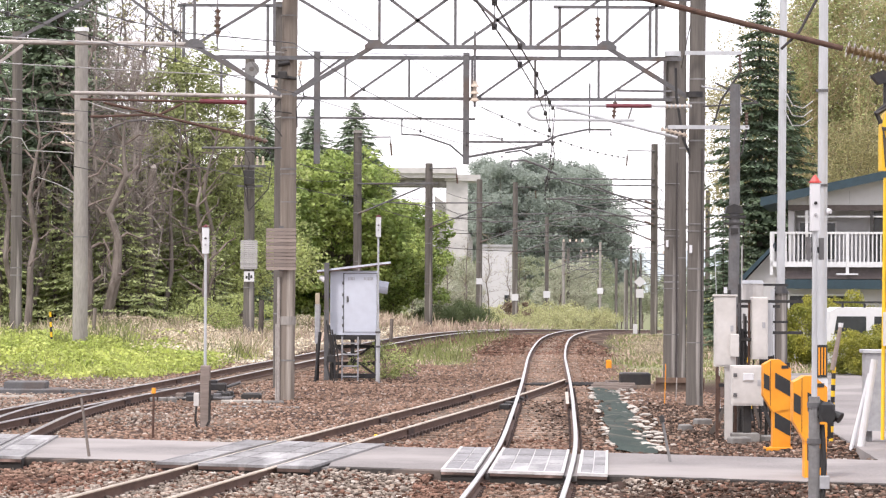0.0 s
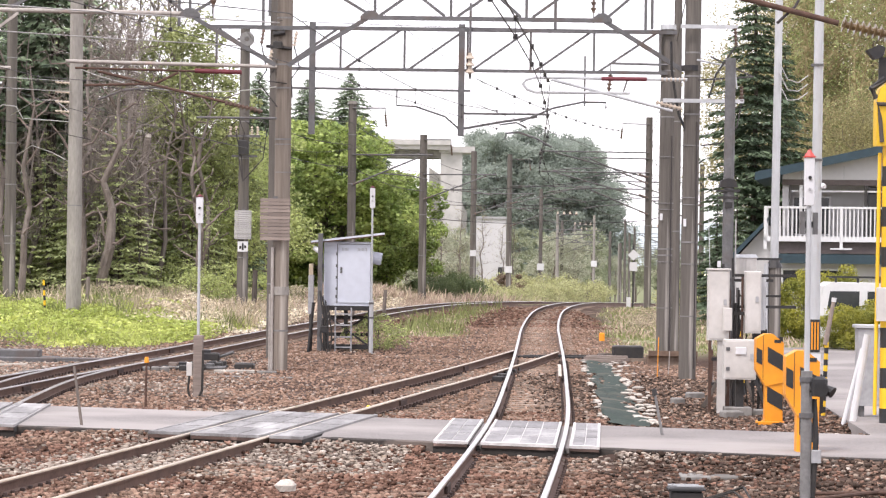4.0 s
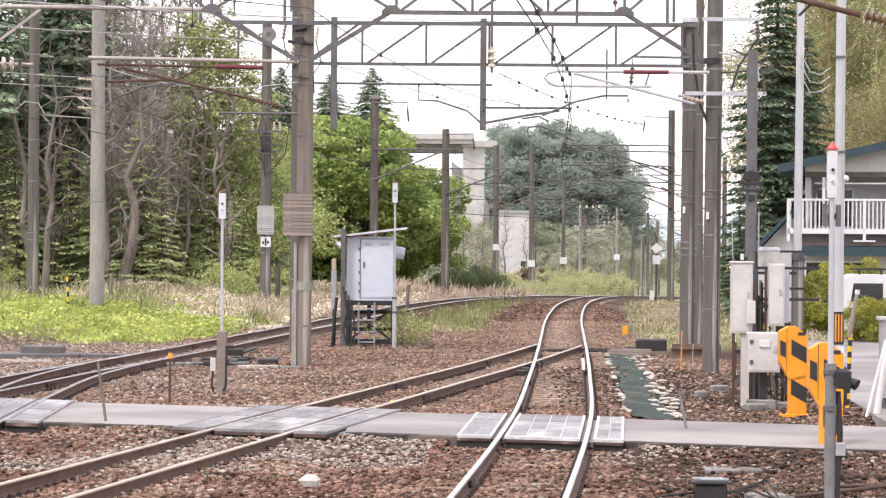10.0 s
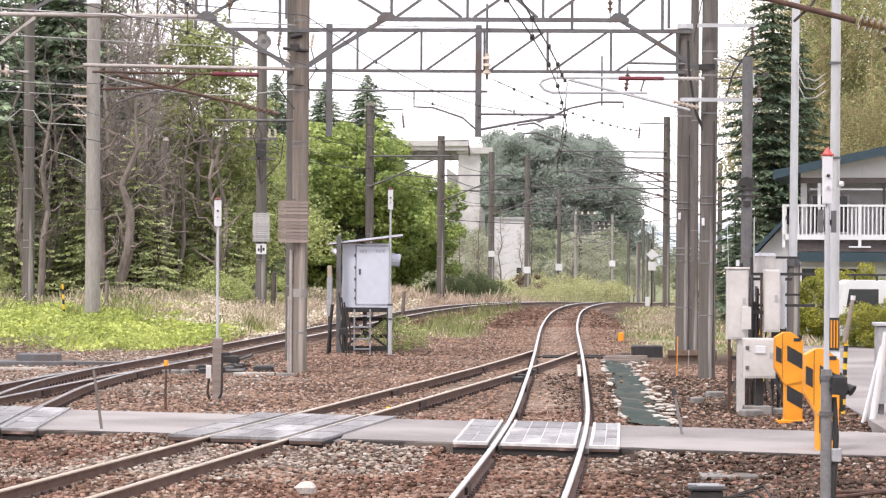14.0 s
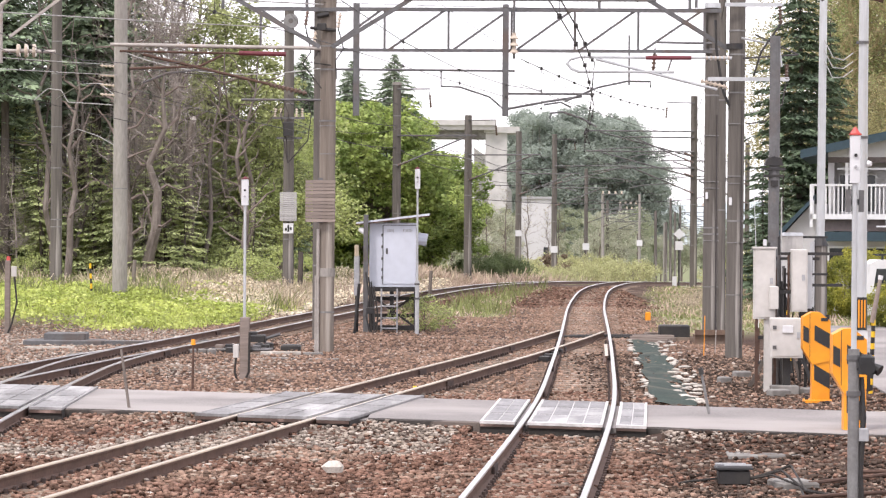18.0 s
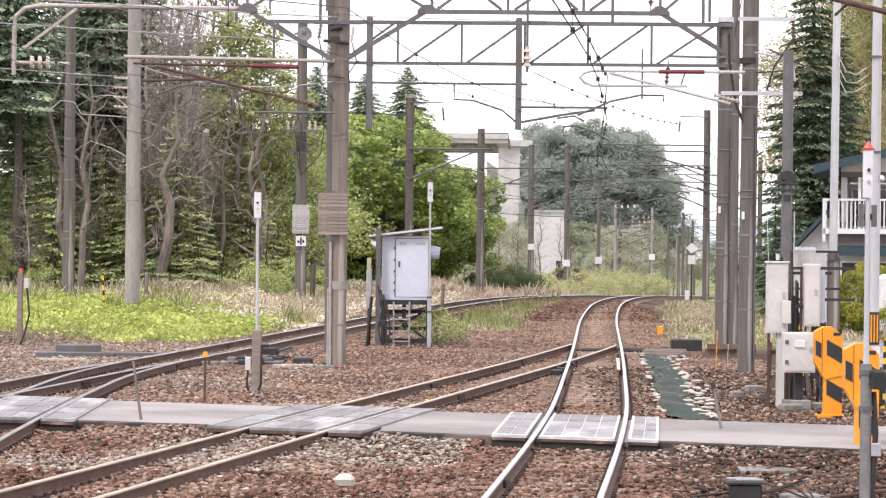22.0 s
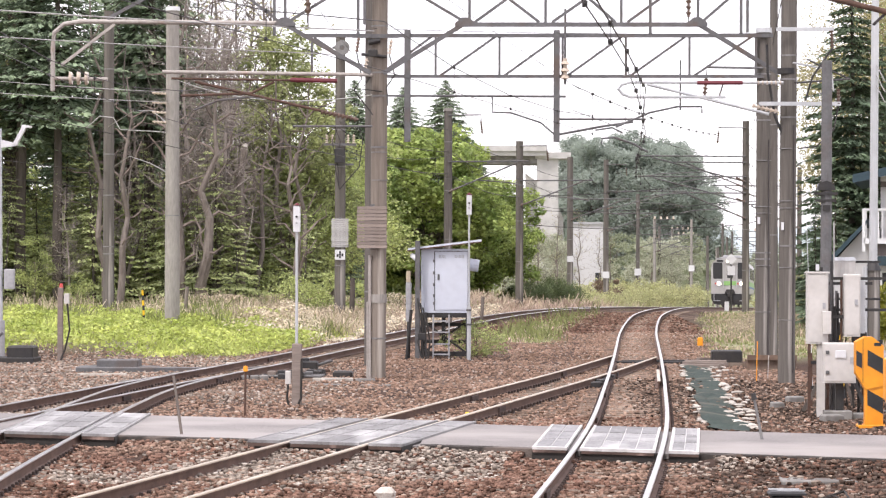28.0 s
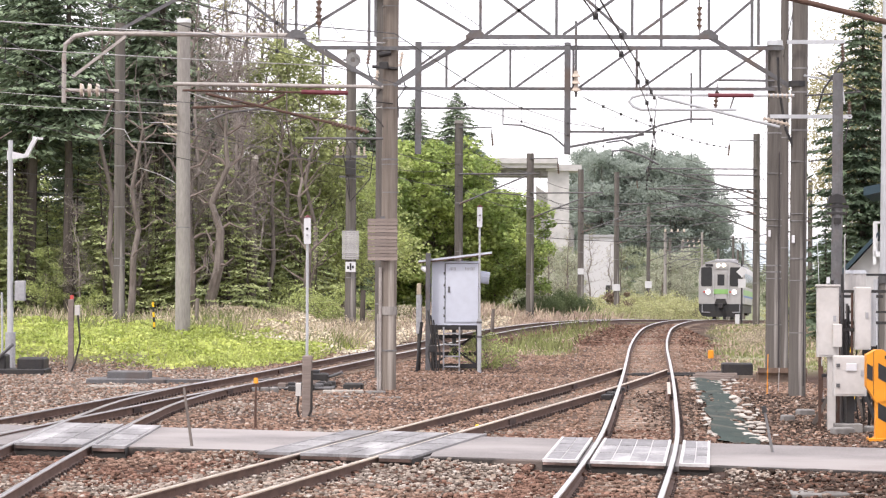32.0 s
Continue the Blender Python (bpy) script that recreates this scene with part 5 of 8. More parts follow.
low = cabinet("control_box", 5.22, 46.9, 0.38, 0.53, 0.3, 0.66, "low white control box with two hinges")
part("lip", G().box(-0.08, -0.19, 0.42, 0.10, -0.162, 0.54, 0.01), "white", low)
part("stand", G().box(-0.05, 0, -0.6, 0.08, 0.1, 0.0), "dark", low)
part("base_block", G().box(-0.25, -0.2, -0.62, 0.2, 0.15, -0.46, 0.01), "slab", low)
drum = thing("transformer_drum", 5.62, 49.6, 2.05, "grey transformer drum on a timber frame", "transformer")
part("drum", G().cyl((0, 0, 0), (0, 0, 0.34), 0.19, n=18), "ivory", drum)
part("lid", G().cyl((0, 0, 0.34), (0, 0, 0.40), 0.21, 0.17, 18), "galv", drum)
part("frame", G().box(-0.45, -0.05, 0.30, 0.62, 0.0, 0.34).box(-0.45, -0.05, -0.35, 0.62, 0, -0.31).box(0.3, 0, -2.2, 0.36, 0.06, 0.0).box(-0.3, 0, -2.2, -0.24, 0.06, 0), "dark", drum)
brown = thing("steel_mast", 5.22, 49.0, -0.25, "dark brown steel mast with a clamp box", "mast")
part("shaft", G().cyl((0, 0, -0.1), (0.02, 0, 6.1), 0.105, 0.09, 12), "steel", brown)
part("clamp_box", G().prism([(-0.16, 3.86), (0.16, 3.86), (0.12, 3.98), (0, 4.02), (-0.12, 3.98)], -0.12, 0.12).box(-0.2, -0.12, 3.78, 0.2, 0.12, 3.82).box(-0.17, -0.1, 3.66, 0.17, 0.1, 3.7).box(-0.06, -0.12, 3.5, 0.07, 0.12, 3.6), "dark", brown)
part("plate", G().box(-0.18, -0.13, 2.47, -0.12, -0.115, 2.58), "white", brown, "small white plate")
part("conduit", G().cyl((0.14, -0.03, 0.5), (0.14, -0.03, 3.3), 0.014), "wire_pale", brown)
mast = thing("galvanised_mast", 5.95, 43.2, -0.2, "tall galvanised mast with a black and orange reflective band", "mast")
part("shaft", G().cyl((0, 0, -0.1), (0.02, 0, 7.2), 0.082, 0.07, 14), "galv", mast)
band = part("reflective_band", G().cyl((0, 0, 1.18), (0, 0, 1.68), 0.093, n=16), "black", mast, "black reflective sleeve")
for i in range(3):
    part("orange_strip", G().box(-0.055 + i * 0.045, -0.104, 1.22, -0.033 + i * 0.045, -0.08, 1.64), "orange", band)
part("plate", G().box(-0.05, -0.1, 0.98, 0.09, -0.085, 1.16), "white", mast, "white plate")
for z in (4.1, 5.55):
    part("clamp", G().cyl((0, 0, z), (0, 0, z + 0.04), 0.095, n=14), "steel", mast)
part("bulb", G().cyl((0.09, -0.05, 3.72), (0.13, -0.08, 3.72), 0.05, 0.035, 10), "white", mast, "small white lamp")
mast2 = thing("galvanised_mast", 8.32, 67.5, -0.1, "tall galvanised mast behind the cabinets", "mast")
part("shaft", G().cyl((0, 0, 2.2), (0.05, 0, 9.8), 0.10, 0.088, 14), "galv", mast2)
part("lower_shaft", G().cyl((0, 0, -0.1), (0, 0, 2.25), 0.17, 0.16, 14), "concrete", mast2, "brown lower post")
part("crown", G().cyl((0, 0, 2.2), (0, 0, 2.38), 0.2, 0.12, 14), "dark", mast2)
part("lower_pipe", G().cyl((-0.2, -0.1, -0.1), (-0.2, -0.1, 2.3), 0.06), "galv", mast2)
for k in range(3):
    part("cable_loop", G().tube([(0.05, -0.12, 7.1 - k * 0.25), (0.25, -0.14, 6.7 - k * 0.25), (0.5, -0.14, 6.62 - k * 0.2), (0.75, 0, 6.8 - k * 0.2)], 0.014, 5), "wire_pale", mast2)
striped = thing("striped_rod", 6.27, 44.4, -0.2, "leaning rod with yellow and black stripes", "post", lean=2)
for i in range(14):
    part("stripe", G().cyl((0, 0, i * 0.093), (0, 0, i * 0.093 + 0.093), 0.035, n=10), "yellow" if i % 2 else "black", striped)
part("upper_rod", G().cyl((-0.02, 0, 1.25), (0.08, 0, 1.95), 0.045, 0.03, 10), "wood", striped, "grey upper rod")
part("knob", G().cyl((0.08, 0, 1.93), (0.085, 0, 2.0), 0.04), "white", striped)
gate_bar = thing("guard_rail", 6.42, 42.4, -0.12, "leaning white guard pipe beside the road", "guard rail", lean=9)
part("pipe", G().cyl((0, 0, 0), (0, 0, 1.42), 0.055), "white", gate_bar)
part("second_pipe", G().cyl((-0.12, 0.1, 0), (-0.02, 0.1, 1.2), 0.035), "white", gate_bar)
part("hose", G().tube([(0.1, 0, 0.06), (0.4, -0.1, 0.05), (0.9, 0.1, 0.2), (1.6, 0.2, 0.4)], 0.05, 8), "rubber", gate_bar, "black hose")
bin_ = thing("control_stand", 6.86, 43.6, -0.3, "grey weathered control stand beside the road", "cabinet")
part("body", G().box(-0.2, -0.15, 0.45, 0.4, 0.15, 1.65, 0.015), "grey", bin_)
part("lid", G().box(-0.24, -0.18, 1.65, 0.44, 0.18, 1.70, 0.008), "galv", bin_)
part("leg", G().box(-0.15, -0.1, 0, -0.08, 0.1, 0.45), "steel", bin_)
part("leg", G().box(0.28, -0.1, 0, 0.35, 0.1, 0.45), "steel", bin_)
cs = thing("crossing_signal", 6.90, 42.0, -0.1, "crossing signal mast in yellow and black bands", "crossing signal")
for i in range(14):
    part("band", G().cyl((0, 0, i * 0.3), (0, 0, i * 0.3 + 0.3), 0.13, n=14), "yellow" if i % 2 else "black", cs)
part("upper_hood", G().prism([(-0.25, 4.2), (0.16, 4.2), (0.16, 5.15), (-0.08, 5.15), (-0.2, 5.05), (-0.25, 4.85)], -0.16, 0.16), "yellow", cs, "rounded yellow speaker hood")
part("hood_trim", G().tube([(-0.17, -0.18, 4.25), (-0.2, -0.18, 4.6), (-0.24, -0.18, 4.82), (0.1, -0.18, 4.80)], 0.035, 6), "bark_dark", cs, "dark brown trim")
part("conduit", G().cyl((-0.2, 0, 0.2), (-0.17, 0, 4.1), 0.03), "yellow", cs)
part("box", G().box(-0.22, -0.2, 1.6, 0.1, -0.13, 2.1, 0.01), "ivory", cs)
part("black_crook", G().tube([(-0.25, -0.1, 4.9), (-0.32, -0.1, 5.05), (-0.12, -0.1, 5.2)], 0.05, 6), "dark", cs)
part("floodlight", G().prism([(-0.40, 5.62), (-0.22, 5.70), (-0.12, 5.66), (-0.16, 5.52), (-0.28, 5.48)], -0.12, 0.1).box(-0.2, -0.04, 5.15, -0.06, 0.04, 5.52), "dark", cs, "small dark floodlight")

# posts and boxes beside the right-hand cess
def small_box(name, x, y, z, w, d, h, mtl, label, cat, stalk=0.0):
    b = thing(name, x, y, z, label, cat)
    part("body", G().box(-w / 2, -d / 2, stalk, w / 2, d / 2, stalk + h, 0.01), mtl, b)
    if stalk:
        part("stalk", G().box(-0.04, -0.04, -0.05, 0.04, 0.04, stalk), "dark", b)
    return b
small_box("trackside_box", 5.95, 64.0, -0.2, 0.22, 0.2, 0.75, "ivory", "ivory trackside box on a dark stalk", "box", 1.1)
mt = thing("point_machine", 5.0, 69.0, -0.22, "dark grey point machine beside the turnout", "point machine")
part("body", G().box(-0.42, -0.3, 0.05, 0.32, 0.3, 0.36, 0.03), "dark", mt, "dark lid")
part("bed", G().box(-0.75, -0.4, -0.02, 0.9, 0.4, 0.07), "sleeper", mt)
part("rod", G().cyl((-0.5, -0.1, 0.1), (-1.9, -0.1, 0.1), 0.03).cyl((-0.5, 0.15, 0.1), (-2.6, 0.15, 0.08), 0.025), "dark", mt, "throw rods to the blades")
part("lock_rod", G().cyl((-2.9, -0.6, 0.08), (-0.6, -0.6, 0.08), 0.03), "dark", mt)
for i in range(6):
    o = solid("timber_offcut", G().box(-0.5, -0.06, 0, 0.5, 0.06, 0.09, 0.01), "wood", "short grey timber lying by the point machine", "timber", "timber offcuts", at=pose(4.2 + 0.09 * i, 67.0 + 0.5 * i, ground_z(4.3, 68) + 0.03 * (i % 3), 0, 2 * (i % 2), -25 + 13 * i))
trough = solid("cable_trough", G().box(5.25, 66.4, -0.3, 6.4, 67.0, 0.0).box(5.25, 66.3, 0.0, 6.4, 66.4, 0.12), "sleeper", "dark boards at the foot of the portal pole", "boards")
for x, y, h, mtl in ((4.98, 60.5, 0.85, "orange"), (5.35, 62, 0.5, "steel_white")):
    solid("marker_stake", G().cyl((0, 0, -0.05), (0.02, 0, h), 0.011, n=6), mtl, "thin marker stake in the ballast", "stake", "marker stakes", at=pose(x, y, -0.22))
solid("hand_signal_stub", G().box(-0.08, -0.05, 0, 0.08, 0.05, 0.24, 0.03), "orange", "small orange marker in the grass", "marker", at=pose(5.0, 80.0, -0.12))
pw = thing("distance_sign", 5.88, 55.3, -0.22, "small white sign on a thin stake", "sign")
part("stake", G().cyl((0, 0, -0.05), (0, 0, 1.2), 0.02), "steel", pw)
part("plate", G().box(-0.08, -0.03, 0.82, 0.1, -0.02, 1.08), "white", pw)
for i, (x, y) in enumerate(((6.0, 53), (6.1, 56), (6.4, 59))):
    st = thing("striped_stake", x, y, -0.2, "leaning yellow and black stake", "stake", "striped stakes", lean=-4)
    for k in range(7):
        part("stripe", G().cyl((0, 0, k * 0.2), (0, 0, k * 0.2 + 0.2), 0.03, n=8), "yellow" if k % 2 else "black", st)
wire([(5.72, 56, -0.2), (5.98, 60, 3.4)], 0.006, "galv", "pale guy wire beside the pole")

fence = thing("cable_fence", 5.9, 50.8, -0.22, "dark timber and steel fence behind the barrier machine", "fence")
for k in range(7):
    part("post", G().box(-0.75 + k * 0.25 - 0.03, -0.03, 0, -0.75 + k * 0.25 + 0.03, 0.03, 0.95 + 0.12 * (k % 3)), "dark" if k % 2 else "rust", fence)
for z in (0.3, 0.75):
    part("rail", G().box(-0.8, -0.05, z, 0.8, -0.03, z + 0.06), "dark", fence)
part("strut", G().bar((-0.7, -0.2, 0.0), (-0.2, -0.1, 0.95), 0.05, 0.05), "bark_dark", fence)
part("strut", G().bar((0.0, -0.25, 0.0), (-0.25, -0.1, 0.8), 0.05, 0.05), "bark_dark", fence)
part("strut", G().bar((-0.35, -0.3, 0.0), (-0.55, -0.1, 1.2), 0.06, 0.06), "dark", fence)
for x, y, w in ((5.05, 46.4, 0.34), (5.0, 52.2, 0.3), (5.6, 46.9, 0.24), (4.5, 50.2, 0.2), (6.0, 47.6, 0.3)):
    solid("concrete_block", G().box(-w / 2, -0.14, -0.05, w / 2, 0.14, 0.1, 0.02), "slab", "worn flat concrete block beside the cabinets", "block", "concrete blocks", at=pose(x, y, -0.22, 0, 0, 12))

# pipes, braces and cables packed behind the cabinets
rack = thing("cable_rack", 5.3, 48.4, -0.22, "crowded dark rack of cable pipes behind the crossing cabinets", "cable rack")
for k, (x, h, m) in enumerate(((-0.2, 2.5, "dark"), (-0.12, 2.3, "rust"), (-0.03, 2.6, "dark"), (0.05, 2.1, "steel"), (0.42, 1.5, "dark"), (0.5, 1.7, "rust"), (0.6, 1.3, "galv"))):
    part("pipe", G().tube([(x, 0, 0), (x + 0.01, -0.02, h * 0.5), (x - 0.01, 0.0, h)], 0.026, 7), m, rack, "thin cable pipe")
for z in (0.55, 1.15, 1.75, 2.2):
    part("clip_bar", G().box(-0.3, -0.05, z, 0.65, -0.03, z + 0.05), "dark", rack)
for a, b in (((-0.35, 0.0), (0.1, 0.75)), ((0.55, 0.0), (0.2, 0.95)), ((0.75, 0.05), (0.45, 0.7)), ((-0.55, 0.05), (-0.2, 0.65))):
    part("brace", G().bar((a[0], -0.25, a[1]), (b[0], -0.05, b[1]), 0.05, 0.06), "bark_dark" if a[0] < 0 else "dark", rack, "dark timber brace")
for k in range(4):
    part("cable", G().tube([(-0.1 + 0.12 * k, -0.06, 1.9 - 0.1 * k), (0.1 + 0.12 * k, -0.14, 1.5), (0.0 + 0.14 * k, -0.12, 0.9), (0.12 + 0.1 * k, -0.16, 0.1)], 0.014, 5), "rubber", rack, "hanging black cable")
part("junction", G().box(0.3, -0.12, 1.05, 0.55, 0.0, 1.4, 0.015), "dark", rack, "dark junction box")

# cables beside the hut
hc = thing("hanging_cable", -2.55, 71.2, -0.25, "black cables drooping from the hut to the ground", "cable")
for k in range(4):
    part("strand", G().tube([(-0.12 + 0.07 * k, 0, 1.6 - 0.12 * k), (-0.02 + 0.05 * k, -0.08, 0.95), (-0.1 + 0.1 * k, -0.12, 0.5), (0.02 + 0.04 * k, -0.2, -0.03)], 0.022, 6), "rubber" if k % 2 else "dark", hc)
part("knot", G().box(-0.1, -0.14, 0.55, 0.1, -0.02, 0.72, 0.02), "dark", hc, "dark cable joint")

# green tarp with stones, concrete pieces
tg = G()
n_t = 18
tv = []
for i in range(n_t + 1):
    y = 42.9 + 23.9 * i / n_t
    for j in range(6):
        x = MAIN(y) + 1.17 - 0.12 * i / n_t + (0.13 * j + 0.03 * math.sin(i * 2.3 + 1.1 * j)) * (1 - 0.15 * i / n_t) + 0.06 * math.sin(i * 1.7)
        tv.append((x, y, max(-0.165 - 0.02 * j, ground_z(x, y) + 0.055) + 0.08 * noise.noise((x * 3, y * 1.4, 0))))
tg.add(tv, [(i * 6 + j, i * 6 + j + 1, (i + 1) * 6 + j + 1, (i + 1) * 6 + j) for i in range(n_t) for j in range(5)])
solid("ground_sheet", tg, "net", "dark green sheet laid beside the track under stones", "sheet")
def pebble_mesh(seed, mtl):
    r = random.Random(seed)
    g = G()
    v = []
    for k in range(3):
        for i in range(6):
            a = i * math.pi / 3 + r.uniform(-0.3, 0.3)
            q = (0.9, 1.0, 0.55)[k] * r.uniform(0.75, 1.1)
            v.append((q * math.cos(a), q * math.sin(a) * 0.8, (-0.1, 0.35, 0.75)[k]))
    f = [tuple(range(12, 18))]
    for k in (0, 6):
        f += [(k + i, k + (i + 1) % 6, k + 6 + (i + 1) % 6, k + 6 + i) for i in range(6)]
    return g.add(v, f).mesh("stone", mtl)
stones = [pebble_mesh(k, "stone_white") for k in range(4)]
rs = random.Random(4)
for i in range(110):
    y = rs.uniform(43.2, 67)
    x = MAIN(y) + 1.06 - 0.12 * (y - 43) / 24 + rs.choice((0.05, 0.1, 0.62, 0.72, 0.8, 0.95)) * rs.uniform(0.85, 1.15)
    s = rs.uniform(0.045, 0.095)
    tagged(new("stone", stones[i % 4]), "pale stone weighing down the green sheet", "stone", "pale stones").matrix_basis = pose(x, y, max(-0.175, ground_z(x, y) + 0.03), 0, 0, rs.uniform(0, 360)) @ Matrix.Diagonal((s * 1.4, s, s * 0.55, 1))
big = new("white_stone", pebble_mesh(9, "stone_white"))
tagged(big, "large smooth white stone lying on the ballast", "stone").matrix_basis = pose(-1.51, 31.1, -0.17, 0, 0, 20) @ Matrix.Diagonal((0.135, 0.13, 0.15, 1))
cov = thing("cable_cover", 3.52, 34.1, -0.22, "concrete trough cover with a pale edge", "slab")
part("slab", G().box(-0.45, -0.5, -0.1, 0.45, 0.7, 0.05, 0.012), "slab", cov)
part("edge", G().box(-0.45, 0.55, 0.05, 0.46, 0.66, 0.10, 0.01), "stone_white", cov)
jb = thing("track_connector", 2.82, 30.3, -0.2, "black track connector box with cables", "box")
part("body", G().box(-0.17, -0.14, 0, 0.17, 0.14, 0.15, 0.02), "dark", jb)
part("lid", G().box(-0.2, -0.16, 0.15, 0.2, 0.16, 0.19, 0.02), "black", jb)
part("top_strip", G().box(-0.19, 0.08, 0.19, 0.14, 0.12, 0.205).box(-0.1, -0.05, 0.19, 0.19, -0.02, 0.203), "galv", jb, "pale metal strips")
for k in range(3):
    part("cable", G().tube([(0.15, -0.1, 0.05), (0.4 + 0.1 * k, -0.15, 0.1 + 0.05 * k), (0.65, -0.5 - 0.3 * k, 0.02), (0.6 + 0.3 * k, -1.4, -0.02)], 0.013, 6), "rubber", jb)
part("cable", G().tube([(-0.15, 0, 0.05), (-0.5, -0.1, 0.02), (-0.9, -0.5, -0.02)], 0.013, 6), "rubber", jb)
for x0, y0, x1, y1, z in ((3.3, 28.3, 5.3, 29.6, -0.16), (3.6, 30, 5.6, 32.3, -0.17), (2.9, 27.2, 5.2, 27.6, -0.15), (4.2, 31.5, 6.2, 32.0, -0.18)):
    solid("cable_pipe", G().cyl((x0, y0, z), (x1, y1, z), 0.022, n=8), "rust", "rusty cable pipe lying on the ballast", "pipe", "cable pipes")
for x, y, w in ((3.45, 30.2, 0.4), (3.3, 27.8, 0.6), (4.9, 29.2, 0.35)):
    solid("concrete_block", G().box(-w / 2, -0.3, -0.05, w / 2, 0.3, 0.06, 0.02), "slab", "worn flat concrete block in the ballast", "block", "concrete blocks", at=pose(x, y, -0.22, 0, 0, 12))

# stakes on the left, point rodding
def rod_stake(x, y, h, lean, mtl, label, top=None):
    s = thing("marker_rod", x, y, -0.24, label, "stake", "marker rods", lean=lean)
    part("rod", G().cyl((0, 0, -0.05), (0, 0, h), 0.022, 0.018, 8), mtl, s)
    if top:
        part("tip", G().cyl((0, 0, h - 0.02), (0, 0, h + 0.07), 0.042, 0.03, 10), top, s, "coloured tip")
rod_stake(-4.72, 39.2, 1.05, -8, "bark", "leaning weathered rod at the road edge")
rod_stake(3.30, 38.6, 0.80, -11, "clamp", "leaning grey rod with a knob at the road edge", "dark")
rod_stake(-4.50, 45.6, 0.85, 0.5, "rust", "rusty rod with an orange tip", "orange")
stub = thing("concrete_post", -3.98, 49.6, -0.25, "dark concrete post with looped cables", "post")
part("shaft", G().box(-0.085, -0.085, -0.1, 0.085, 0.085, 1.16, 0.015), "wood", stub)
part("box", G().box(-0.2, -0.08, 0.45, -0.1, 0.04, 0.68, 0.01), "ivory", stub, "ivory terminal box")
part("cable", G().tube([(-0.15, -0.05, 0.45), (-0.17, -0.06, 0.2), (-0.12, -0.08, 0.02), (0.0, -0.1, 0.03), (0.08, -0.09, 0.2), (0.09, -0.09, 0.9)], 0.022, 6), "rubber", stub, "looped black cable")
gear = thing("switch_gear", -4.95, 60.0, -0.22, "dark oily switch rods and blocks beside the side turnout", "switch gear", "switch gear")
for k in range(5):
    part("rod", G().cyl((-1.5, 0.35 * k, 0.05), (0.1 + 0.14 * k, 0.35 * k + 0.1, 0.07), 0.026, n=6), "dark", gear)
    part("block", G().box(-0.25 + 0.16 * k, 0.4 * k - 0.3, 0, -0.08 + 0.16 * k, 0.4 * k - 0.08, 0.15, 0.015), "steel" if k % 2 else "dark", gear)
part("timber", G().box(-1.6, -0.5, -0.04, 1.2, -0.28, 0.04, 0.012), "sleeper", gear, "long switch timber")
part("timber", G().box(-1.6, 0.9, -0.04, 1.3, 1.12, 0.04, 0.012), "sleeper", gear)
pm = thing("point_machine", -4.1, 60.9, -0.22, "grey point machine with rods at the side turnout", "point machine")
part("body", G().box(0.0, -0.25, 0.02, 0.42, 0.25, 0.17, 0.03), "dark", pm)
part("rod", G().cyl((-2.2, -0.2, 0.04), (-0.2, -0.2, 0.06), 0.03).cyl((-2.0, 0.2, 0.04), (-0.2, 0.2, 0.06), 0.03), "steel", pm)
part("bed", G().box(-1.9, -0.45, -0.03, 0.9, 0.45, 0.02), "sleeper", pm)
part("pale_cover", G().box(-1.5, -0.5, 0.02, -0.95, -0.3, 0.09, 0.01), "slab", pm)
for x, y in ((-3.9, 57.6), (-3.0, 57.4)):
    solid("concrete_slab", G().box(-0.3, -0.2, -0.02, 0.3, 0.2, 0.04, 0.01), "slab", "grey concrete cable cover slab", "slab", "cable slabs", at=pose(x, y, -0.22))
for i in range(5):
    solid("chair_block", G().box(-0.08, -0.12, -0.04, 0.08, 0.12, 0.12, 0.015), "slab", "small grey concrete block beside the turnout", "block", "chair blocks", at=pose(-6.25 + 0.2 * i, 59.2 + 0.05 * (i % 2), -0.2, 0, 0, 4 * i))
for x, y, w, d, a, m in ((-4.0, 59.3, 0.85, 0.2, 2, "stone_white"), (-6.86, 67.3, 0.45, 0.22, 0, "stone_white"), (-7.17, 52.6, 0.2, 1.2, -8, "stone_white"), (-3.3, 59.0, 0.4, 0.15, -5, "slab"), (-8.1, 58.0, 0.18, 1.0, -10, "slab"), (-7.6, 61.5, 0.3, 0.2, 0, "slab")):
    solid("pale_board", G().box(-w / 2, -d / 2, -0.04, w / 2, d / 2, 0.07, 0.012), m, "pale weathered board lying among the rails", "board", "pale boards", at=pose(x, y, -0.2, 0, 0, a))
lock = thing("lock_mechanism", -4.95, 65.0, -0.2, "black greasy lock mechanism beside the side track", "switch gear", "switch gear")
part("case", G().box(-0.28, -0.2, 0.0, 0.22, 0.2, 0.2, 0.03), "dark", lock)
part("cover", G().box(-0.2, -0.15, 0.2, 0.02, 0.15, 0.27, 0.02), "dark", lock)
part("arm", G().cyl((0.2, 0, 0.1), (0.55, -0.1, 0.22), 0.035).cyl((-0.28, 0, 0.08), (-1.3, -0.2, 0.05), 0.03), "steel", lock)
sw = thing("switch_rodding", -5.15, 61.6, -0.2, "brown switch rods and dark blocks between the rails", "switch gear", "switch gear")
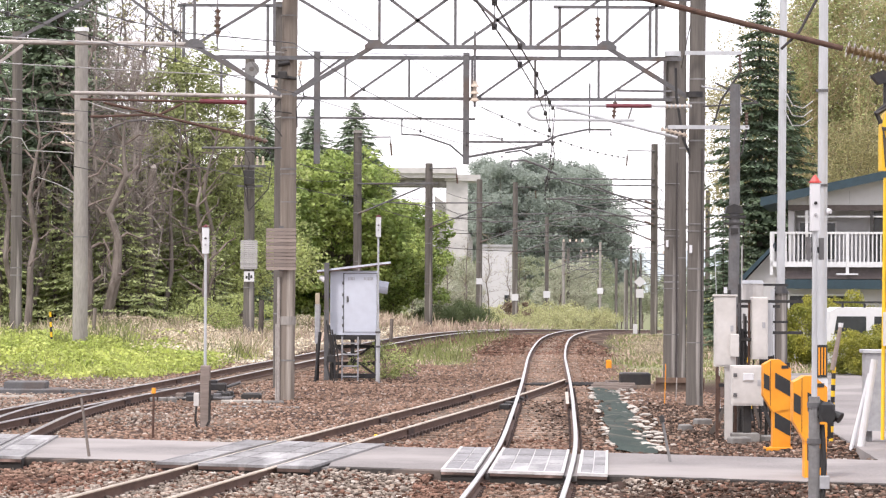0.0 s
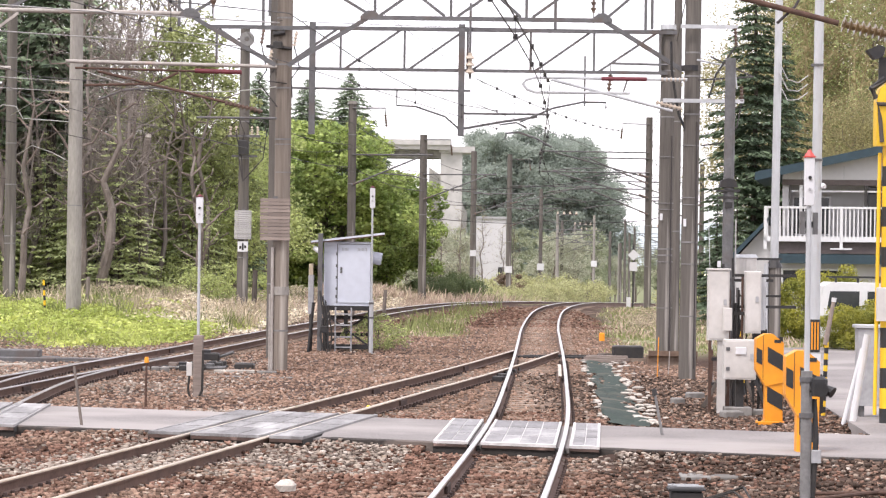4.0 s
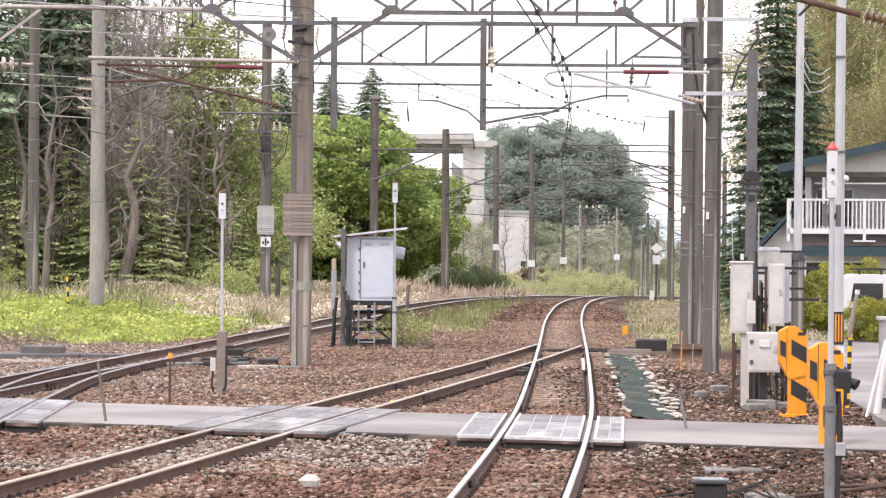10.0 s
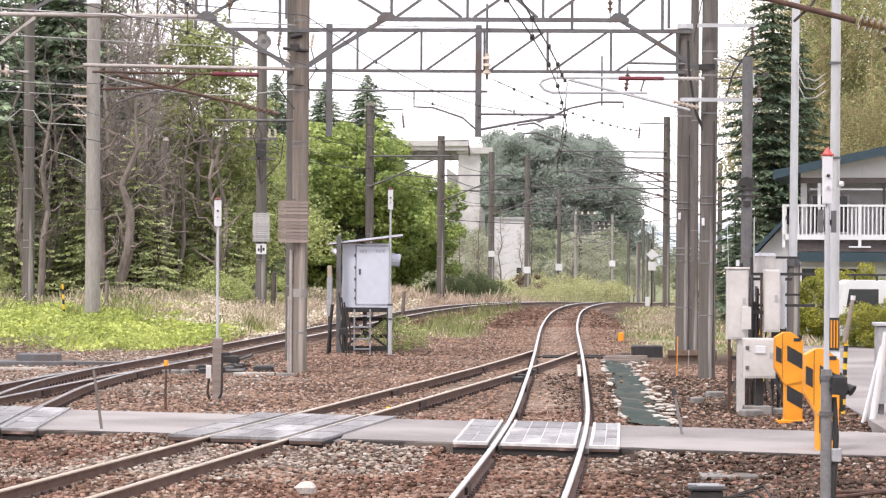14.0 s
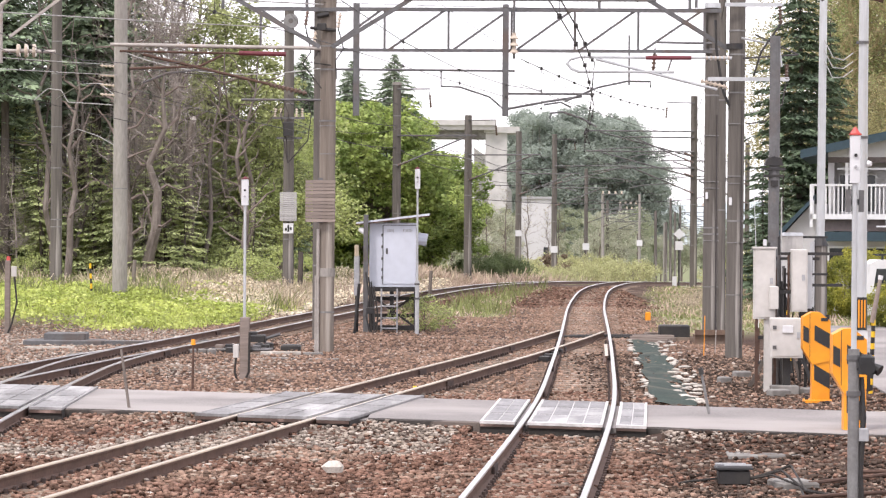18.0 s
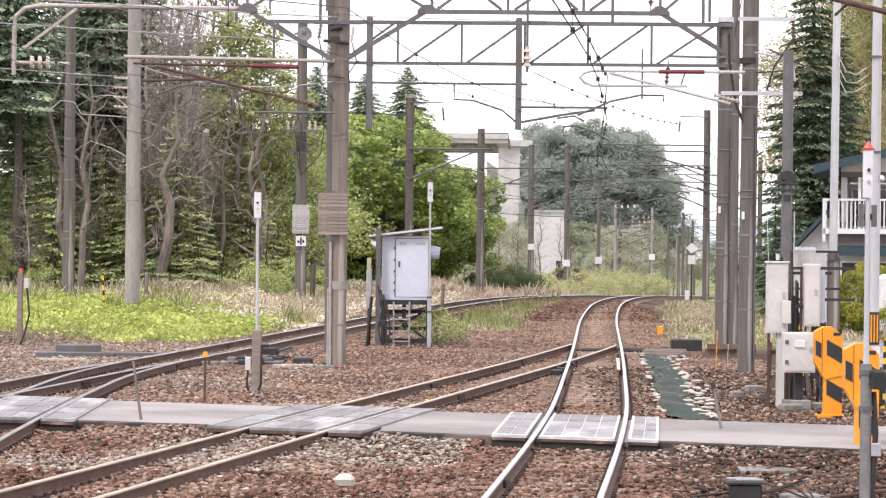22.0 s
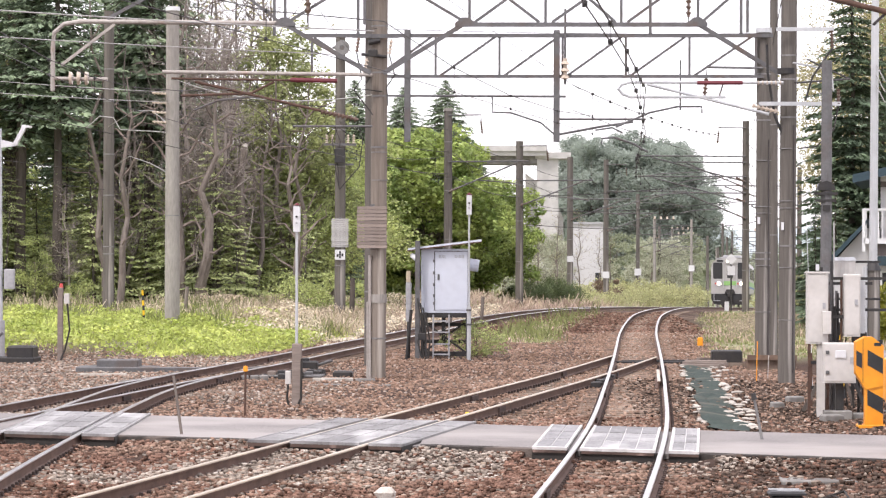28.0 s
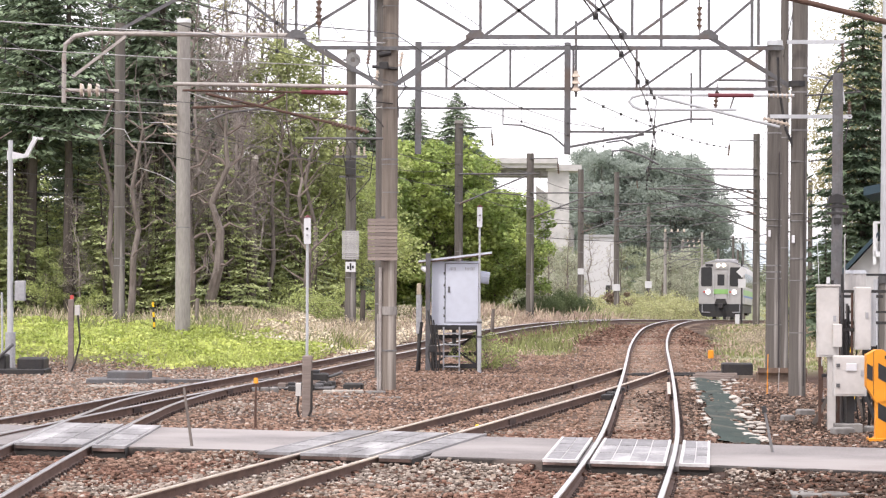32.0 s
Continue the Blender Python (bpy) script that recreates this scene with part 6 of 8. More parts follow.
for k in range(6):
    part("rod", G().cyl((-0.7 + 0.1 * k, -0.5 + 0.35 * k, 0.04), (0.45 + 0.08 * k, -0.45 + 0.35 * k, 0.07), 0.03, n=6), "rust" if k % 2 else "dark", sw)
    part("block", G().box(-0.3 + 0.2 * k - 0.09, -0.6 + 0.2 * k, 0, -0.3 + 0.2 * k + 0.09, -0.4 + 0.2 * k, 0.14, 0.02), "dark" if k % 3 else "wood", sw)
ym = thing("rail_marker", -0.89, 44.8, -0.10, "small yellow clip on a rail", "marker")
part("clip", G().box(-0.03, -0.04, 0.0, 0.03, 0.04, 0.09, 0.01), "yellow", ym)
part("bolt", G().cyl((0.05, 0, 0.05), (0.12, 0, 0.05), 0.03, n=8), "clamp", ym)
slabs = thing("concrete_cover", -9.3, 64.6, -0.24, "stacked dark grey concrete covers beside the branch", "covers")
part("lower", G().box(-0.9, -0.5, 0, 0.9, 0.5, 0.12, 0.02), "steel", slabs)
part("upper", G().box(-0.45, -0.3, 0.12, 0.5, 0.35, 0.28, 0.02), "steel", slabs)
part("long_plate", G().box(0.9, -0.3, 0, 3.5, 0.2, 0.1), "steel", slabs)
part("strip", G().box(-0.6, -2.2, 0.0, 0.5, -2.05, 0.05), "stone_white", slabs)
mach = thing("dark_machinery", -12.9, 69.5, -0.24, "dark greasy point machinery beside the grass", "machinery")
part("bed", G().box(-1.4, -0.5, 0, 0.9, 0.5, 0.14, 0.02), "dark", mach)
part("block", G().box(0.2, -0.4, 0.14, 0.85, 0.4, 0.42, 0.04), "dark", mach)
part("block", G().box(-0.7, -0.3, 0.14, -0.1, 0.3, 0.5, 0.04), "dark", mach)
part("lever", G().cyl((-0.4, -0.3, 0.3), (0.1, -0.4, 0.75), 0.04), "steel", mach)
lampst = thing("yard_lamp", -13.22, 71.0, -0.24, "grey steel lamp post with a small angled floodlight", "lamp post")
part("shaft", G().cyl((0, 0, -0.1), (-0.02, 0, 5.85), 0.085, 0.06, 14), "galv", lampst)
part("sleeve", G().cyl((-0.2, 0, 0.0), (-0.22, 0, 2.0), 0.03), "galv", lampst)
part("foot", G().cyl((0, 0, -0.1), (0, 0, 1.0), 0.13, n=14), "grey", lampst, "grey painted foot")
part("arm", G().prism([(-0.1, 5.35), (0.45, 5.42), (0.45, 5.47), (-0.1, 5.6)], -0.04, 0.04), "white", lampst, "white bracket")
part("head", G().bar((0.38, 0, 5.45), (0.62, 0, 5.9), 0.16, 0.1).bar((0.55, 0, 5.92), (0.80, 0, 5.89), 0.12, 0.06), "white", lampst, "angled white floodlight")
part("box", G().box(0.12, -0.12, 1.8, 0.38, 0.06, 2.3, 0.015), "grey", lampst, "grey switch box")
grp = thing("signal_stub", -11.55, 70.2, -0.24, "brown wooden post with a red lamp and small box", "post")
part("shaft", G().box(-0.065, -0.065, -0.1, 0.065, 0.065, 1.85, 0.01), "wood", grp)
part("lamp", G().cyl((0.02, 0, 1.85), (0.02, 0, 1.95), 0.055, 0.04, 10), "red", grp)
part("box", G().box(0.1, -0.08, 1.45, 0.22, 0.06, 1.7, 0.01), "ivory", grp)
part("cable", G().tube([(0.18, -0.05, 1.45), (0.24, -0.05, 0.8), (0.12, -0.05, 0.3), (0.0, -0.1, -0.02)], 0.025, 6), "rubber", grp)
ys = thing("striped_stake", -11.3, 84, 0.15, "thin yellow and black stake at the grass edge", "stake", "striped stakes", lean=-3)
for k in range(8):
    part("stripe", G().cyl((0, 0, k * 0.15), (0, 0, k * 0.15 + 0.15), 0.035, n=8), "yellow" if k % 2 else "black", ys)
solid("wooden_post", G().cyl((0, 0, -0.1), (0.03, 0, 1.3), 0.1, 0.09, 10), "bark_dark", "short dark wooden post in the grass", "post", "wooden posts", at=pose(-6.2, 102, 0.25))
for x, y, h in ((-2.6, 100, 1.1), (-1.6, 108, 1.0), (3.0, 170, 1.3), (3.4, 172, 1.3), (-10.8, 90, 1.0)):
    solid("wooden_post", G().cyl((0, 0, -0.1), (0.05, 0, h), 0.07, 0.06, 8), "bark", "weathered wooden post in the rough grass", "post", "wooden posts", at=pose(x, y, ground_z(x, y)))
ds = thing("shunt_sign", 11.0, 150, track_z(150) - 0.46, "diamond-shaped white sign with a lower plate on a dark post", "sign")
part("post", G().cyl((0, 0, -0.3), (0, 0, 3.6), 0.045, n=8), "dark", ds)
part("diamond", G().prism([(0, 2.7), (0.3, 3.0), (0, 3.3), (-0.3, 3.0)], -0.07, -0.05), "white", ds, "white diamond plate")
part("plate", G().box(-0.2, -0.07, 2.15, 0.2, -0.05, 2.62), "white", ds, "white lower plate")
part("number_plate", G().box(-0.35, -0.08, 0.25, -0.12, -0.06, 0.75), "white", ds, "small white plate")

# ---------------------------------------------------------------- house and van
house = thing("house", 11.45, 91, 0.0, "two-storey grey house with a teal roof and white balcony", "house", rz=-8.5)
def wall(x0, x1, z0, z1, y0, y1, mtl="siding", name="wall"):
    return part(name, G().box(x0, y0, z0, x1, y1, z1), mtl, house)
wall(0, 10, -0.5, 2.1, 0, 0.2)
wall(0, 0.2, -0.5, 4.76, 0.2, 9)
wall(9.8, 10, -0.5, 4.76, 0.2, 9)
wall(0.2, 9.8, -0.5, 4.76, 8.8, 9)
wall(0.2, 9.8, 2.92, 4.76, 1.5, 1.7, name="loggia_wall")
wall(0.2, 9.8, 4.66, 4.76, 0.2, 1.5, "brownband", "loggia_ceiling")
wall(0.2, 9.8, 2.72, 2.9, 0.16, 1.6, "brownband", "balcony_floor")
part("gable", G().prism([(0.0, 4.80), (10, 4.80), (10, 5.0), (5.0, 6.06), (0, 5.0)], 0.0, 0.16), "siding", house, "grey gable wall")
wall(-0.1, 10.1, 2.42, 2.80, -0.15, 0.14, "brownband", "brown_band")
for k in range(7):
    part("siding_joint", G().box(0.6 + k * 1.35, -0.012, 4.83, 0.62 + k * 1.35, -0.001, 5.05 + 0.2 * min(k, 6 - k)), "grey", house)
rf = part("roof", G().prism([(-0.85, 4.76), (5.0, 6.04), (10.85, 4.76), (10.85, 5.02), (5.0, 6.30), (-0.85, 5.02)], -0.55, 9.5), "teal", house, "teal metal gable roof")
part("verge", G().prism([(-0.87, 4.74), (5.0, 6.02), (5.0, 6.28), (-0.87, 5.0)], -0.62, -0.56), "teal", rf)
part("lower_roof", G().prism([(-0.1, 2.10), (10.2, 2.10), (10.2, 2.40), (-0.1, 2.40)], -0.8, -0.16), "teal", house, "teal canopy band")
part("side_roof", G().prism([(-1.75, 2.0), (-0.45, 3.40), (-0.4, 3.6), (-1.9, 2.05)], -0.3, 6), "teal", house, "teal lean-to roof")
part("side_wall", G().prism([(-1.5, -0.5), (-0.02, -0.5), (-0.02, 3.3), (-0.5, 3.3), (-1.5, 2.2)], 0.1, 5.8), "siding", house, "grey lean-to wall")
part("header", G().box(0.0, 0.02, 4.62, 9.98, 0.14, 4.80), "brownband", house)
part("curtain_rail", G().box(0.3, -0.02, 4.40, 9.6, 0.01, 4.45), "white", house)
for x in (0.6, 4.6, 6.9, 9.0):
    part("balcony_post", G().box(x - 0.05, -0.12, 2.9, x + 0.05, -0.02, 4.62), "white", house)
part("dark_post", G().box(2.62, -0.12, 2.9, 2.7, -0.03, 4.62), "dark", house)
bal = part("balcony_rail", G().box(-0.55, -0.32, 3.86, 10.1, -0.22, 3.93).box(-0.55, -0.34, 2.80, 10.1, -0.18, 2.97), "white", house, "white balcony railing")
bm_bal = G().box(-0.022, -0.018, 2.97, 0.022, 0.018, 3.86).mesh("baluster", "white")
for k in range(80):
    o = new("baluster", bm_bal)
    o.parent = bal
    o.matrix_basis = pose(-0.45 + 0.131 * k, -0.27, 0)
for x in (-0.52, 1.9, 4.4, 6.9, 9.4):
    part("newel", G().box(x - 0.05, -0.34, 2.55, x + 0.05, -0.22, 3.92), "white", bal)
part("bracket", G().box(1.55, -0.4, 2.55, 2.25, -0.3, 2.6), "white", bal)
def window(x0, x1, z0, z1, y):
    w = part("window", G().box(x0, y - 0.05, z0, x1, y - 0.005, z0 + 0.06).box(x0, y - 0.05, z1 - 0.06, x1, y - 0.005, z1).box(x0, y - 0.05, z0 + 0.06, x0 + 0.06, y - 0.005, z1 - 0.06).box(x1 - 0.06, y - 0.05, z0 + 0.06, x1, y - 0.005, z1 - 0.06).box((x0 + x1) / 2 - 0.03, y - 0.045, z0 + 0.06, (x0 + x1) / 2 + 0.03, y - 0.005, z1 - 0.06), "white", house, "white-framed window")
    part("pane", G().box(x0 + 0.06, y - 0.03, z0 + 0.06, x1 - 0.06, y - 0.012, z1 - 0.06), "glass", w, "dark glass")
window(0.3, 1.55, 3.0, 4.3, 1.5)
window(5.2, 7.0, 3.0, 4.3, 1.5)
part("doorway", G().box(2.75, 1.42, 2.92, 4.2, 1.49, 4.6), "glass", house, "dark balcony doorway")
window(-0.0, 2.0, 1.2, 1.93, 0.0)
window(3.4, 6.0, 1.0, 1.93, 0.0)

van = thing("parked_van", 12.55, 77, -0.2, "white van with a black roof rack parked in the yard", "van")
part("body", G().prism([(-1.75, 0.35), (1.65, 0.35), (1.68, 0.95), (1.5, 1.05), (1.1, 1.72), (0.9, 1.84), (-1.5, 1.86), (-1.7, 1.75), (-1.8, 1.0)], 0, 1.5), "white", van)
for a in ([(-1.6, 1.12), (-0.72, 1.12), (-0.72, 1.62), (-1.52, 1.62)], [(-0.5, 1.12), (0.35, 1.12), (0.35, 1.62), (-0.5, 1.62)], [(0.5, 1.12), (1.35, 1.12), (1.05, 1.62), (0.5, 1.62)]):
    part("side_window", G().prism(a, -0.012, 0.02), "glass", van, "dark side window")
for x in (-1.15, 1.1):
    w = part("wheel", G().cyl((x, -0.02, 0.28), (x, 0.16, 0.28), 0.28, n=18), "rubber", van, "black tyre")
    part("rim", G().cyl((x, -0.035, 0.28), (x, -0.019, 0.28), 0.16, n=14), "grey", w)
rk = part("roof_rack", G().box(-1.45, 0.1, 1.98, 0.95, 0.14, 2.02).box(-1.45, 1.3, 1.98, 0.95, 1.34, 2.02), "black", van, "black roof rack")
for x in (-1.35, -0.75, -0.15, 0.45, 0.9):
    part("rack_bar", G().box(x - 0.02, 0.08, 1.96, x + 0.02, 1.36, 2.0).box(x - 0.03, 0.09, 1.82, x + 0.03, 0.13, 1.97), "black", rk)
part("bumper", G().box(-1.82, 0.05, 0.3, -1.7, 1.45, 0.55, 0.02), "grey", van)

# ---------------------------------------------------------------- distant buildings
br = thing("overpass", 0, 320, 0, "pale concrete road overpass behind the trees", "bridge")
part("deck", G().box(-40, -4, 13.2, 2.6, 4, 13.7), "bridge", br)
part("parapet", G().box(-40, -4.3, 13.7, 2.6, -4, 14.3), "bridge", br)
part("pier", G().box(1.5, -3, -4, 3.9, 3, 12.9), "bridge", br)
part("pier_cap", G().box(1.3, -3.4, 12.9, 5.3, 3.4, 13.6), "bridge", br)
# Darker concrete here stands for the shadow below the deck.
part("beam", G().box(-40, -3, 12.3, 1.5, 3, 13.2), "slab", br, "girder strip, darker in colour for the shade under the deck")
part("abutment", G().prism([(0.2, -4), (4.6, -4), (4.6, 6.3), (3.1, 9.5), (0.2, 11.5)], 6, 9), "bridge", br)
wb = thing("white_building", 5.1, 240, -2.3, "plain white building beyond the trees", "building")
part("wall", G().box(-1.0, 0, 0, 1.65, 9, 7.1), "bldg", wb)
part("roof", G().box(-1.1, -0.15, 7.1, 1.75, 9.2, 7.3), "grey", wb)
part("window", G().box(1.0, -0.06, 2.0, 1.5, -0.01, 3.0), "glass", wb)

# ---------------------------------------------------------------- plants
rng = np.random.default_rng(7)
def leaf_quads(centres, size, flat=0.5, long=1.0, droop=None):
    """Small quads with random turns about the given centres."""
    k = len(centres)
    a = rng.normal(size=(k, 3))
    a[:, 2] *= flat
    a /= np.linalg.norm(a, axis=1, keepdims=True)
    b = np.cross(a, rng.normal(size=(k, 3)))
    b /= np.linalg.norm(b, axis=1, keepdims=True)
    s = size * rng.uniform(0.6, 1.35, (k, 1))
    a, b = a * s * long, b * s
    return np.stack([centres - a, centres - b * 0.6, centres + a, centres + b * 0.6], 1)

def limb(g, p, q, r0, r1, bend=0.1, n=5, seg=4):
    """A tapered, slightly crooked limb in one skin; returns its points."""
    p, q = Vector(p), Vector(q)
    L = (q - p).length
    pts = [p]
    for i in range(1, seg + 1):
        c = p.lerp(q, i / seg)
        if i < seg:
            c += Vector(rng.normal(size=3).tolist()) * (bend * L / seg)
        pts.append(c)
    a = (q - p).normalized().orthogonal().normalized()
    b = (q - p).normalized().cross(a)
    v = []
    for i, c in enumerate(pts):
        r = float(r0 + (r1 - r0) * i / seg)
        v += [c + a * (r * math.cos(2 * math.pi * k / n)) + b * (r * math.sin(2 * math.pi * k / n)) for k in range(n)]
    f = [(i * n + k, i * n + (k + 1) % n, (i + 1) * n + (k + 1) % n, (i + 1) * n + k) for i in range(seg) for k in range(n)]
    g.add(v, f + [tuple(range(seg * n, seg * n + n))])
    return pts

def conifer(h, r, count, mtl, trunk_r=0.16, clear=0.08, lean=0.0, shape=0.8):
    """A spruce: tapered trunk, whorls of drooping boughs with hanging needle sprays."""
    g = G()
    limb(g, (0, 0, -0.3), (lean, 0, h), trunk_r, 0.02, 0.02, 8, 6)
    quads = []
    for i in range(count):
        t = clear + (1 - clear) * (round(i / count * h * 2.4) / (h * 2.4)) ** 0.9 + rng.normal() * 0.004
        t = min(t, 0.995)
        z = h * t
        reach = r * (1 - t) ** shape * rng.uniform(0.6, 1.15) + 0.12
        a = rng.uniform(0, 2 * math.pi)
        d = np.array([math.cos(a), math.sin(a), 0])
        k = max(10, int(30 * reach))
        u = np.sort(rng.uniform(0.12, 1, k))[:, None]
        drop = -0.35 * reach * u**1.4 + 0.16 * reach * u**3
        c = np.array([lean * t, 0, z]) + d * reach * u + np.array([0, 0, 1]) * drop
        side = np.array([-d[1], d[0], 0])
        w = (0.34 * reach * (1 - u * 0.7) + 0.08) * rng.uniform(-1, 1, (k, 1))
        c = c + side * w + rng.normal(size=(k, 3)) * 0.03
        s = (0.085 + 0.045 * reach) * rng.uniform(0.6, 1.2, (k, 1))
        ax = d * 0.8 + side * np.sign(w) * 0.6 + np.array([0, 0, -0.35])
        ax = ax + rng.normal(size=(k, 3)) * 0.2
        ax = ax / np.linalg.norm(ax, axis=1, keepdims=True) * s
        bx = np.cross(ax, np.array([0.2, 0.1, 1.0]) + rng.normal(size=(k, 3)) * 0.3)
        bx = bx / np.linalg.norm(bx, axis=1, keepdims=True) * s * 0.36
        quads.append(np.stack([c - ax * 0.6, c - bx, c + ax, c + bx], 1))
        if i % 3 == 0:
            g.cyl((lean * t, 0, z), c[-1].tolist(), 0.03, 0.008, 4)
    return g.mesh("trunk", "bark_dark"), quads_of("crown", np.concatenate(quads), mtl)

def broadleaf(h, r, leaves, mtl, size, trunk_r=0.16, base=0.18, clumps=60, flat=0.9, sparse=1.0, bark="bark"):
    """A tree with forked limbs and a crown of leaf clumps with gaps."""
    g = G()
    top = limb(g, (0, 0, -0.3), (0, 0, h * 0.62), trunk_r, trunk_r * 0.45, 0.08, 8, 5)
    quads = []
    for i in range(clumps):
        a, u = rng.uniform(0, 2 * math.pi), rng.uniform(-1, 1)
        q = rng.uniform(0.45, 1.0) ** 0.6
        mid = h * (base + 1) / 2
        half = h * (1 - base) / 2
        c = np.array([r * q * math.sqrt(1 - u * u) * math.cos(a), r * q * math.sqrt(1 - u * u) * math.sin(a), mid + half * q * u * flat])
        c[:2] *= 1.0 + 0.2 * rng.normal()
        rad = r * rng.uniform(0.16, 0.34) * sparse
        k = int(leaves / clumps * rng.uniform(0.6, 1.4))
        n = rng.normal(size=(k, 3))
        n /= np.linalg.norm(n, axis=1, keepdims=True)
        cc = c + n * rad * rng.uniform(0.25, 1, (k, 1)) ** 0.5 * np.array([1.15, 1.15, 0.75])
        quads.append(leaf_quads(cc, size))
        if i % 3 == 0:
            s = top[1 + (i // 3) % 5]
            limb(g, s, c.tolist(), trunk_r * 0.22, 0.01, 0.3, 4, 4)
    return g.mesh("trunk", bark), quads_of("crown", np.concatenate(quads), mtl)

def bare_tree(h, spread, mtl, leaves, trunk_r=0.15, size=0.09, bark="bark", limbs=34, twigs=7, wild=0.2, thin=1.0):
    """A tall, thin, barely leafed tree: forked trunk, many upswept twigs, few leaves."""
    g, tips = G(), []
    trunk = limb(g, (0, 0, -0.3), (rng.uniform(-0.6, 0.6), rng.uniform(-0.3, 0.3), h), trunk_r, 0.025, 0.10, 7, 8)
    for i in range(limbs):
        k = int(rng.integers(2, 8))
        p = trunk[k].lerp(trunk[min(k + 1, 8)], rng.uniform(0, 1))
        a = rng.uniform(0, 2 * math.pi)
        L = float(spread * rng.uniform(0.45, 1.1) * (1.15 - k / 11))
        q = p + Vector((math.cos(a) * L, math.sin(a) * L, L * float(rng.uniform(0.4 - wild, 1.3 - 0.4 * wild))))
        br_pts = limb(g, p, q, thin * 0.045 * (1.2 - k / 10), 0.012 * thin, wild, 4, 4)
        for j in range(twigs):
            s = br_pts[rng.integers(1, 5)]
            e = s + Vector(rng.normal(size=3).tolist()) * (L * 0.28) + Vector((0, 0, L * 0.22))
            limb(g, s, e, 0.016 * thin, 0.006 * thin, 0.25 + 0.5 * wild, 3, 2)
            tips += [s.lerp(e, 0.5), e]
    tips = np.array([tuple(t) for t in tips])
    c = tips[rng.integers(0, len(tips), leaves)] + rng.normal(size=(leaves, 3)) * 0.28
    return g.mesh("trunk", bark), quads_of("crown", leaf_quads(c, size), mtl)

def plant(kind, meshes, x, y, label, category="tree", group="", turn=0.0, scale=1.0, sz=None):
    trunk, crown = meshes
    t = thing(kind, 0, 0, 0, label, category, group)
    t.matrix_basis = pose(x, y, ground_z(x, y) - 0.05, 0, 0, turn) @ Matrix.Diagonal((scale, scale, sz or scale, 1))
    part("trunk", trunk, "bark", t)
    part("crown", crown, "leaf", t)
    return t

dark_fir = [conifer(19, 4.2, 280, "needles", 0.24, 0.33), conifer(17, 3.8, 240, "needles", 0.2, 0.4)]
lit_fir = conifer(13.4, 2.7, 360, "needles_lit", 0.16, 0.05)
house_fir = conifer(13.2, 3.0, 560, "needles_lit", 0.17, 0.04, shape=0.62)
crown_fir = conifer(13.5, 5.4, 480, "needles", 0.18, 0.45)
low_fir = conifer(8, 1.9, 260, "needles", 0.12, 0.03)
maple = broadleaf(9.2, 4.0, 46000, "leaf", 0.115, 0.22, 0.02, 250, sparse=0.62)
larch = [conifer(11, 3.1, 120, "larch", 0.13, 0.10, 0.5), conifer(9, 2.6, 90, "larch", 0.11, 0.06, -0.4)]
tangle = [bare_tree(9.5, 2.4, "larch", 60, 0.13, 0.06, bark="twig_pale", limbs=48, twigs=16, wild=0.6, thin=0.62), bare_tree(8.5, 2.0, "larch", 40, 0.10, 0.06, bark="twig_pale", limbs=42, twigs=16, wild=0.7, thin=0.62)]
slim = [bare_tree(15, 2.6, "leaf_dull", 650), bare_tree(14, 2.3, "leaf_spring", 1200), bare_tree(16, 2.4, "leaf_dull", 250)]
olive = broadleaf(15, 3.4, 34000, "leaf_dull", 0.06, 0.14, 0.08, 160, sparse=1.25, bark="twig")
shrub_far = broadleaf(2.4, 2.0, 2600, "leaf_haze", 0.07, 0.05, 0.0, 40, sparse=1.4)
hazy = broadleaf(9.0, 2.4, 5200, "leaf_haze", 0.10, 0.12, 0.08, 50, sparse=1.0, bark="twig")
hazy_green = broadleaf(9.0, 2.2, 5600, "leaf_haze_grey", 0.11, 0.12, 0.1, 50, sparse=1.0, bark="bark")
willow = bare_tree(14, 2.3, "leaf_olive", 6000, 0.12, 0.06, bark="twig_yellow", limbs=70, twigs=14, wild=0.12)
wood_green = broadleaf(11, 1.9, 9500, "leaf_olive", 0.075, 0.13, 0.12, 80, sparse=1.0, bark="bark")
round_bush = broadleaf(2.3, 2.4, 16000, "bush_dark", 0.05, 0.05, 0.0, 90, sparse=0.9)
vine_bush = broadleaf(2.6, 1.3, 4000, "vine_brown", 0.07, 0.05, 0.0, 50, bark="twig")
brush = broadleaf(1.5, 1.7, 3200, "brush", 0.06, 0.03, 0.0, 50, sparse=1.0, bark="twig")
spring = broadleaf(9.5, 2.6, 5200, "leaf_fresh", 0.10, 0.12, 0.1, 60, sparse=1.2)
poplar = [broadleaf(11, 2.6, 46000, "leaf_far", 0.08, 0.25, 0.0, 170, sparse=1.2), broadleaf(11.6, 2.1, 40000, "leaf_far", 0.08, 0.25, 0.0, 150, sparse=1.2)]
bush = broadleaf(2.2, 1.6, 30000, "leaf_gold", 0.04, 0.06, 0.0, 46, sparse=1.05)
shrub = broadleaf(2.4, 1.8, 3200, "leaf_fresh", 0.07, 0.05, 0.0, 40)
thicket = broadleaf(3.4, 2.2, 2600, "leaf_fresh", 0.08, 0.05, 0.0, 40, sparse=1.2)

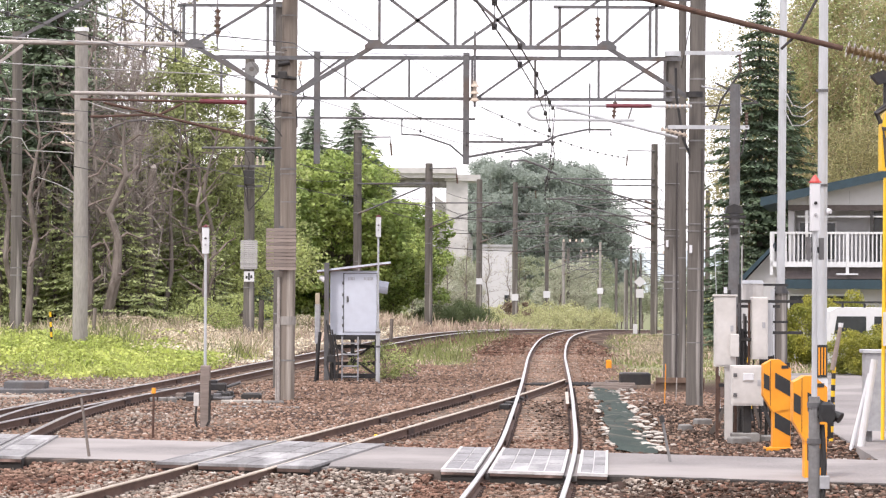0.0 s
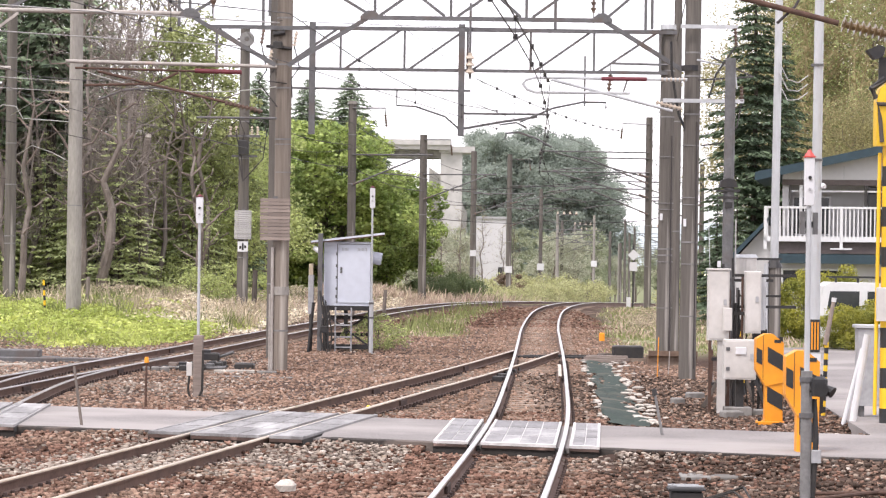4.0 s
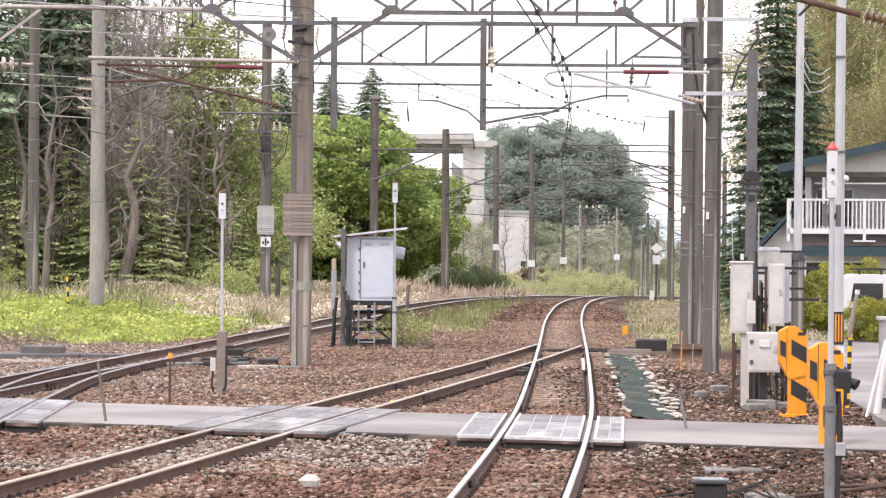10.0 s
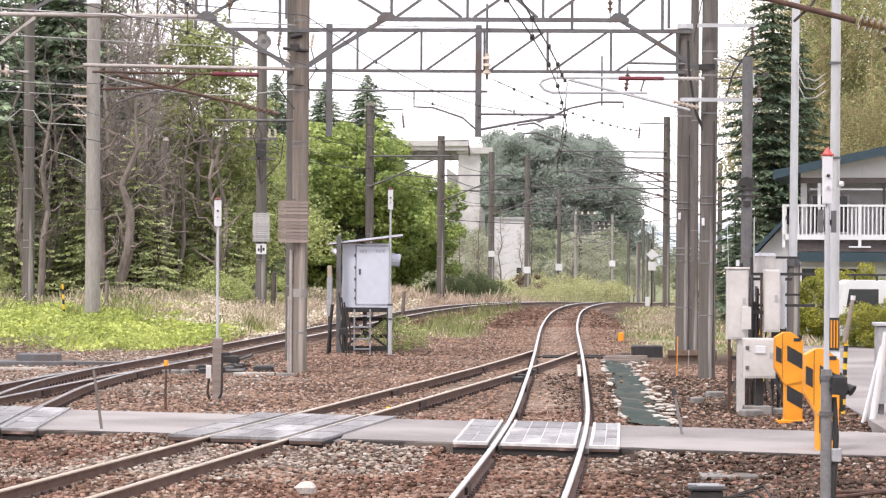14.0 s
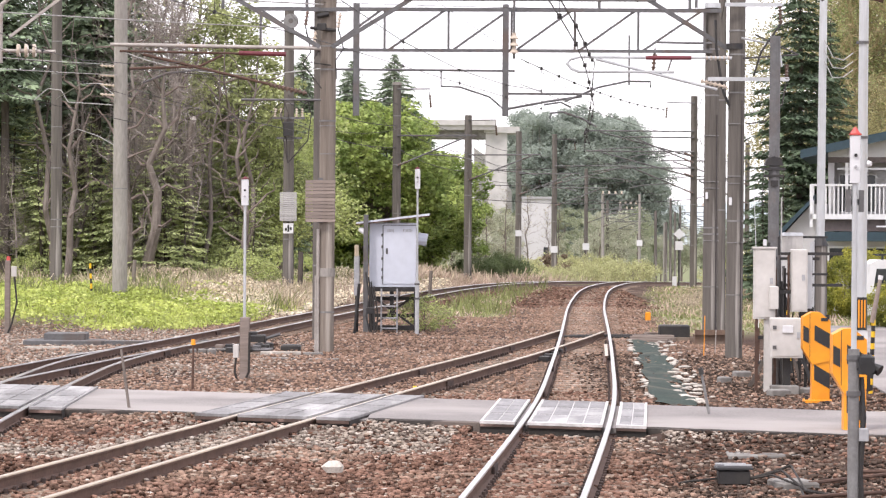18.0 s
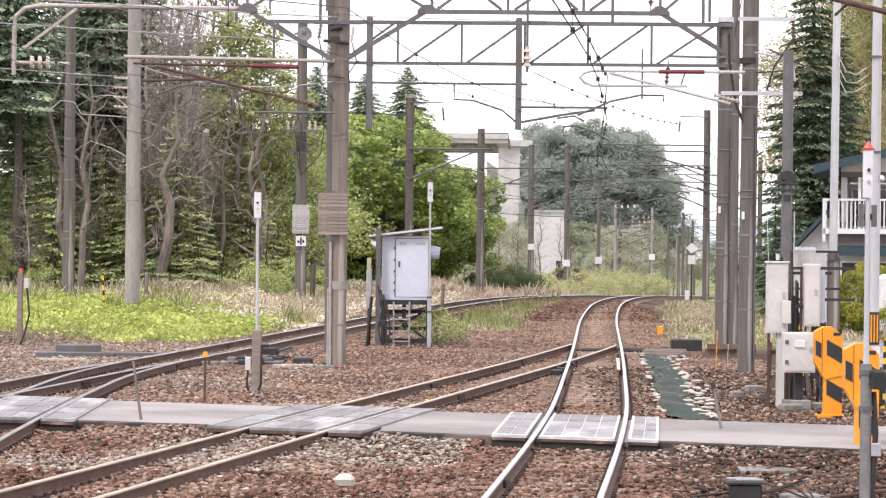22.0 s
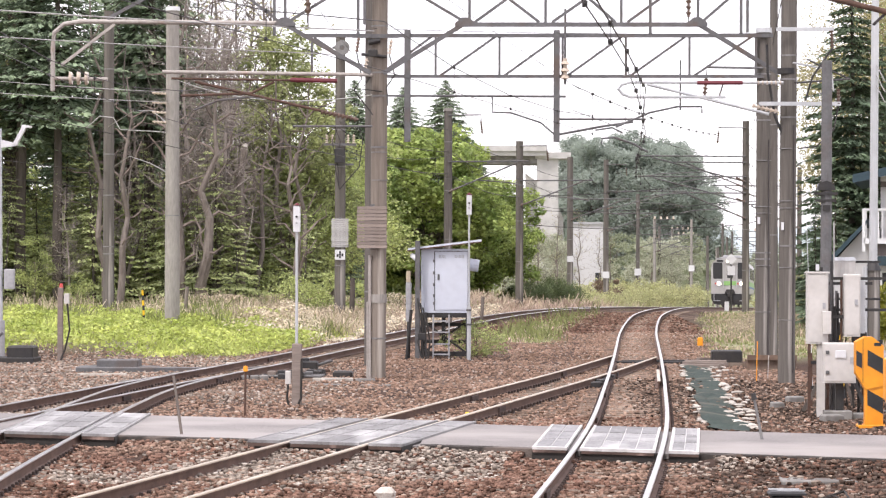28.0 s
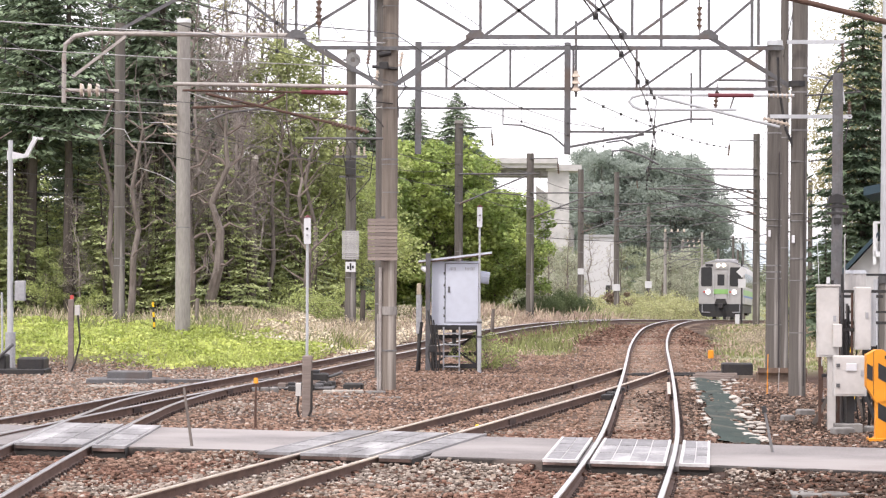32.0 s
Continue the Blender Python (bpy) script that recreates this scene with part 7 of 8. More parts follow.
firs = [(-22.5, 108), (-20.2, 112), (-18.7, 104.5), (-17.2, 104), (-14.6, 110), (-13.9, 113.5), (-24.5, 104), (-15.6, 113), (-21.5, 118), (-26.5, 112), (-18.0, 121), (-28, 106), (-16.4, 117), (-23.4, 113), (-19.8, 108.5)]
for i, (x, y) in enumerate(firs):
    plant("spruce_tree", dark_fir[i % 2], x, y, "tall dark spruce at the edge of the wood", "tree", "spruces in the wood", i * 77, 0.9 + 0.05 * (i % 5))
for i, (x, y) in enumerate([(-12.6, 112), (-11.6, 114), (-10.4, 113), (-12.9, 119), (-10.9, 121), (-11.2, 116), (-14.5, 118), (-16.3, 113), (-13.2, 115), (-19.3, 107)]):
    plant("bare_tree", slim[(0, 2, 2)[i % 3]], x, y, "tall thin tree with bare twigs and few young leaves", "tree", "bare trees in the wood", i * 61, 0.8 + 0.06 * (i % 4), 0.86 + 0.05 * (i % 4))
for i, (x, y, k) in enumerate([(-9.2, 128, 0.9), (-15.8, 126, 1.2), (-29, 125, 1.3), (-9.7, 115, 0.66), (-8.3, 116, 0.7), (-7.3, 119, 0.62), (-10.9, 118, 0.7), (-12.4, 121, 0.85), (-14.0, 122, 0.9), (-20, 122, 1.1), (-22.5, 121, 1.2), (-25, 122, 1.25), (-27, 119, 1.2), (-17.8, 118, 0.9)]):
    plant("fir_tree", low_fir, x, y, "low dark fir inside the wood", "tree", "low firs in the wood", i * 47, k * 1.15, k)
for i, (x, y, k) in enumerate([(-10.2, 109.5, 1.02), (-9.1, 110, 1.06), (-8.4, 111, 0.9), (-9.6, 114, 1.0), (-7.7, 113, 0.68)]):
    plant("wood_tree", wood_green, x, y, "slender tree in dull green spring leaf at the wood's edge", "tree", "green trees at the wood's edge", i * 83, k)
for i, (x, y, k) in enumerate([(-9.3, 109.5, 0.6), (-8.2, 110, 0.6), (-7.4, 112, 0.66), (-7.2, 126, 0.8), (-14.0, 125, 0.7), (-18, 112, 0.42), (-20.4, 106, 0.36), (-12.8, 110, 0.5), (-16.8, 111, 0.42), (-21.8, 109, 0.45), (-24.0, 108, 0.4), (-15.2, 112, 0.4), (-25.5, 114, 0.5), (-23.2, 115, 0.55), (-21.0, 114, 0.5), (-19.2, 113, 0.5), (-17.6, 114, 0.55), (-16.0, 116, 0.5), (-14.6, 106.5, 0.32), (-18.0, 103.6, 0.3), (-21.4, 103, 0.32), (-26, 128, 0.7), (-22.6, 127, 0.7), (-19.4, 128, 0.72), (-16.6, 123, 0.6)]):
    plant("young_tree", spring, x, y, "young tree with fresh yellow-green leaves", "tree", "young trees in the wood", i * 83, k)
rl = random.Random(31)
for i, (x, y, k) in enumerate([(-12.5, 106.5, 0.5), (-16.0, 109, 0.72), (-19.9, 107, 0.7), (-21.6, 104, 0.8), (-24.5, 106, 0.8), (-15.4, 106, 0.5), (-9.0, 108, 0.62), (-12.0, 103.8, 0.5), (-13.2, 104.2, 0.55), (-10.6, 104.0, 0.5), (-11.3, 104.6, 0.62), (-14.0, 105, 0.7), (-15.8, 104, 0.6), (-19.2, 104.2, 0.6), (-20.8, 105, 0.75), (-18.2, 106, 0.55), (-17.9, 109, 0.66), (-22.8, 105, 0.6), (-13.4, 109, 0.7), (-8.2, 105.6, 0.45), (-10.0, 107.5, 0.5)]):
    plant("larch_tree", larch[i % 2], x, y, "thin larch with light green layered sprays", "tree", "larches in the wood", rl.uniform(0, 360), k)
for i, (x, y, k) in enumerate([(-12.5, 105, 0.95), (-11.7, 106, 1.0), (-10.9, 105, 0.9), (-12.1, 108, 1.0), (-11.2, 109, 0.95), (-13.2, 107, 0.7), (-14.9, 104.5, 0.55), (-16.6, 103.5, 0.45)]):
    plant("bare_tree", tangle[i % 2], x, y, "crooked bare tree with a tangle of grey twigs", "tree", "tangled bare trees", rl.uniform(0, 360), k, k * 1.18)
plant("maple_tree", maple, -7.5, 153, "broad maple in full bright green leaf", "tree", "maples", turn=230, scale=0.82)
plant("maple_tree", maple, -5.5, 150, "broad maple in full bright green leaf", "tree", "maples", turn=20, scale=1.08)
plant("maple_tree", maple, -2.6, 156, "broad maple in full bright green leaf", "tree", "maples", turn=150, scale=0.80)
for x, y, s in ((-4.95, 178, 1.05), (-7.7, 180, 1.03), (-10.7, 178, 1.05), (-3.7, 183, 0.82)):
    plant("fir_tree", crown_fir, x, y, "dark fir top behind the maple", "tree", "firs behind the maple", s * 100, s, s)
for i, (x, y, s) in enumerate([(-12.6, 133, 1.35), (-16.8, 134, 1.3), (-9.3, 138, 0.95)]):
    plant("fir_tree", low_fir, x, y, "dark fir inside the wood", "tree", "firs inside the wood", i * 64, s)
for x, y, h, r, bend, broken in ((-10.55, 105, 6.0, 0.2, 0.15, 1), (-11.9, 107, 10.5, 0.22, 0.9, 0), (-9.0, 108, 9.0, 0.15, -0.5, 0), (-13.0, 104, 12, 0.17, 0.6, 0), (-8.5, 106.5, 8.5, 0.13, 0.4, 0), (-15.3, 103, 11.5, 0.14, -0.6, 0), (-20.2, 102, 14, 0.22, -0.3, 0), (-12.6, 103.4, 7.5, 0.27, -0.3, 0), (-11.75, 103.2, 8.0, 0.25, 0.5, 0), (-8.0, 102.6, 6.5, 0.17, -0.7, 0), (-14.7, 102.4, 8.5, 0.15, 0.25, 0), (-14.4, 104.8, 10, 0.11, -0.4, 0), (-16.3, 106, 9.5, 0.1, 0.3, 0), (-10.0, 106, 8.0, 0.12, 0.5, 0)):
    sg = thing("grey_trunk", x, y, ground_z(x, y), "thick crooked grey trunk at the wood's edge", "trunk", "grey trunks")
    g = G()
    pts = limb(g, (0, 0, -0.3), (bend, 0, h), r, r * (0.7 if broken else 0.15), 0.12, 9, 7)
    part("trunk", g, "bark", sg)
    for k in (2, 3, 4, 5, 6):
        for s in (-1, 1):
            g = G()
            q = pts[k] + Vector((float(s * rng.uniform(0.4, 1.5)), float(rng.uniform(-0.5, 0.5)), float(rng.uniform(0.3, 1.6))))
            limb(g, pts[k], q, r * 0.28, 0.015, 0.3, 5, 4)
            part("branch", g, "twig", sg)
    if broken:
        tip = pts[-1]
        part("broken_top", G().cyl(tip, (tip.x + 0.06, tip.y, tip.z + 0.14), r * 0.66, r * 0.2, 8), "stone_white", sg, "pale broken wood")
plant("fir_tree", house_fir, 12.3, 106, "tall bluish-green fir beside the house", "tree", "firs by the house", 30, 1.0, 1.0)
plant("fir_tree", lit_fir, 13.9, 110, "tall bluish-green fir beside the house", "tree", "firs by the house", 130, 1.0, 0.8)
plant("fir_tree", low_fir, 10.9, 99, "low fir in front of the taller one", "tree", "firs by the house", 70, 0.62)
plant("fir_tree", lit_fir, 10.4, 101, "low lit fir in front of the taller one", "tree", "firs by the house", 200, 0.36)
for i, (x, y) in enumerate([(16.2, 122), (18.6, 120), (20.5, 124), (22.5, 121)]):
    plant("bare_tree", slim[(i + 1) % 2], x, y, "tall yellowish tree coming into leaf behind the house", "tree", "trees behind the house", i * 71, 1.0, 0.95)
for i, (x, y) in enumerate([(15.8, 125), (17.8, 126), (20.1, 124), (22.4, 127), (25.0, 125), (16.6, 130)]):
    plant("olive_tree", olive, x, y, "tall tree in dull olive spring leaf behind the house", "tree", "trees behind the house", i * 49, 1.0, 1.0 + 0.05 * (i % 3))
for i, (x, y) in enumerate([(17.0, 112), (19.2, 113), (21.4, 112), (23.4, 114)]):
    plant("young_tree", olive, x, y, "young tree in thin yellow-green leaf behind the house", "tree", "young trees behind the house", i * 57, 0.65 + 0.07 * (i % 3), 0.62)
for i, (x, y, k) in enumerate([(-9.4, 127, 0.85), (-13.6, 129, 0.8)]):
    plant("wood_tree", wood_green, x, y, "slender tree in dull green spring leaf at the wood's edge", "tree", "green trees at the wood's edge", i * 71, k)
for i, (x, y, k) in enumerate([(-30, 134, 1.15), (-26.5, 131, 1.05), (-23.8, 135, 1.15), (-21.2, 131, 1.05), (-18.6, 134, 1.1), (-16.4, 131, 0.95), (-33.5, 132, 1.1)]):
    plant("fir_tree", lit_fir, x, y, "tall shaded fir deep in the wood", "tree", "firs deep in the wood", i * 58, k * 1.25, k)
for i, (x, y, k) in enumerate([(15.2, 117, 1.0), (16.6, 118, 1.1), (18.0, 116, 0.95), (19.4, 118, 1.1), (20.8, 117, 1.0), (22.4, 118, 1.05), (17.3, 121, 1.15), (24.0, 117, 1.0)]):
    plant("willow_tree", willow, x, y, "tall yellowish willow just coming into leaf behind the house", "tree", "willows behind the house", i * 67, k)
rp = random.Random(5)
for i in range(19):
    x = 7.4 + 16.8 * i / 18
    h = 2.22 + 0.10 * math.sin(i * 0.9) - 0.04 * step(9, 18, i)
    plant("poplar_tree", poplar[i % 2], x, 428 + rp.uniform(-8, 8), "far poplar in the grove, haze in its grey-green leaf colour", "tree", "far poplars", i * 53, h, h + rp.uniform(-0.06, 0.08))
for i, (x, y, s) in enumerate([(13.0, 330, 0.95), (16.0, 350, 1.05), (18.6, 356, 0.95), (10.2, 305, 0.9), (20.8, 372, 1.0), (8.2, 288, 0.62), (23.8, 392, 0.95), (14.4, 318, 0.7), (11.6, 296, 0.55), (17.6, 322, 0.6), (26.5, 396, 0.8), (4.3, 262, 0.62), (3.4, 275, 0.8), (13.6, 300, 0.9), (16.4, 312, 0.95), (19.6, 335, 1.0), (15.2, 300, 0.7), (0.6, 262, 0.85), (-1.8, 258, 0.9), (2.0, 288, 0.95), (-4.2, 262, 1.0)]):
    plant("young_tree", hazy if i % 3 else hazy_green, x, y, "tree along the far line, haze in its pale green leaf colour", "tree", "trees along the far line", i * 53, s)
for i, (x, y, s) in enumerate([(10.9, 82.5, 0.66), (12.1, 83.5, 0.7), (11.1, 72.5, 0.62), (12.2, 72.2, 0.6), (13.4, 72.8, 0.68), (14.7, 72.4, 0.66)]):
    plant("clipped_bush", bush, x, y, "golden-green clipped bush beside the yard", "bush", "golden bushes", i * 37, s * 1.0, s * (1.45 if y > 80 else 1.0))
for i, (x, y, s) in enumerate([(-7.0, 104, 0.7), (-8.2, 101, 0.6), (-1.2, 72.4, 0.42)]):
    plant("shrub", shrub_far if y > 125 else shrub, x, y, "low green shrub in the rough grass", "shrub", "low shrubs", i * 37, s)
for i, (x, y, s) in enumerate([(12.2, 122, 0.6), (-9.2, 106, 0.5), (-13.6, 106, 0.45), (-16, 103, 0.4)]):
    plant("thicket", thicket, x, y, "twiggy brownish thicket with few leaves", "shrub", "thickets", i * 37, s)

for i, (x, y, s) in enumerate([(0.5, 152, 0.62), (1.5, 155, 0.75), (2.3, 157, 0.6), (-0.2, 156, 0.5)]):
    plant("round_bush", round_bush, x, y, "rounded dark green bush beside the far line", "bush", "dark round bushes", i * 71, s * 0.8, s)
plant("vine_bush", vine_bush, 5.9, 199, "reddish-brown twiggy bush beside the far line", "bush", turn=40, scale=0.85)
for i, (x, y, s) in enumerate([(1.6, 166, 0.6), (2.5, 169, 0.7), (3.3, 172, 0.75), (4.2, 176, 0.8), (4.9, 181, 0.7), (5.6, 186, 0.8), (6.6, 194, 0.75), (7.6, 203, 0.9), (3.4, 182, 1.0), (8.9, 212, 1.0), (9.7, 222, 1.1), (11.3, 232, 1.2), (12.6, 246, 1.3), (6.0, 212, 1.3), (8.0, 226, 1.4), (10.2, 244, 1.5), (15.0, 262, 1.4), (12.6, 262, 1.6), (17.0, 280, 1.5), (13.0, 150, 0.6), (14.2, 156, 0.8), (16.0, 172, 0.9), (18.5, 190, 1.0)]):
    plant("brush_clump", brush, x, y, "yellow-green spring brush beside the falling line", "shrub", "brush along the far line", i * 63, s * 0.8, s)
for i, (x, y, s) in enumerate([(2.6, 214, 0.42), (4.4, 222, 0.45), (1.0, 205, 0.4), (6.2, 232, 0.38), (7.6, 246, 0.42), (0.2, 196, 0.34)]):
    plant("bare_tree", slim[2], x, y, "small bare tree with pale twigs beside the far line", "tree", "small bare trees", i * 91, s * 1.2, s)
for i, (x, y, s) in enumerate([(0.6, 225, 0.75), (2.8, 240, 0.7), (-1.6, 215, 0.7)]):
    plant("young_tree", hazy, x, y, "tree along the far line, haze in its pale green leaf colour", "tree", "trees along the far line", i * 53, s)
# Added row of haze-coloured trees that covers the bare far ground.
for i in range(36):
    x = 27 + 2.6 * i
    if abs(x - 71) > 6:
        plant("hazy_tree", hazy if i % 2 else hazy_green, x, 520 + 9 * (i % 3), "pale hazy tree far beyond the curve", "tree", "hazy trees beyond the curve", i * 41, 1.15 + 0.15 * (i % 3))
for i, (y, off, k) in enumerate([(165, 4.6, 0.9), (178, 5.2, 1.0), (192, 4.8, 1.1), (206, 5.5, 1.2), (222, 5.0, 1.3), (240, 6.0, 1.5), (262, 5.6, 1.6), (285, 6.5, 1.8), (310, 6.0, 2.0), (340, 7.0, 2.2)]):
    plant("brush_clump", brush, MAIN(y) + off, y, "yellow-green spring brush beside the falling line", "shrub", "brush along the far line", i * 63, k)
    if i > 3:
        plant("young_tree", hazy_green if i % 2 else hazy, MAIN(y) + off + 5, y + 6, "tree along the far line, haze in its pale green leaf colour", "tree", "trees along the far line", i * 53, 0.4 + 0.05 * i)
ru = random.Random(21)
for i in range(24):
    x, y = -7.5 - 25 * i / 23 + ru.uniform(-0.5, 0.5), ru.uniform(124, 140)
    if i % 3:
        plant("thicket", thicket, x, y, "twiggy brownish thicket with few leaves", "shrub", "thickets", ru.uniform(0, 360), ru.uniform(0.5, 0.9))
    else:
        plant("young_tree", spring, x, y, "young tree with fresh yellow-green leaves", "tree", "young trees in the wood", ru.uniform(0, 360), ru.uniform(0.6, 0.85))
for i, (x, y, s) in enumerate([(-17, 126, 1.1), (-19.5, 124, 1.0), (-22, 127, 1.2), (-24.5, 125, 1.1), (-27, 127, 1.2), (-30, 126, 1.3)]):
    plant("thicket", thicket, x, y, "twiggy brownish thicket with few leaves", "shrub", "thickets", i * 67, s)

dry = broadleaf(1.5, 1.3, 1100, "reed", 0.045, 0.03, 0.0, 40, sparse=1.7, bark="twig")
for i, (x, y, s) in enumerate([(7.4, 96, 0.42), (7.9, 99, 0.5), (8.6, 103, 0.5), (7.1, 93, 0.3), (-8.8, 100, 0.5), (-11, 99, 0.55), (-6.9, 98, 0.5)]):
    plant("dry_shrub", dry, x, y, "low tan shrub of dry stems", "shrub", "dry shrubs", i * 37, s)

# grass and reeds
def blades(name, area, count, height, mtl, label, width=0.02, lean=0.35, keep=None, seed=1):
    r = np.random.default_rng(seed)
    pts = []
    while len(pts) < count:
        for x, y, q in r.uniform((area[0], area[2], 0), (area[1], area[3], 1), (20000, 3)).tolist():
            if keep is None or q < keep(x, y):
                pts.append((x, y, ground_z(x, y) - 0.02))
    p = np.array(pts[:count])
    h = height * r.uniform(0.5, 1.3, (count, 1)) * np.array([[0.45 + 1.1 * clump_at(0.55, 6.0)(q[0], q[1] * 0.5)] for q in pts[:count]])
    a = r.uniform(0, 2 * np.pi, count)
    w = np.stack([np.cos(a), np.sin(a), 0 * a], 1) * width * r.uniform(0.6, 1.4, (count, 1))
    t = p + np.concatenate([r.normal(size=(count, 2)) * lean * h, h], 1)
    ob = new(name, quads_of(name, np.stack([p - w, p + w, t + w * 0.35, t - w * 0.35], 1), mtl))
    return tagged(ob, label, "grass", kind="stuff")
def clump_at(sc, seed):
    return lambda x, y: max(0.0, min(1.0, 0.5 + 1.6 * noise.noise((x * sc, y * sc, seed))))
k1 = clump_at(0.4, 2.0)
def weeds(name, area, count, height, size, mtl, label, keep, seed):
    """Low broad-leaved weeds in soft mounds."""
    r = np.random.default_rng(seed)
    pts = []
    lump = clump_at(0.8, 6.0)
    while len(pts) < count:
        for x, y, q, u in r.uniform((area[0], area[2], 0, 0), (area[1], area[3], 1, 1), (20000, 4)).tolist():
            if q < keep(x, y):
                pts.append((x, y, ground_z(x, y) + height * (0.1 + lump(x, y * 0.35)) * u ** 0.5))
    tagged(new(name, quads_of(name, leaf_quads(np.array(pts[:count]), size, 0.35), mtl)), label, "grass", kind="stuff")
weeds("weeds", (-22, -4.2, 72, 100), 60000, 0.34, 0.06, "grass", "bright green mounded weeds along the side track", lambda x, y: greenness(x, y) * (1 - step(90, 100, y + 3 * k1(x, y))), 21)
weeds("pale_weeds", (-12, -3.0, 88, 112), 14000, 0.5, 0.05, "reed", "cream dry weeds between the side track and the wood", lambda x, y: greenness(x, y) * k1(x * 1.5, y + 11) ** 2, 22)
blades("grass", (-22, -4.2, 72, 100), 9000, 0.2, "grass", "bright green grass along the side track", 0.02, 0.5, lambda x, y: greenness(x, y) * (1 - step(88, 98, y)) * (0.25 + 0.75 * k1(x, y)))
blades("dry_reeds", (-24, -3.0, 84, 112), 6500, 0.38, "reed", "pale dry reeds at the edge of the wood", 0.02, 0.35, lambda x, y: greenness(x, y) * step(84, 94, y) * k1(x + 9, y), 2)
blades("cream_reeds", (-9.5, -3.0, 90, 110), 5000, 0.36, "reed", "cream-coloured reed tufts beside the side track", 0.018, 0.5, lambda x, y: greenness(x, y) * (0.15 + 0.85 * k1(x * 2.2, y * 1.3 + 3)), 9)
blades("rough_grass", (-24, 4, 84, 128), 14000, 0.35, "grass_dull", "rough grass at the foot of the wood", 0.025, 0.4, lambda x, y: greenness(x, y) * k1(x, y + 7), 3)
blades("verge_grass", (-2, 12, 72, 135), 9000, 0.10, "grass_dull", "rough green grass between and beside the tracks", 0.022, 0.4, lambda x, y: greenness(x, y) * (0.3 + 0.7 * k1(x * 1.5, y)), 4)
blades("verge_straw", (-2, 12, 74, 130), 5000, 0.12, "straw", "low dry straw between the tracks", 0.025, 0.7, lambda x, y: greenness(x, y) * k1(x * 1.4, y + 17), 25)
blades("verge_weeds", (-2, 12, 72, 130), 3800, 0.085, "brush", "bright weeds beside the main track", 0.03, 0.5, lambda x, y: greenness(x, y) * k1(x * 2, y + 30), 5)
blades("far_grass", (-6, 24, 150, 260), 9000, 0.5, "brush", "tall pale grass along the falling line", 0.05, 0.3, lambda x, y: (1.0 if (x < SIDE(y) - 2.0 or x > MAIN(y) + 4 and y > 232) else 0.0), 6)
blades("dry_straw", (-5, 8, 98, 172), 16000, 0.36, "straw", "pinkish dry straw on the bank beyond the hut", 0.03, 0.6, lambda x, y: (1.0 if x < SIDE(y) - 1.7 else 0.0) * (0.25 + 0.75 * k1(x, y)), 16)
blades("far_reeds", (-4, 24, 105, 240), 7000, 0.5, "reed", "pale dry reeds along the falling line", 0.04, 0.3, lambda x, y: (1.0 if (x < SIDE(y) - 2.2 or x > MAIN(y) + 4.0 and y > 232) else 0.0) * k1(x, y), 8)
weeds("cream_leaves", (-10, 0.5, 80, 124), 24000, 0.5, 0.05, "cream", "pale cream dry leaf tufts between the side track and the wood", lambda x, y: (1.0 if x < SIDE(y) - 1.5 else 0.0) * step(80, 88, y + 0.6 * (x + 5)) * step(-10, -7, x) * (0.1 + 0.9 * k1(x * 1.6, y + 11)), 24)

# ---------------------------------------------------------------- far ridge
rx = np.linspace(-900, 1100, 41)
rv, rfc = [], []
for x in rx:
    h = 18 + 14 * noise.noise((x * 0.004, 2.2, 0)) + 7 * noise.noise((x * 0.013, 7.2, 0))
    rv += [(x, 2100, -30), (x, 2130, h), (x, 2300, -30)]
for i in range(len(rx) - 1):
    rfc += [(i * 3 + k, (i + 1) * 3 + k, (i + 1) * 3 + k + 1, i * 3 + k + 1) for k in range(2)]
solid("backdrop_ridge", G().add(rv, rfc), "hill", "low wooded ridge on the horizon, bluish with painted haze", "hill", kind="structure")

# ---------------------------------------------------------------- train
train = thing("diesel_railcar", 17.3, 229, track_z(229), "pale diesel railcar with a green band and lit headlamps", "train")
W = 1.4
shell = [(-W, 1.0), (W, 1.0), (W, 2.95), (W - 0.1, 3.3), (W - 0.4, 3.52), (0.5, 3.64), (-0.5, 3.64), (-W + 0.4, 3.52), (-W + 0.1, 3.3), (-W, 2.95)]
part("body", G().prism(shell, 0.0, 20.0), "train", train)
part("roof", G().prism([(-W + 0.35, 3.55), (-0.5, 3.66), (0.5, 3.66), (W - 0.35, 3.55), (W - 0.4, 3.62), (0.5, 3.74), (-0.5, 3.74), (-W + 0.4, 3.62)], 0.1, 19.9), "grey", train, "grey roof")
def front(name, x0, x1, z0, z1, mtl, proud=0.02, label="", c=0.03):
    """A rounded plate on the train's front."""
    return part(name, G().prism([(x0 + c, z0), (x1 - c, z0), (x1, z0 + c), (x1, z1 - c), (x1 - c, z1), (x0 + c, z1), (x0, z1 - c), (x0, z0 + c)], -proud, 0.005), mtl, train, label)
for x0, x1 in ((-1.25, -0.56), (0.56, 1.25)):
    front("windscreen", x0, x1, 2.1, 3.3, "black", 0.02, "dark cab window", 0.06)
dr = front("gangway_door", -0.36, 0.36, 1.12, 3.12, "train", 0.06, "pale end door")
part("door_window", G().prism([(-0.22, 2.15), (0.22, 2.15), (0.22, 2.85), (-0.22, 2.85)], -0.075, -0.055), "black", dr, "dark door window")
part("door_gap", G().box(-0.375, -0.03, 1.1, -0.358, -0.005, 3.12).box(0.358, -0.03, 1.1, 0.375, -0.005, 3.12), "grey", dr)
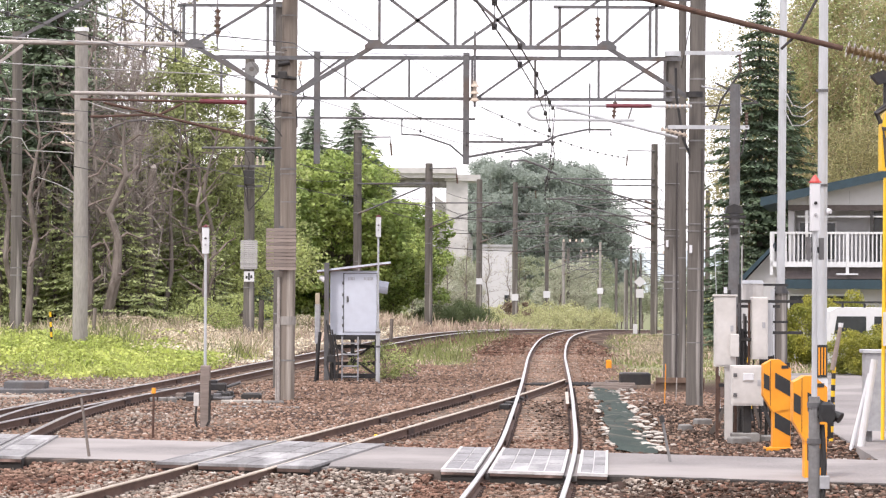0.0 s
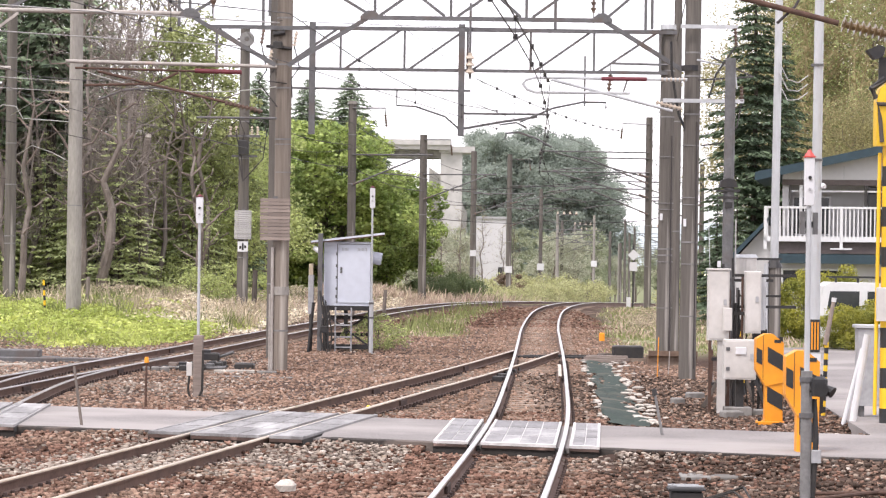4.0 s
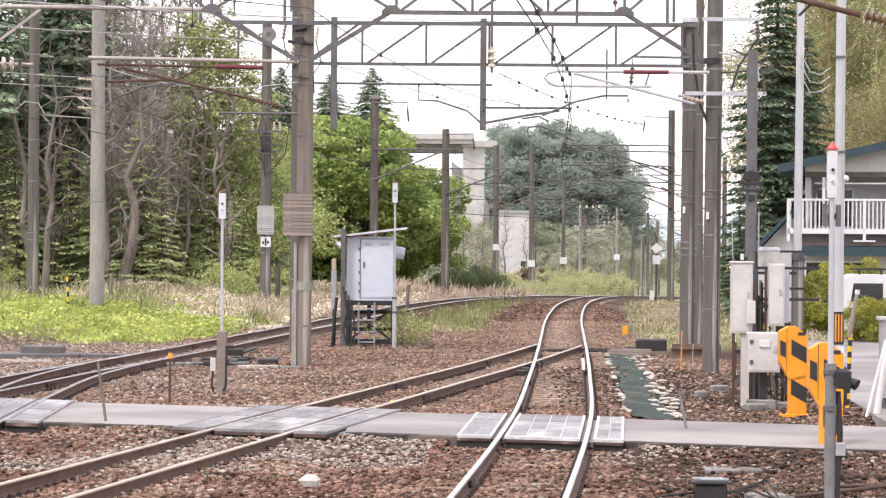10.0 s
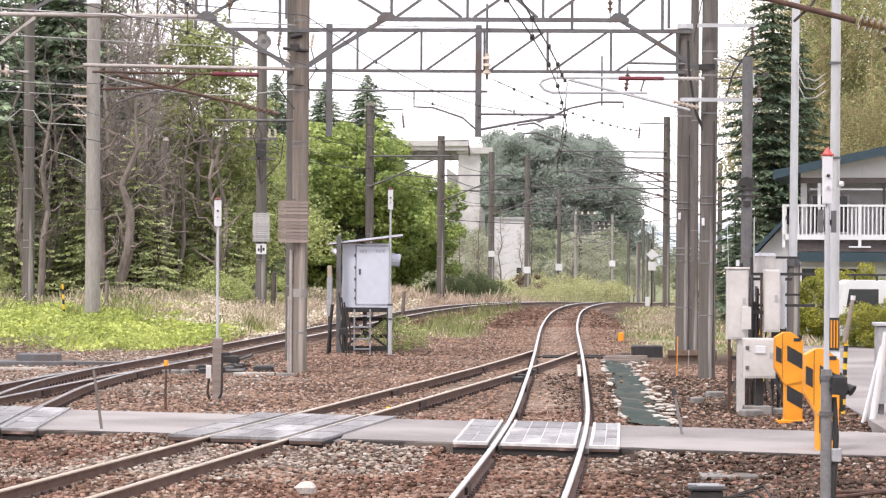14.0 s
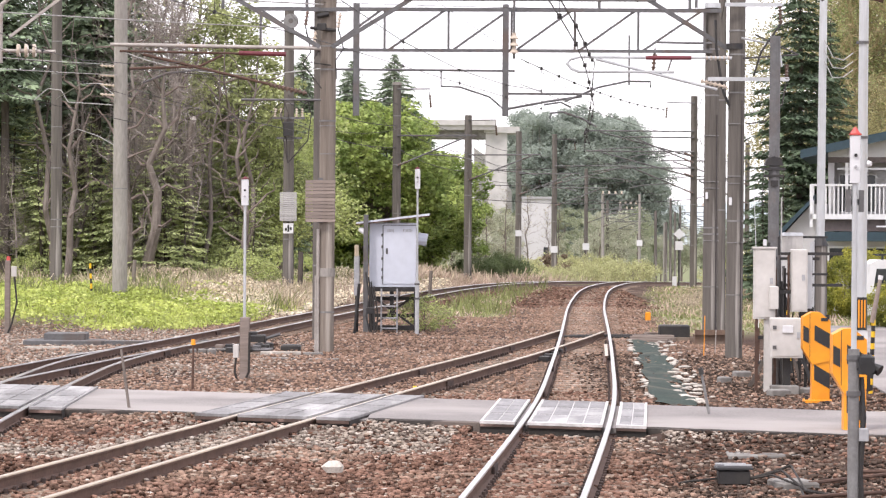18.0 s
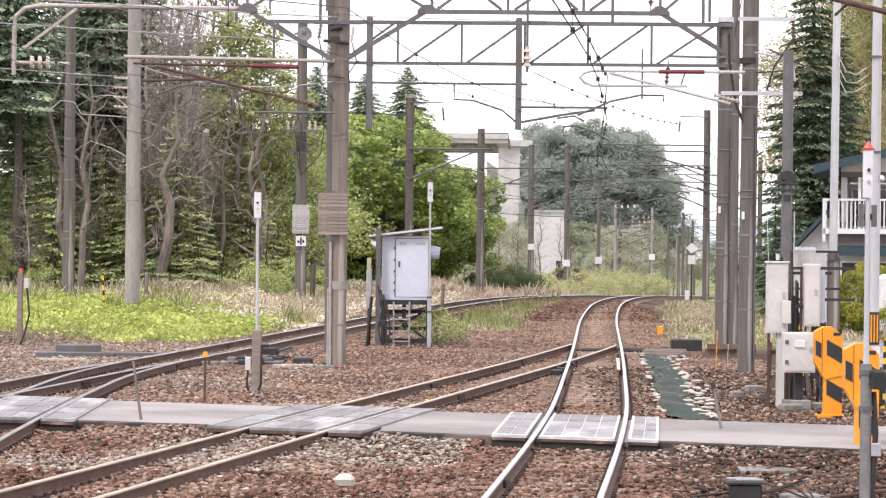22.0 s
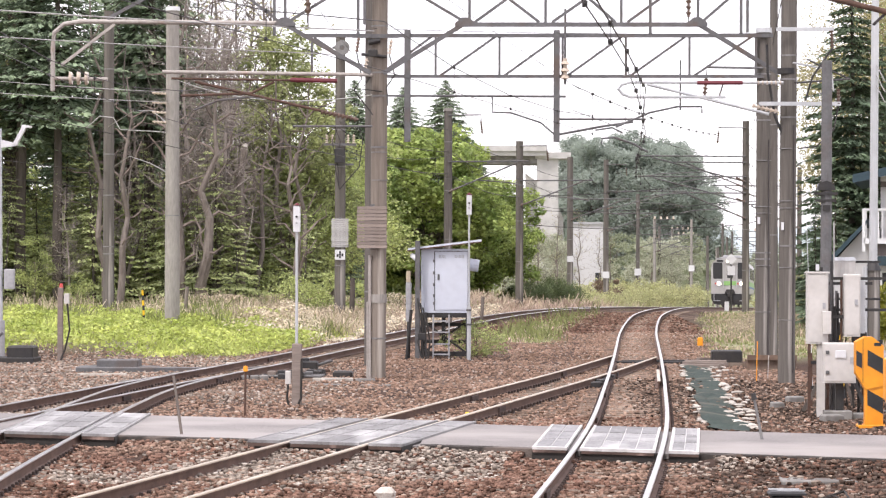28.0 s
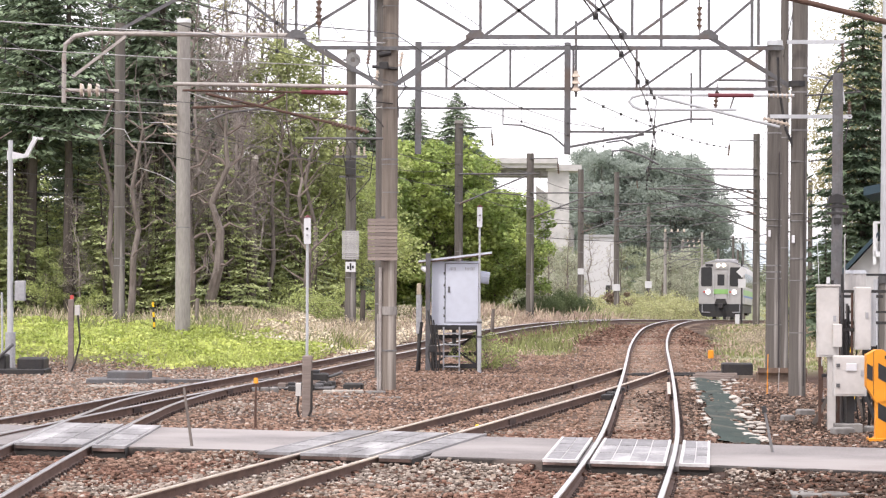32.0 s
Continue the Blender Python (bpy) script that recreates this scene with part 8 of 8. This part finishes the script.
front("green_band", -0.5, 0.52, 1.62, 1.92, "traingreen", 0.075, "green front band", 0.01)
for x in (-0.86, 0.78):
    hp = front("lamp_panel", x - 0.28, x + 0.28, 1.52, 1.98, "grey", 0.03, "", 0.08)
    part("headlamp", G().cyl((x + 0.05, -0.08, 1.75), (x + 0.05, -0.03, 1.75), 0.13, n=18), "headlamp", hp, "lit headlamp")
    part("tail_lamp", G().cyl((x - 0.2, -0.05, 1.75), (x - 0.2, -0.03, 1.75), 0.06, n=12), "red", hp)
top_l = front("roof_lamp_box", -0.42, 0.42, 3.2, 3.62, "train", 0.1, "roof headlamp box", 0.08)
for x in (-0.17, 0.17):
    part("headlamp", G().cyl((x, -0.14, 3.42), (x, -0.1, 3.42), 0.11, n=18), "headlamp", top_l, "lit headlamp")
front("destination_blind", -0.98, -0.5, 3.34, 3.5, "black", 0.03)
part("skirt", G().prism([(-1.39, 0.99), (1.39, 0.99), (1.37, 0.55), (1.15, 0.22), (-1.15, 0.22), (-1.37, 0.55)], -0.02, 0.4), "black", train, "black front skirt")
part("snow_plough", G().prism([(-1.1, 0.55), (1.1, 0.55), (0.9, 0.18), (-0.9, 0.18)], -0.05, 0.06), "dark", train)
part("coupler", G().box(-0.16, -0.55, 0.75, 0.16, 0.0, 1.02, 0.03).prism([(-0.4, 1.0), (0.4, 1.0), (0.28, 1.32), (-0.28, 1.32)], -0.12, 0.0), "dark", train, "dark coupler and hood")
part("steps", G().box(-1.2, -0.12, 0.45, -0.7, -0.02, 0.5).box(0.7, -0.12, 0.45, 1.2, -0.02, 0.5).box(-1.2, -0.1, 0.5, -1.15, -0.03, 1.0).box(1.15, -0.1, 0.5, 1.2, -0.03, 1.0), "grey", train)
part("handrail", G().cyl((-0.47, -0.09, 1.4), (-0.47, -0.09, 2.9), 0.02).cyl((0.47, -0.09, 1.4), (0.47, -0.09, 2.9), 0.02), "galv", train)
for s in (-1, 1):
    part("side_band", G().box(s * W - 0.004 if s > 0 else -W - 0.012, 0.15, 1.55, s * W + 0.012 if s > 0 else -W + 0.004, 19.8, 1.9), "traingreen", train, "green side band")
    part("side_band", G().box(s * W - 0.004 if s > 0 else -W - 0.012, 0.15, 1.42, s * W + 0.012 if s > 0 else -W + 0.004, 19.8, 1.53), "trainblue", train, "blue side line")
    for k in range(9):
        y = 2.4 + k * 1.85
        part("side_window", G().box(s * W - 0.004 if s > 0 else -W - 0.014, y, 2.1, s * W + 0.014 if s > 0 else -W + 0.004, y + 1.25, 2.95), "glass", train)
    part("side_door", G().box(s * W - 0.004 if s > 0 else -W - 0.012, 0.9, 1.05, s * W + 0.012 if s > 0 else -W + 0.004, 1.9, 3.0), "grey", train)
part("underframe", G().box(-1.2, 1.0, 0.45, 1.2, 19, 1.0), "dark", train)
for y in (2.0, 4.1, 15.9, 18.0):
    ax = part("wheelset", G().cyl((-0.62, y, 0.41), (-0.5, y, 0.41), 0.40, n=18).cyl((0.5, y, 0.41), (0.62, y, 0.41), 0.40, n=18).cyl((-0.5, y, 0.41), (0.5, y, 0.41), 0.07), "steel", train)
for y in (3.05, 16.95):
    part("bogie_frame", G().box(-1.05, y - 1.6, 0.3, -0.85, y + 1.6, 0.7).box(0.85, y - 1.6, 0.3, 1.05, y + 1.6, 0.7), "dark", train)
part("roof_unit", G().box(-0.7, 6, 3.7, 0.7, 9, 3.95, 0.05), "grey", train)

# ---------------------------------------------------------------- ballast stones
def ballast(name, count, area, size, mtl, label, seed, keep):
    r = np.random.default_rng(seed)
    pts = []
    while len(pts) < count:
        for x, y, q in r.uniform((area[0], area[2], 0), (area[1], area[3], 1), (20000, 3)).tolist():
            if q < keep(x, y):
                pts.append((x, y, ground_z(x, y)))
    p = np.array(pts[:count])
    base = np.array([(1, 0, 0), (-0.5, 0.85, -0.1), (-0.5, -0.85, 0.1), (0.55, 0.6, 0.55), (-0.75, 0.1, 0.6), (0.35, -0.7, 0.6), (0, 0, -0.8)])
    tris = np.array([(0, 3, 5), (3, 4, 5), (1, 4, 3), (2, 5, 4), (0, 1, 3), (1, 2, 4), (2, 0, 5), (0, 6, 1), (1, 6, 2), (2, 6, 0)])
    s = size * r.uniform(0.5, 1.25, (count, 1, 1)) * r.uniform(0.7, 1.2, (count, 1, 3))
    a = r.uniform(0, 2 * np.pi, count)
    ca, sa = np.cos(a)[:, None], np.sin(a)[:, None]
    v = base[None] * s + r.normal(size=(count, 7, 3)) * size * 0.12
    v = np.stack([v[..., 0] * ca - v[..., 1] * sa, v[..., 0] * sa + v[..., 1] * ca, v[..., 2] * 0.95 + r.normal(size=(count, 1)) * size * 0.32], 2) + p[:, None]
    idx = (tris[None] + 7 * np.arange(count)[:, None, None]).reshape(-1).astype(np.int32)
    me = bpy.data.meshes.new(name)
    me.vertices.add(7 * count)
    me.vertices.foreach_set("co", v.astype(np.float32).reshape(-1))
    me.loops.add(len(idx))
    me.loops.foreach_set("vertex_index", idx)
    me.polygons.add(len(idx) // 3)
    me.polygons.foreach_set("loop_start", np.arange(0, len(idx), 3, dtype=np.int32))
    me.materials.append(M[mtl])
    me.update(calc_edges=True)
    tagged(new(name, me), label, "ballast", kind="stuff")
def off_road(x, y):
    n = road_near(x)
    return 0.0 if (n - 0.02 < y < n + 4.66 or x > 6.5 and y > n - 0.1) else 1.0
def greyish(x, y):
    return step(-0.25, 0.2, noise.noise((x * 0.25, y * 0.12, 9)) + (0.38 if x < -3.0 and 33 < y < 39 else 0.5 if x < -7.0 else -0.22 if y < 34 else 0.0) - (0.55 if x > 1.0 and y < 46 or abs(x - MAIN(y)) < 1.4 else 0))
def bald(x, y):
    return (1 - greenness(x, y)) * off_road(x, y)
ballast("ballast", 52000, (-11, 8, 24.5, 46), 0.040, "ballast", "loose brown ballast stones around the tracks", 11, lambda x, y: bald(x, y) * (1 - 0.85 * greyish(x, y)) * (1 - 0.7 * step(1.7, 2.6, x)))
ballast("dark_ballast", 22000, (1.6, 8, 24.5, 60), 0.042, "ballast_dark", "loose dark grey-brown ballast stones beside the main track", 14, lambda x, y: bald(x, y) * step(1.6, 2.6, x))
ballast("grey_ballast", 30000, (-11, 8, 24.5, 46), 0.038, "ballast_grey", "loose pale grey ballast stones near the road", 12, lambda x, y: bald(x, y) * (0.04 + greyish(x, y)))
ballast("brow_ballast", 15000, (-3, 10, 94, 134), 0.05, "ballast", "brown ballast stones on the brow of the line", 15, bald)
ballast("far_grey_ballast", 14000, (-16, -2.5, 42, 74), 0.042, "ballast_grey", "pale grey ballast stones beside the side track", 16, lambda x, y: bald(x, y) * (0.1 + greyish(x, y)) * step(2.5, 6, -x))
ballast("far_ballast", 62000, (-16, 7.5, 42, 95), 0.037, "ballast_tan", "brown ballast stones beyond the road", 13, lambda x, y: bald(x, y) * (1 - 0.4 * greyish(x, y)))

def motions():
    rows = [(0, 330), (20, 318), (23, 290), (24.5, 264), (25.5, 245), (26.5, 229.5), (27, 222), (28, 209.5), (29, 200), (30, 192), (31, 184.5), (32, 178)]
    out = []
    for t, y in rows:
        a = math.degrees(math.atan2(MAIN(y + 7) - MAIN(y), 7))
        tilt = math.degrees(math.atan2(track_z(y + 14) - track_z(y), 14))
        out.append((t, pose(MAIN(y), y, track_z(y), tilt, 0, -a)))
    walk(train, out)

motions()
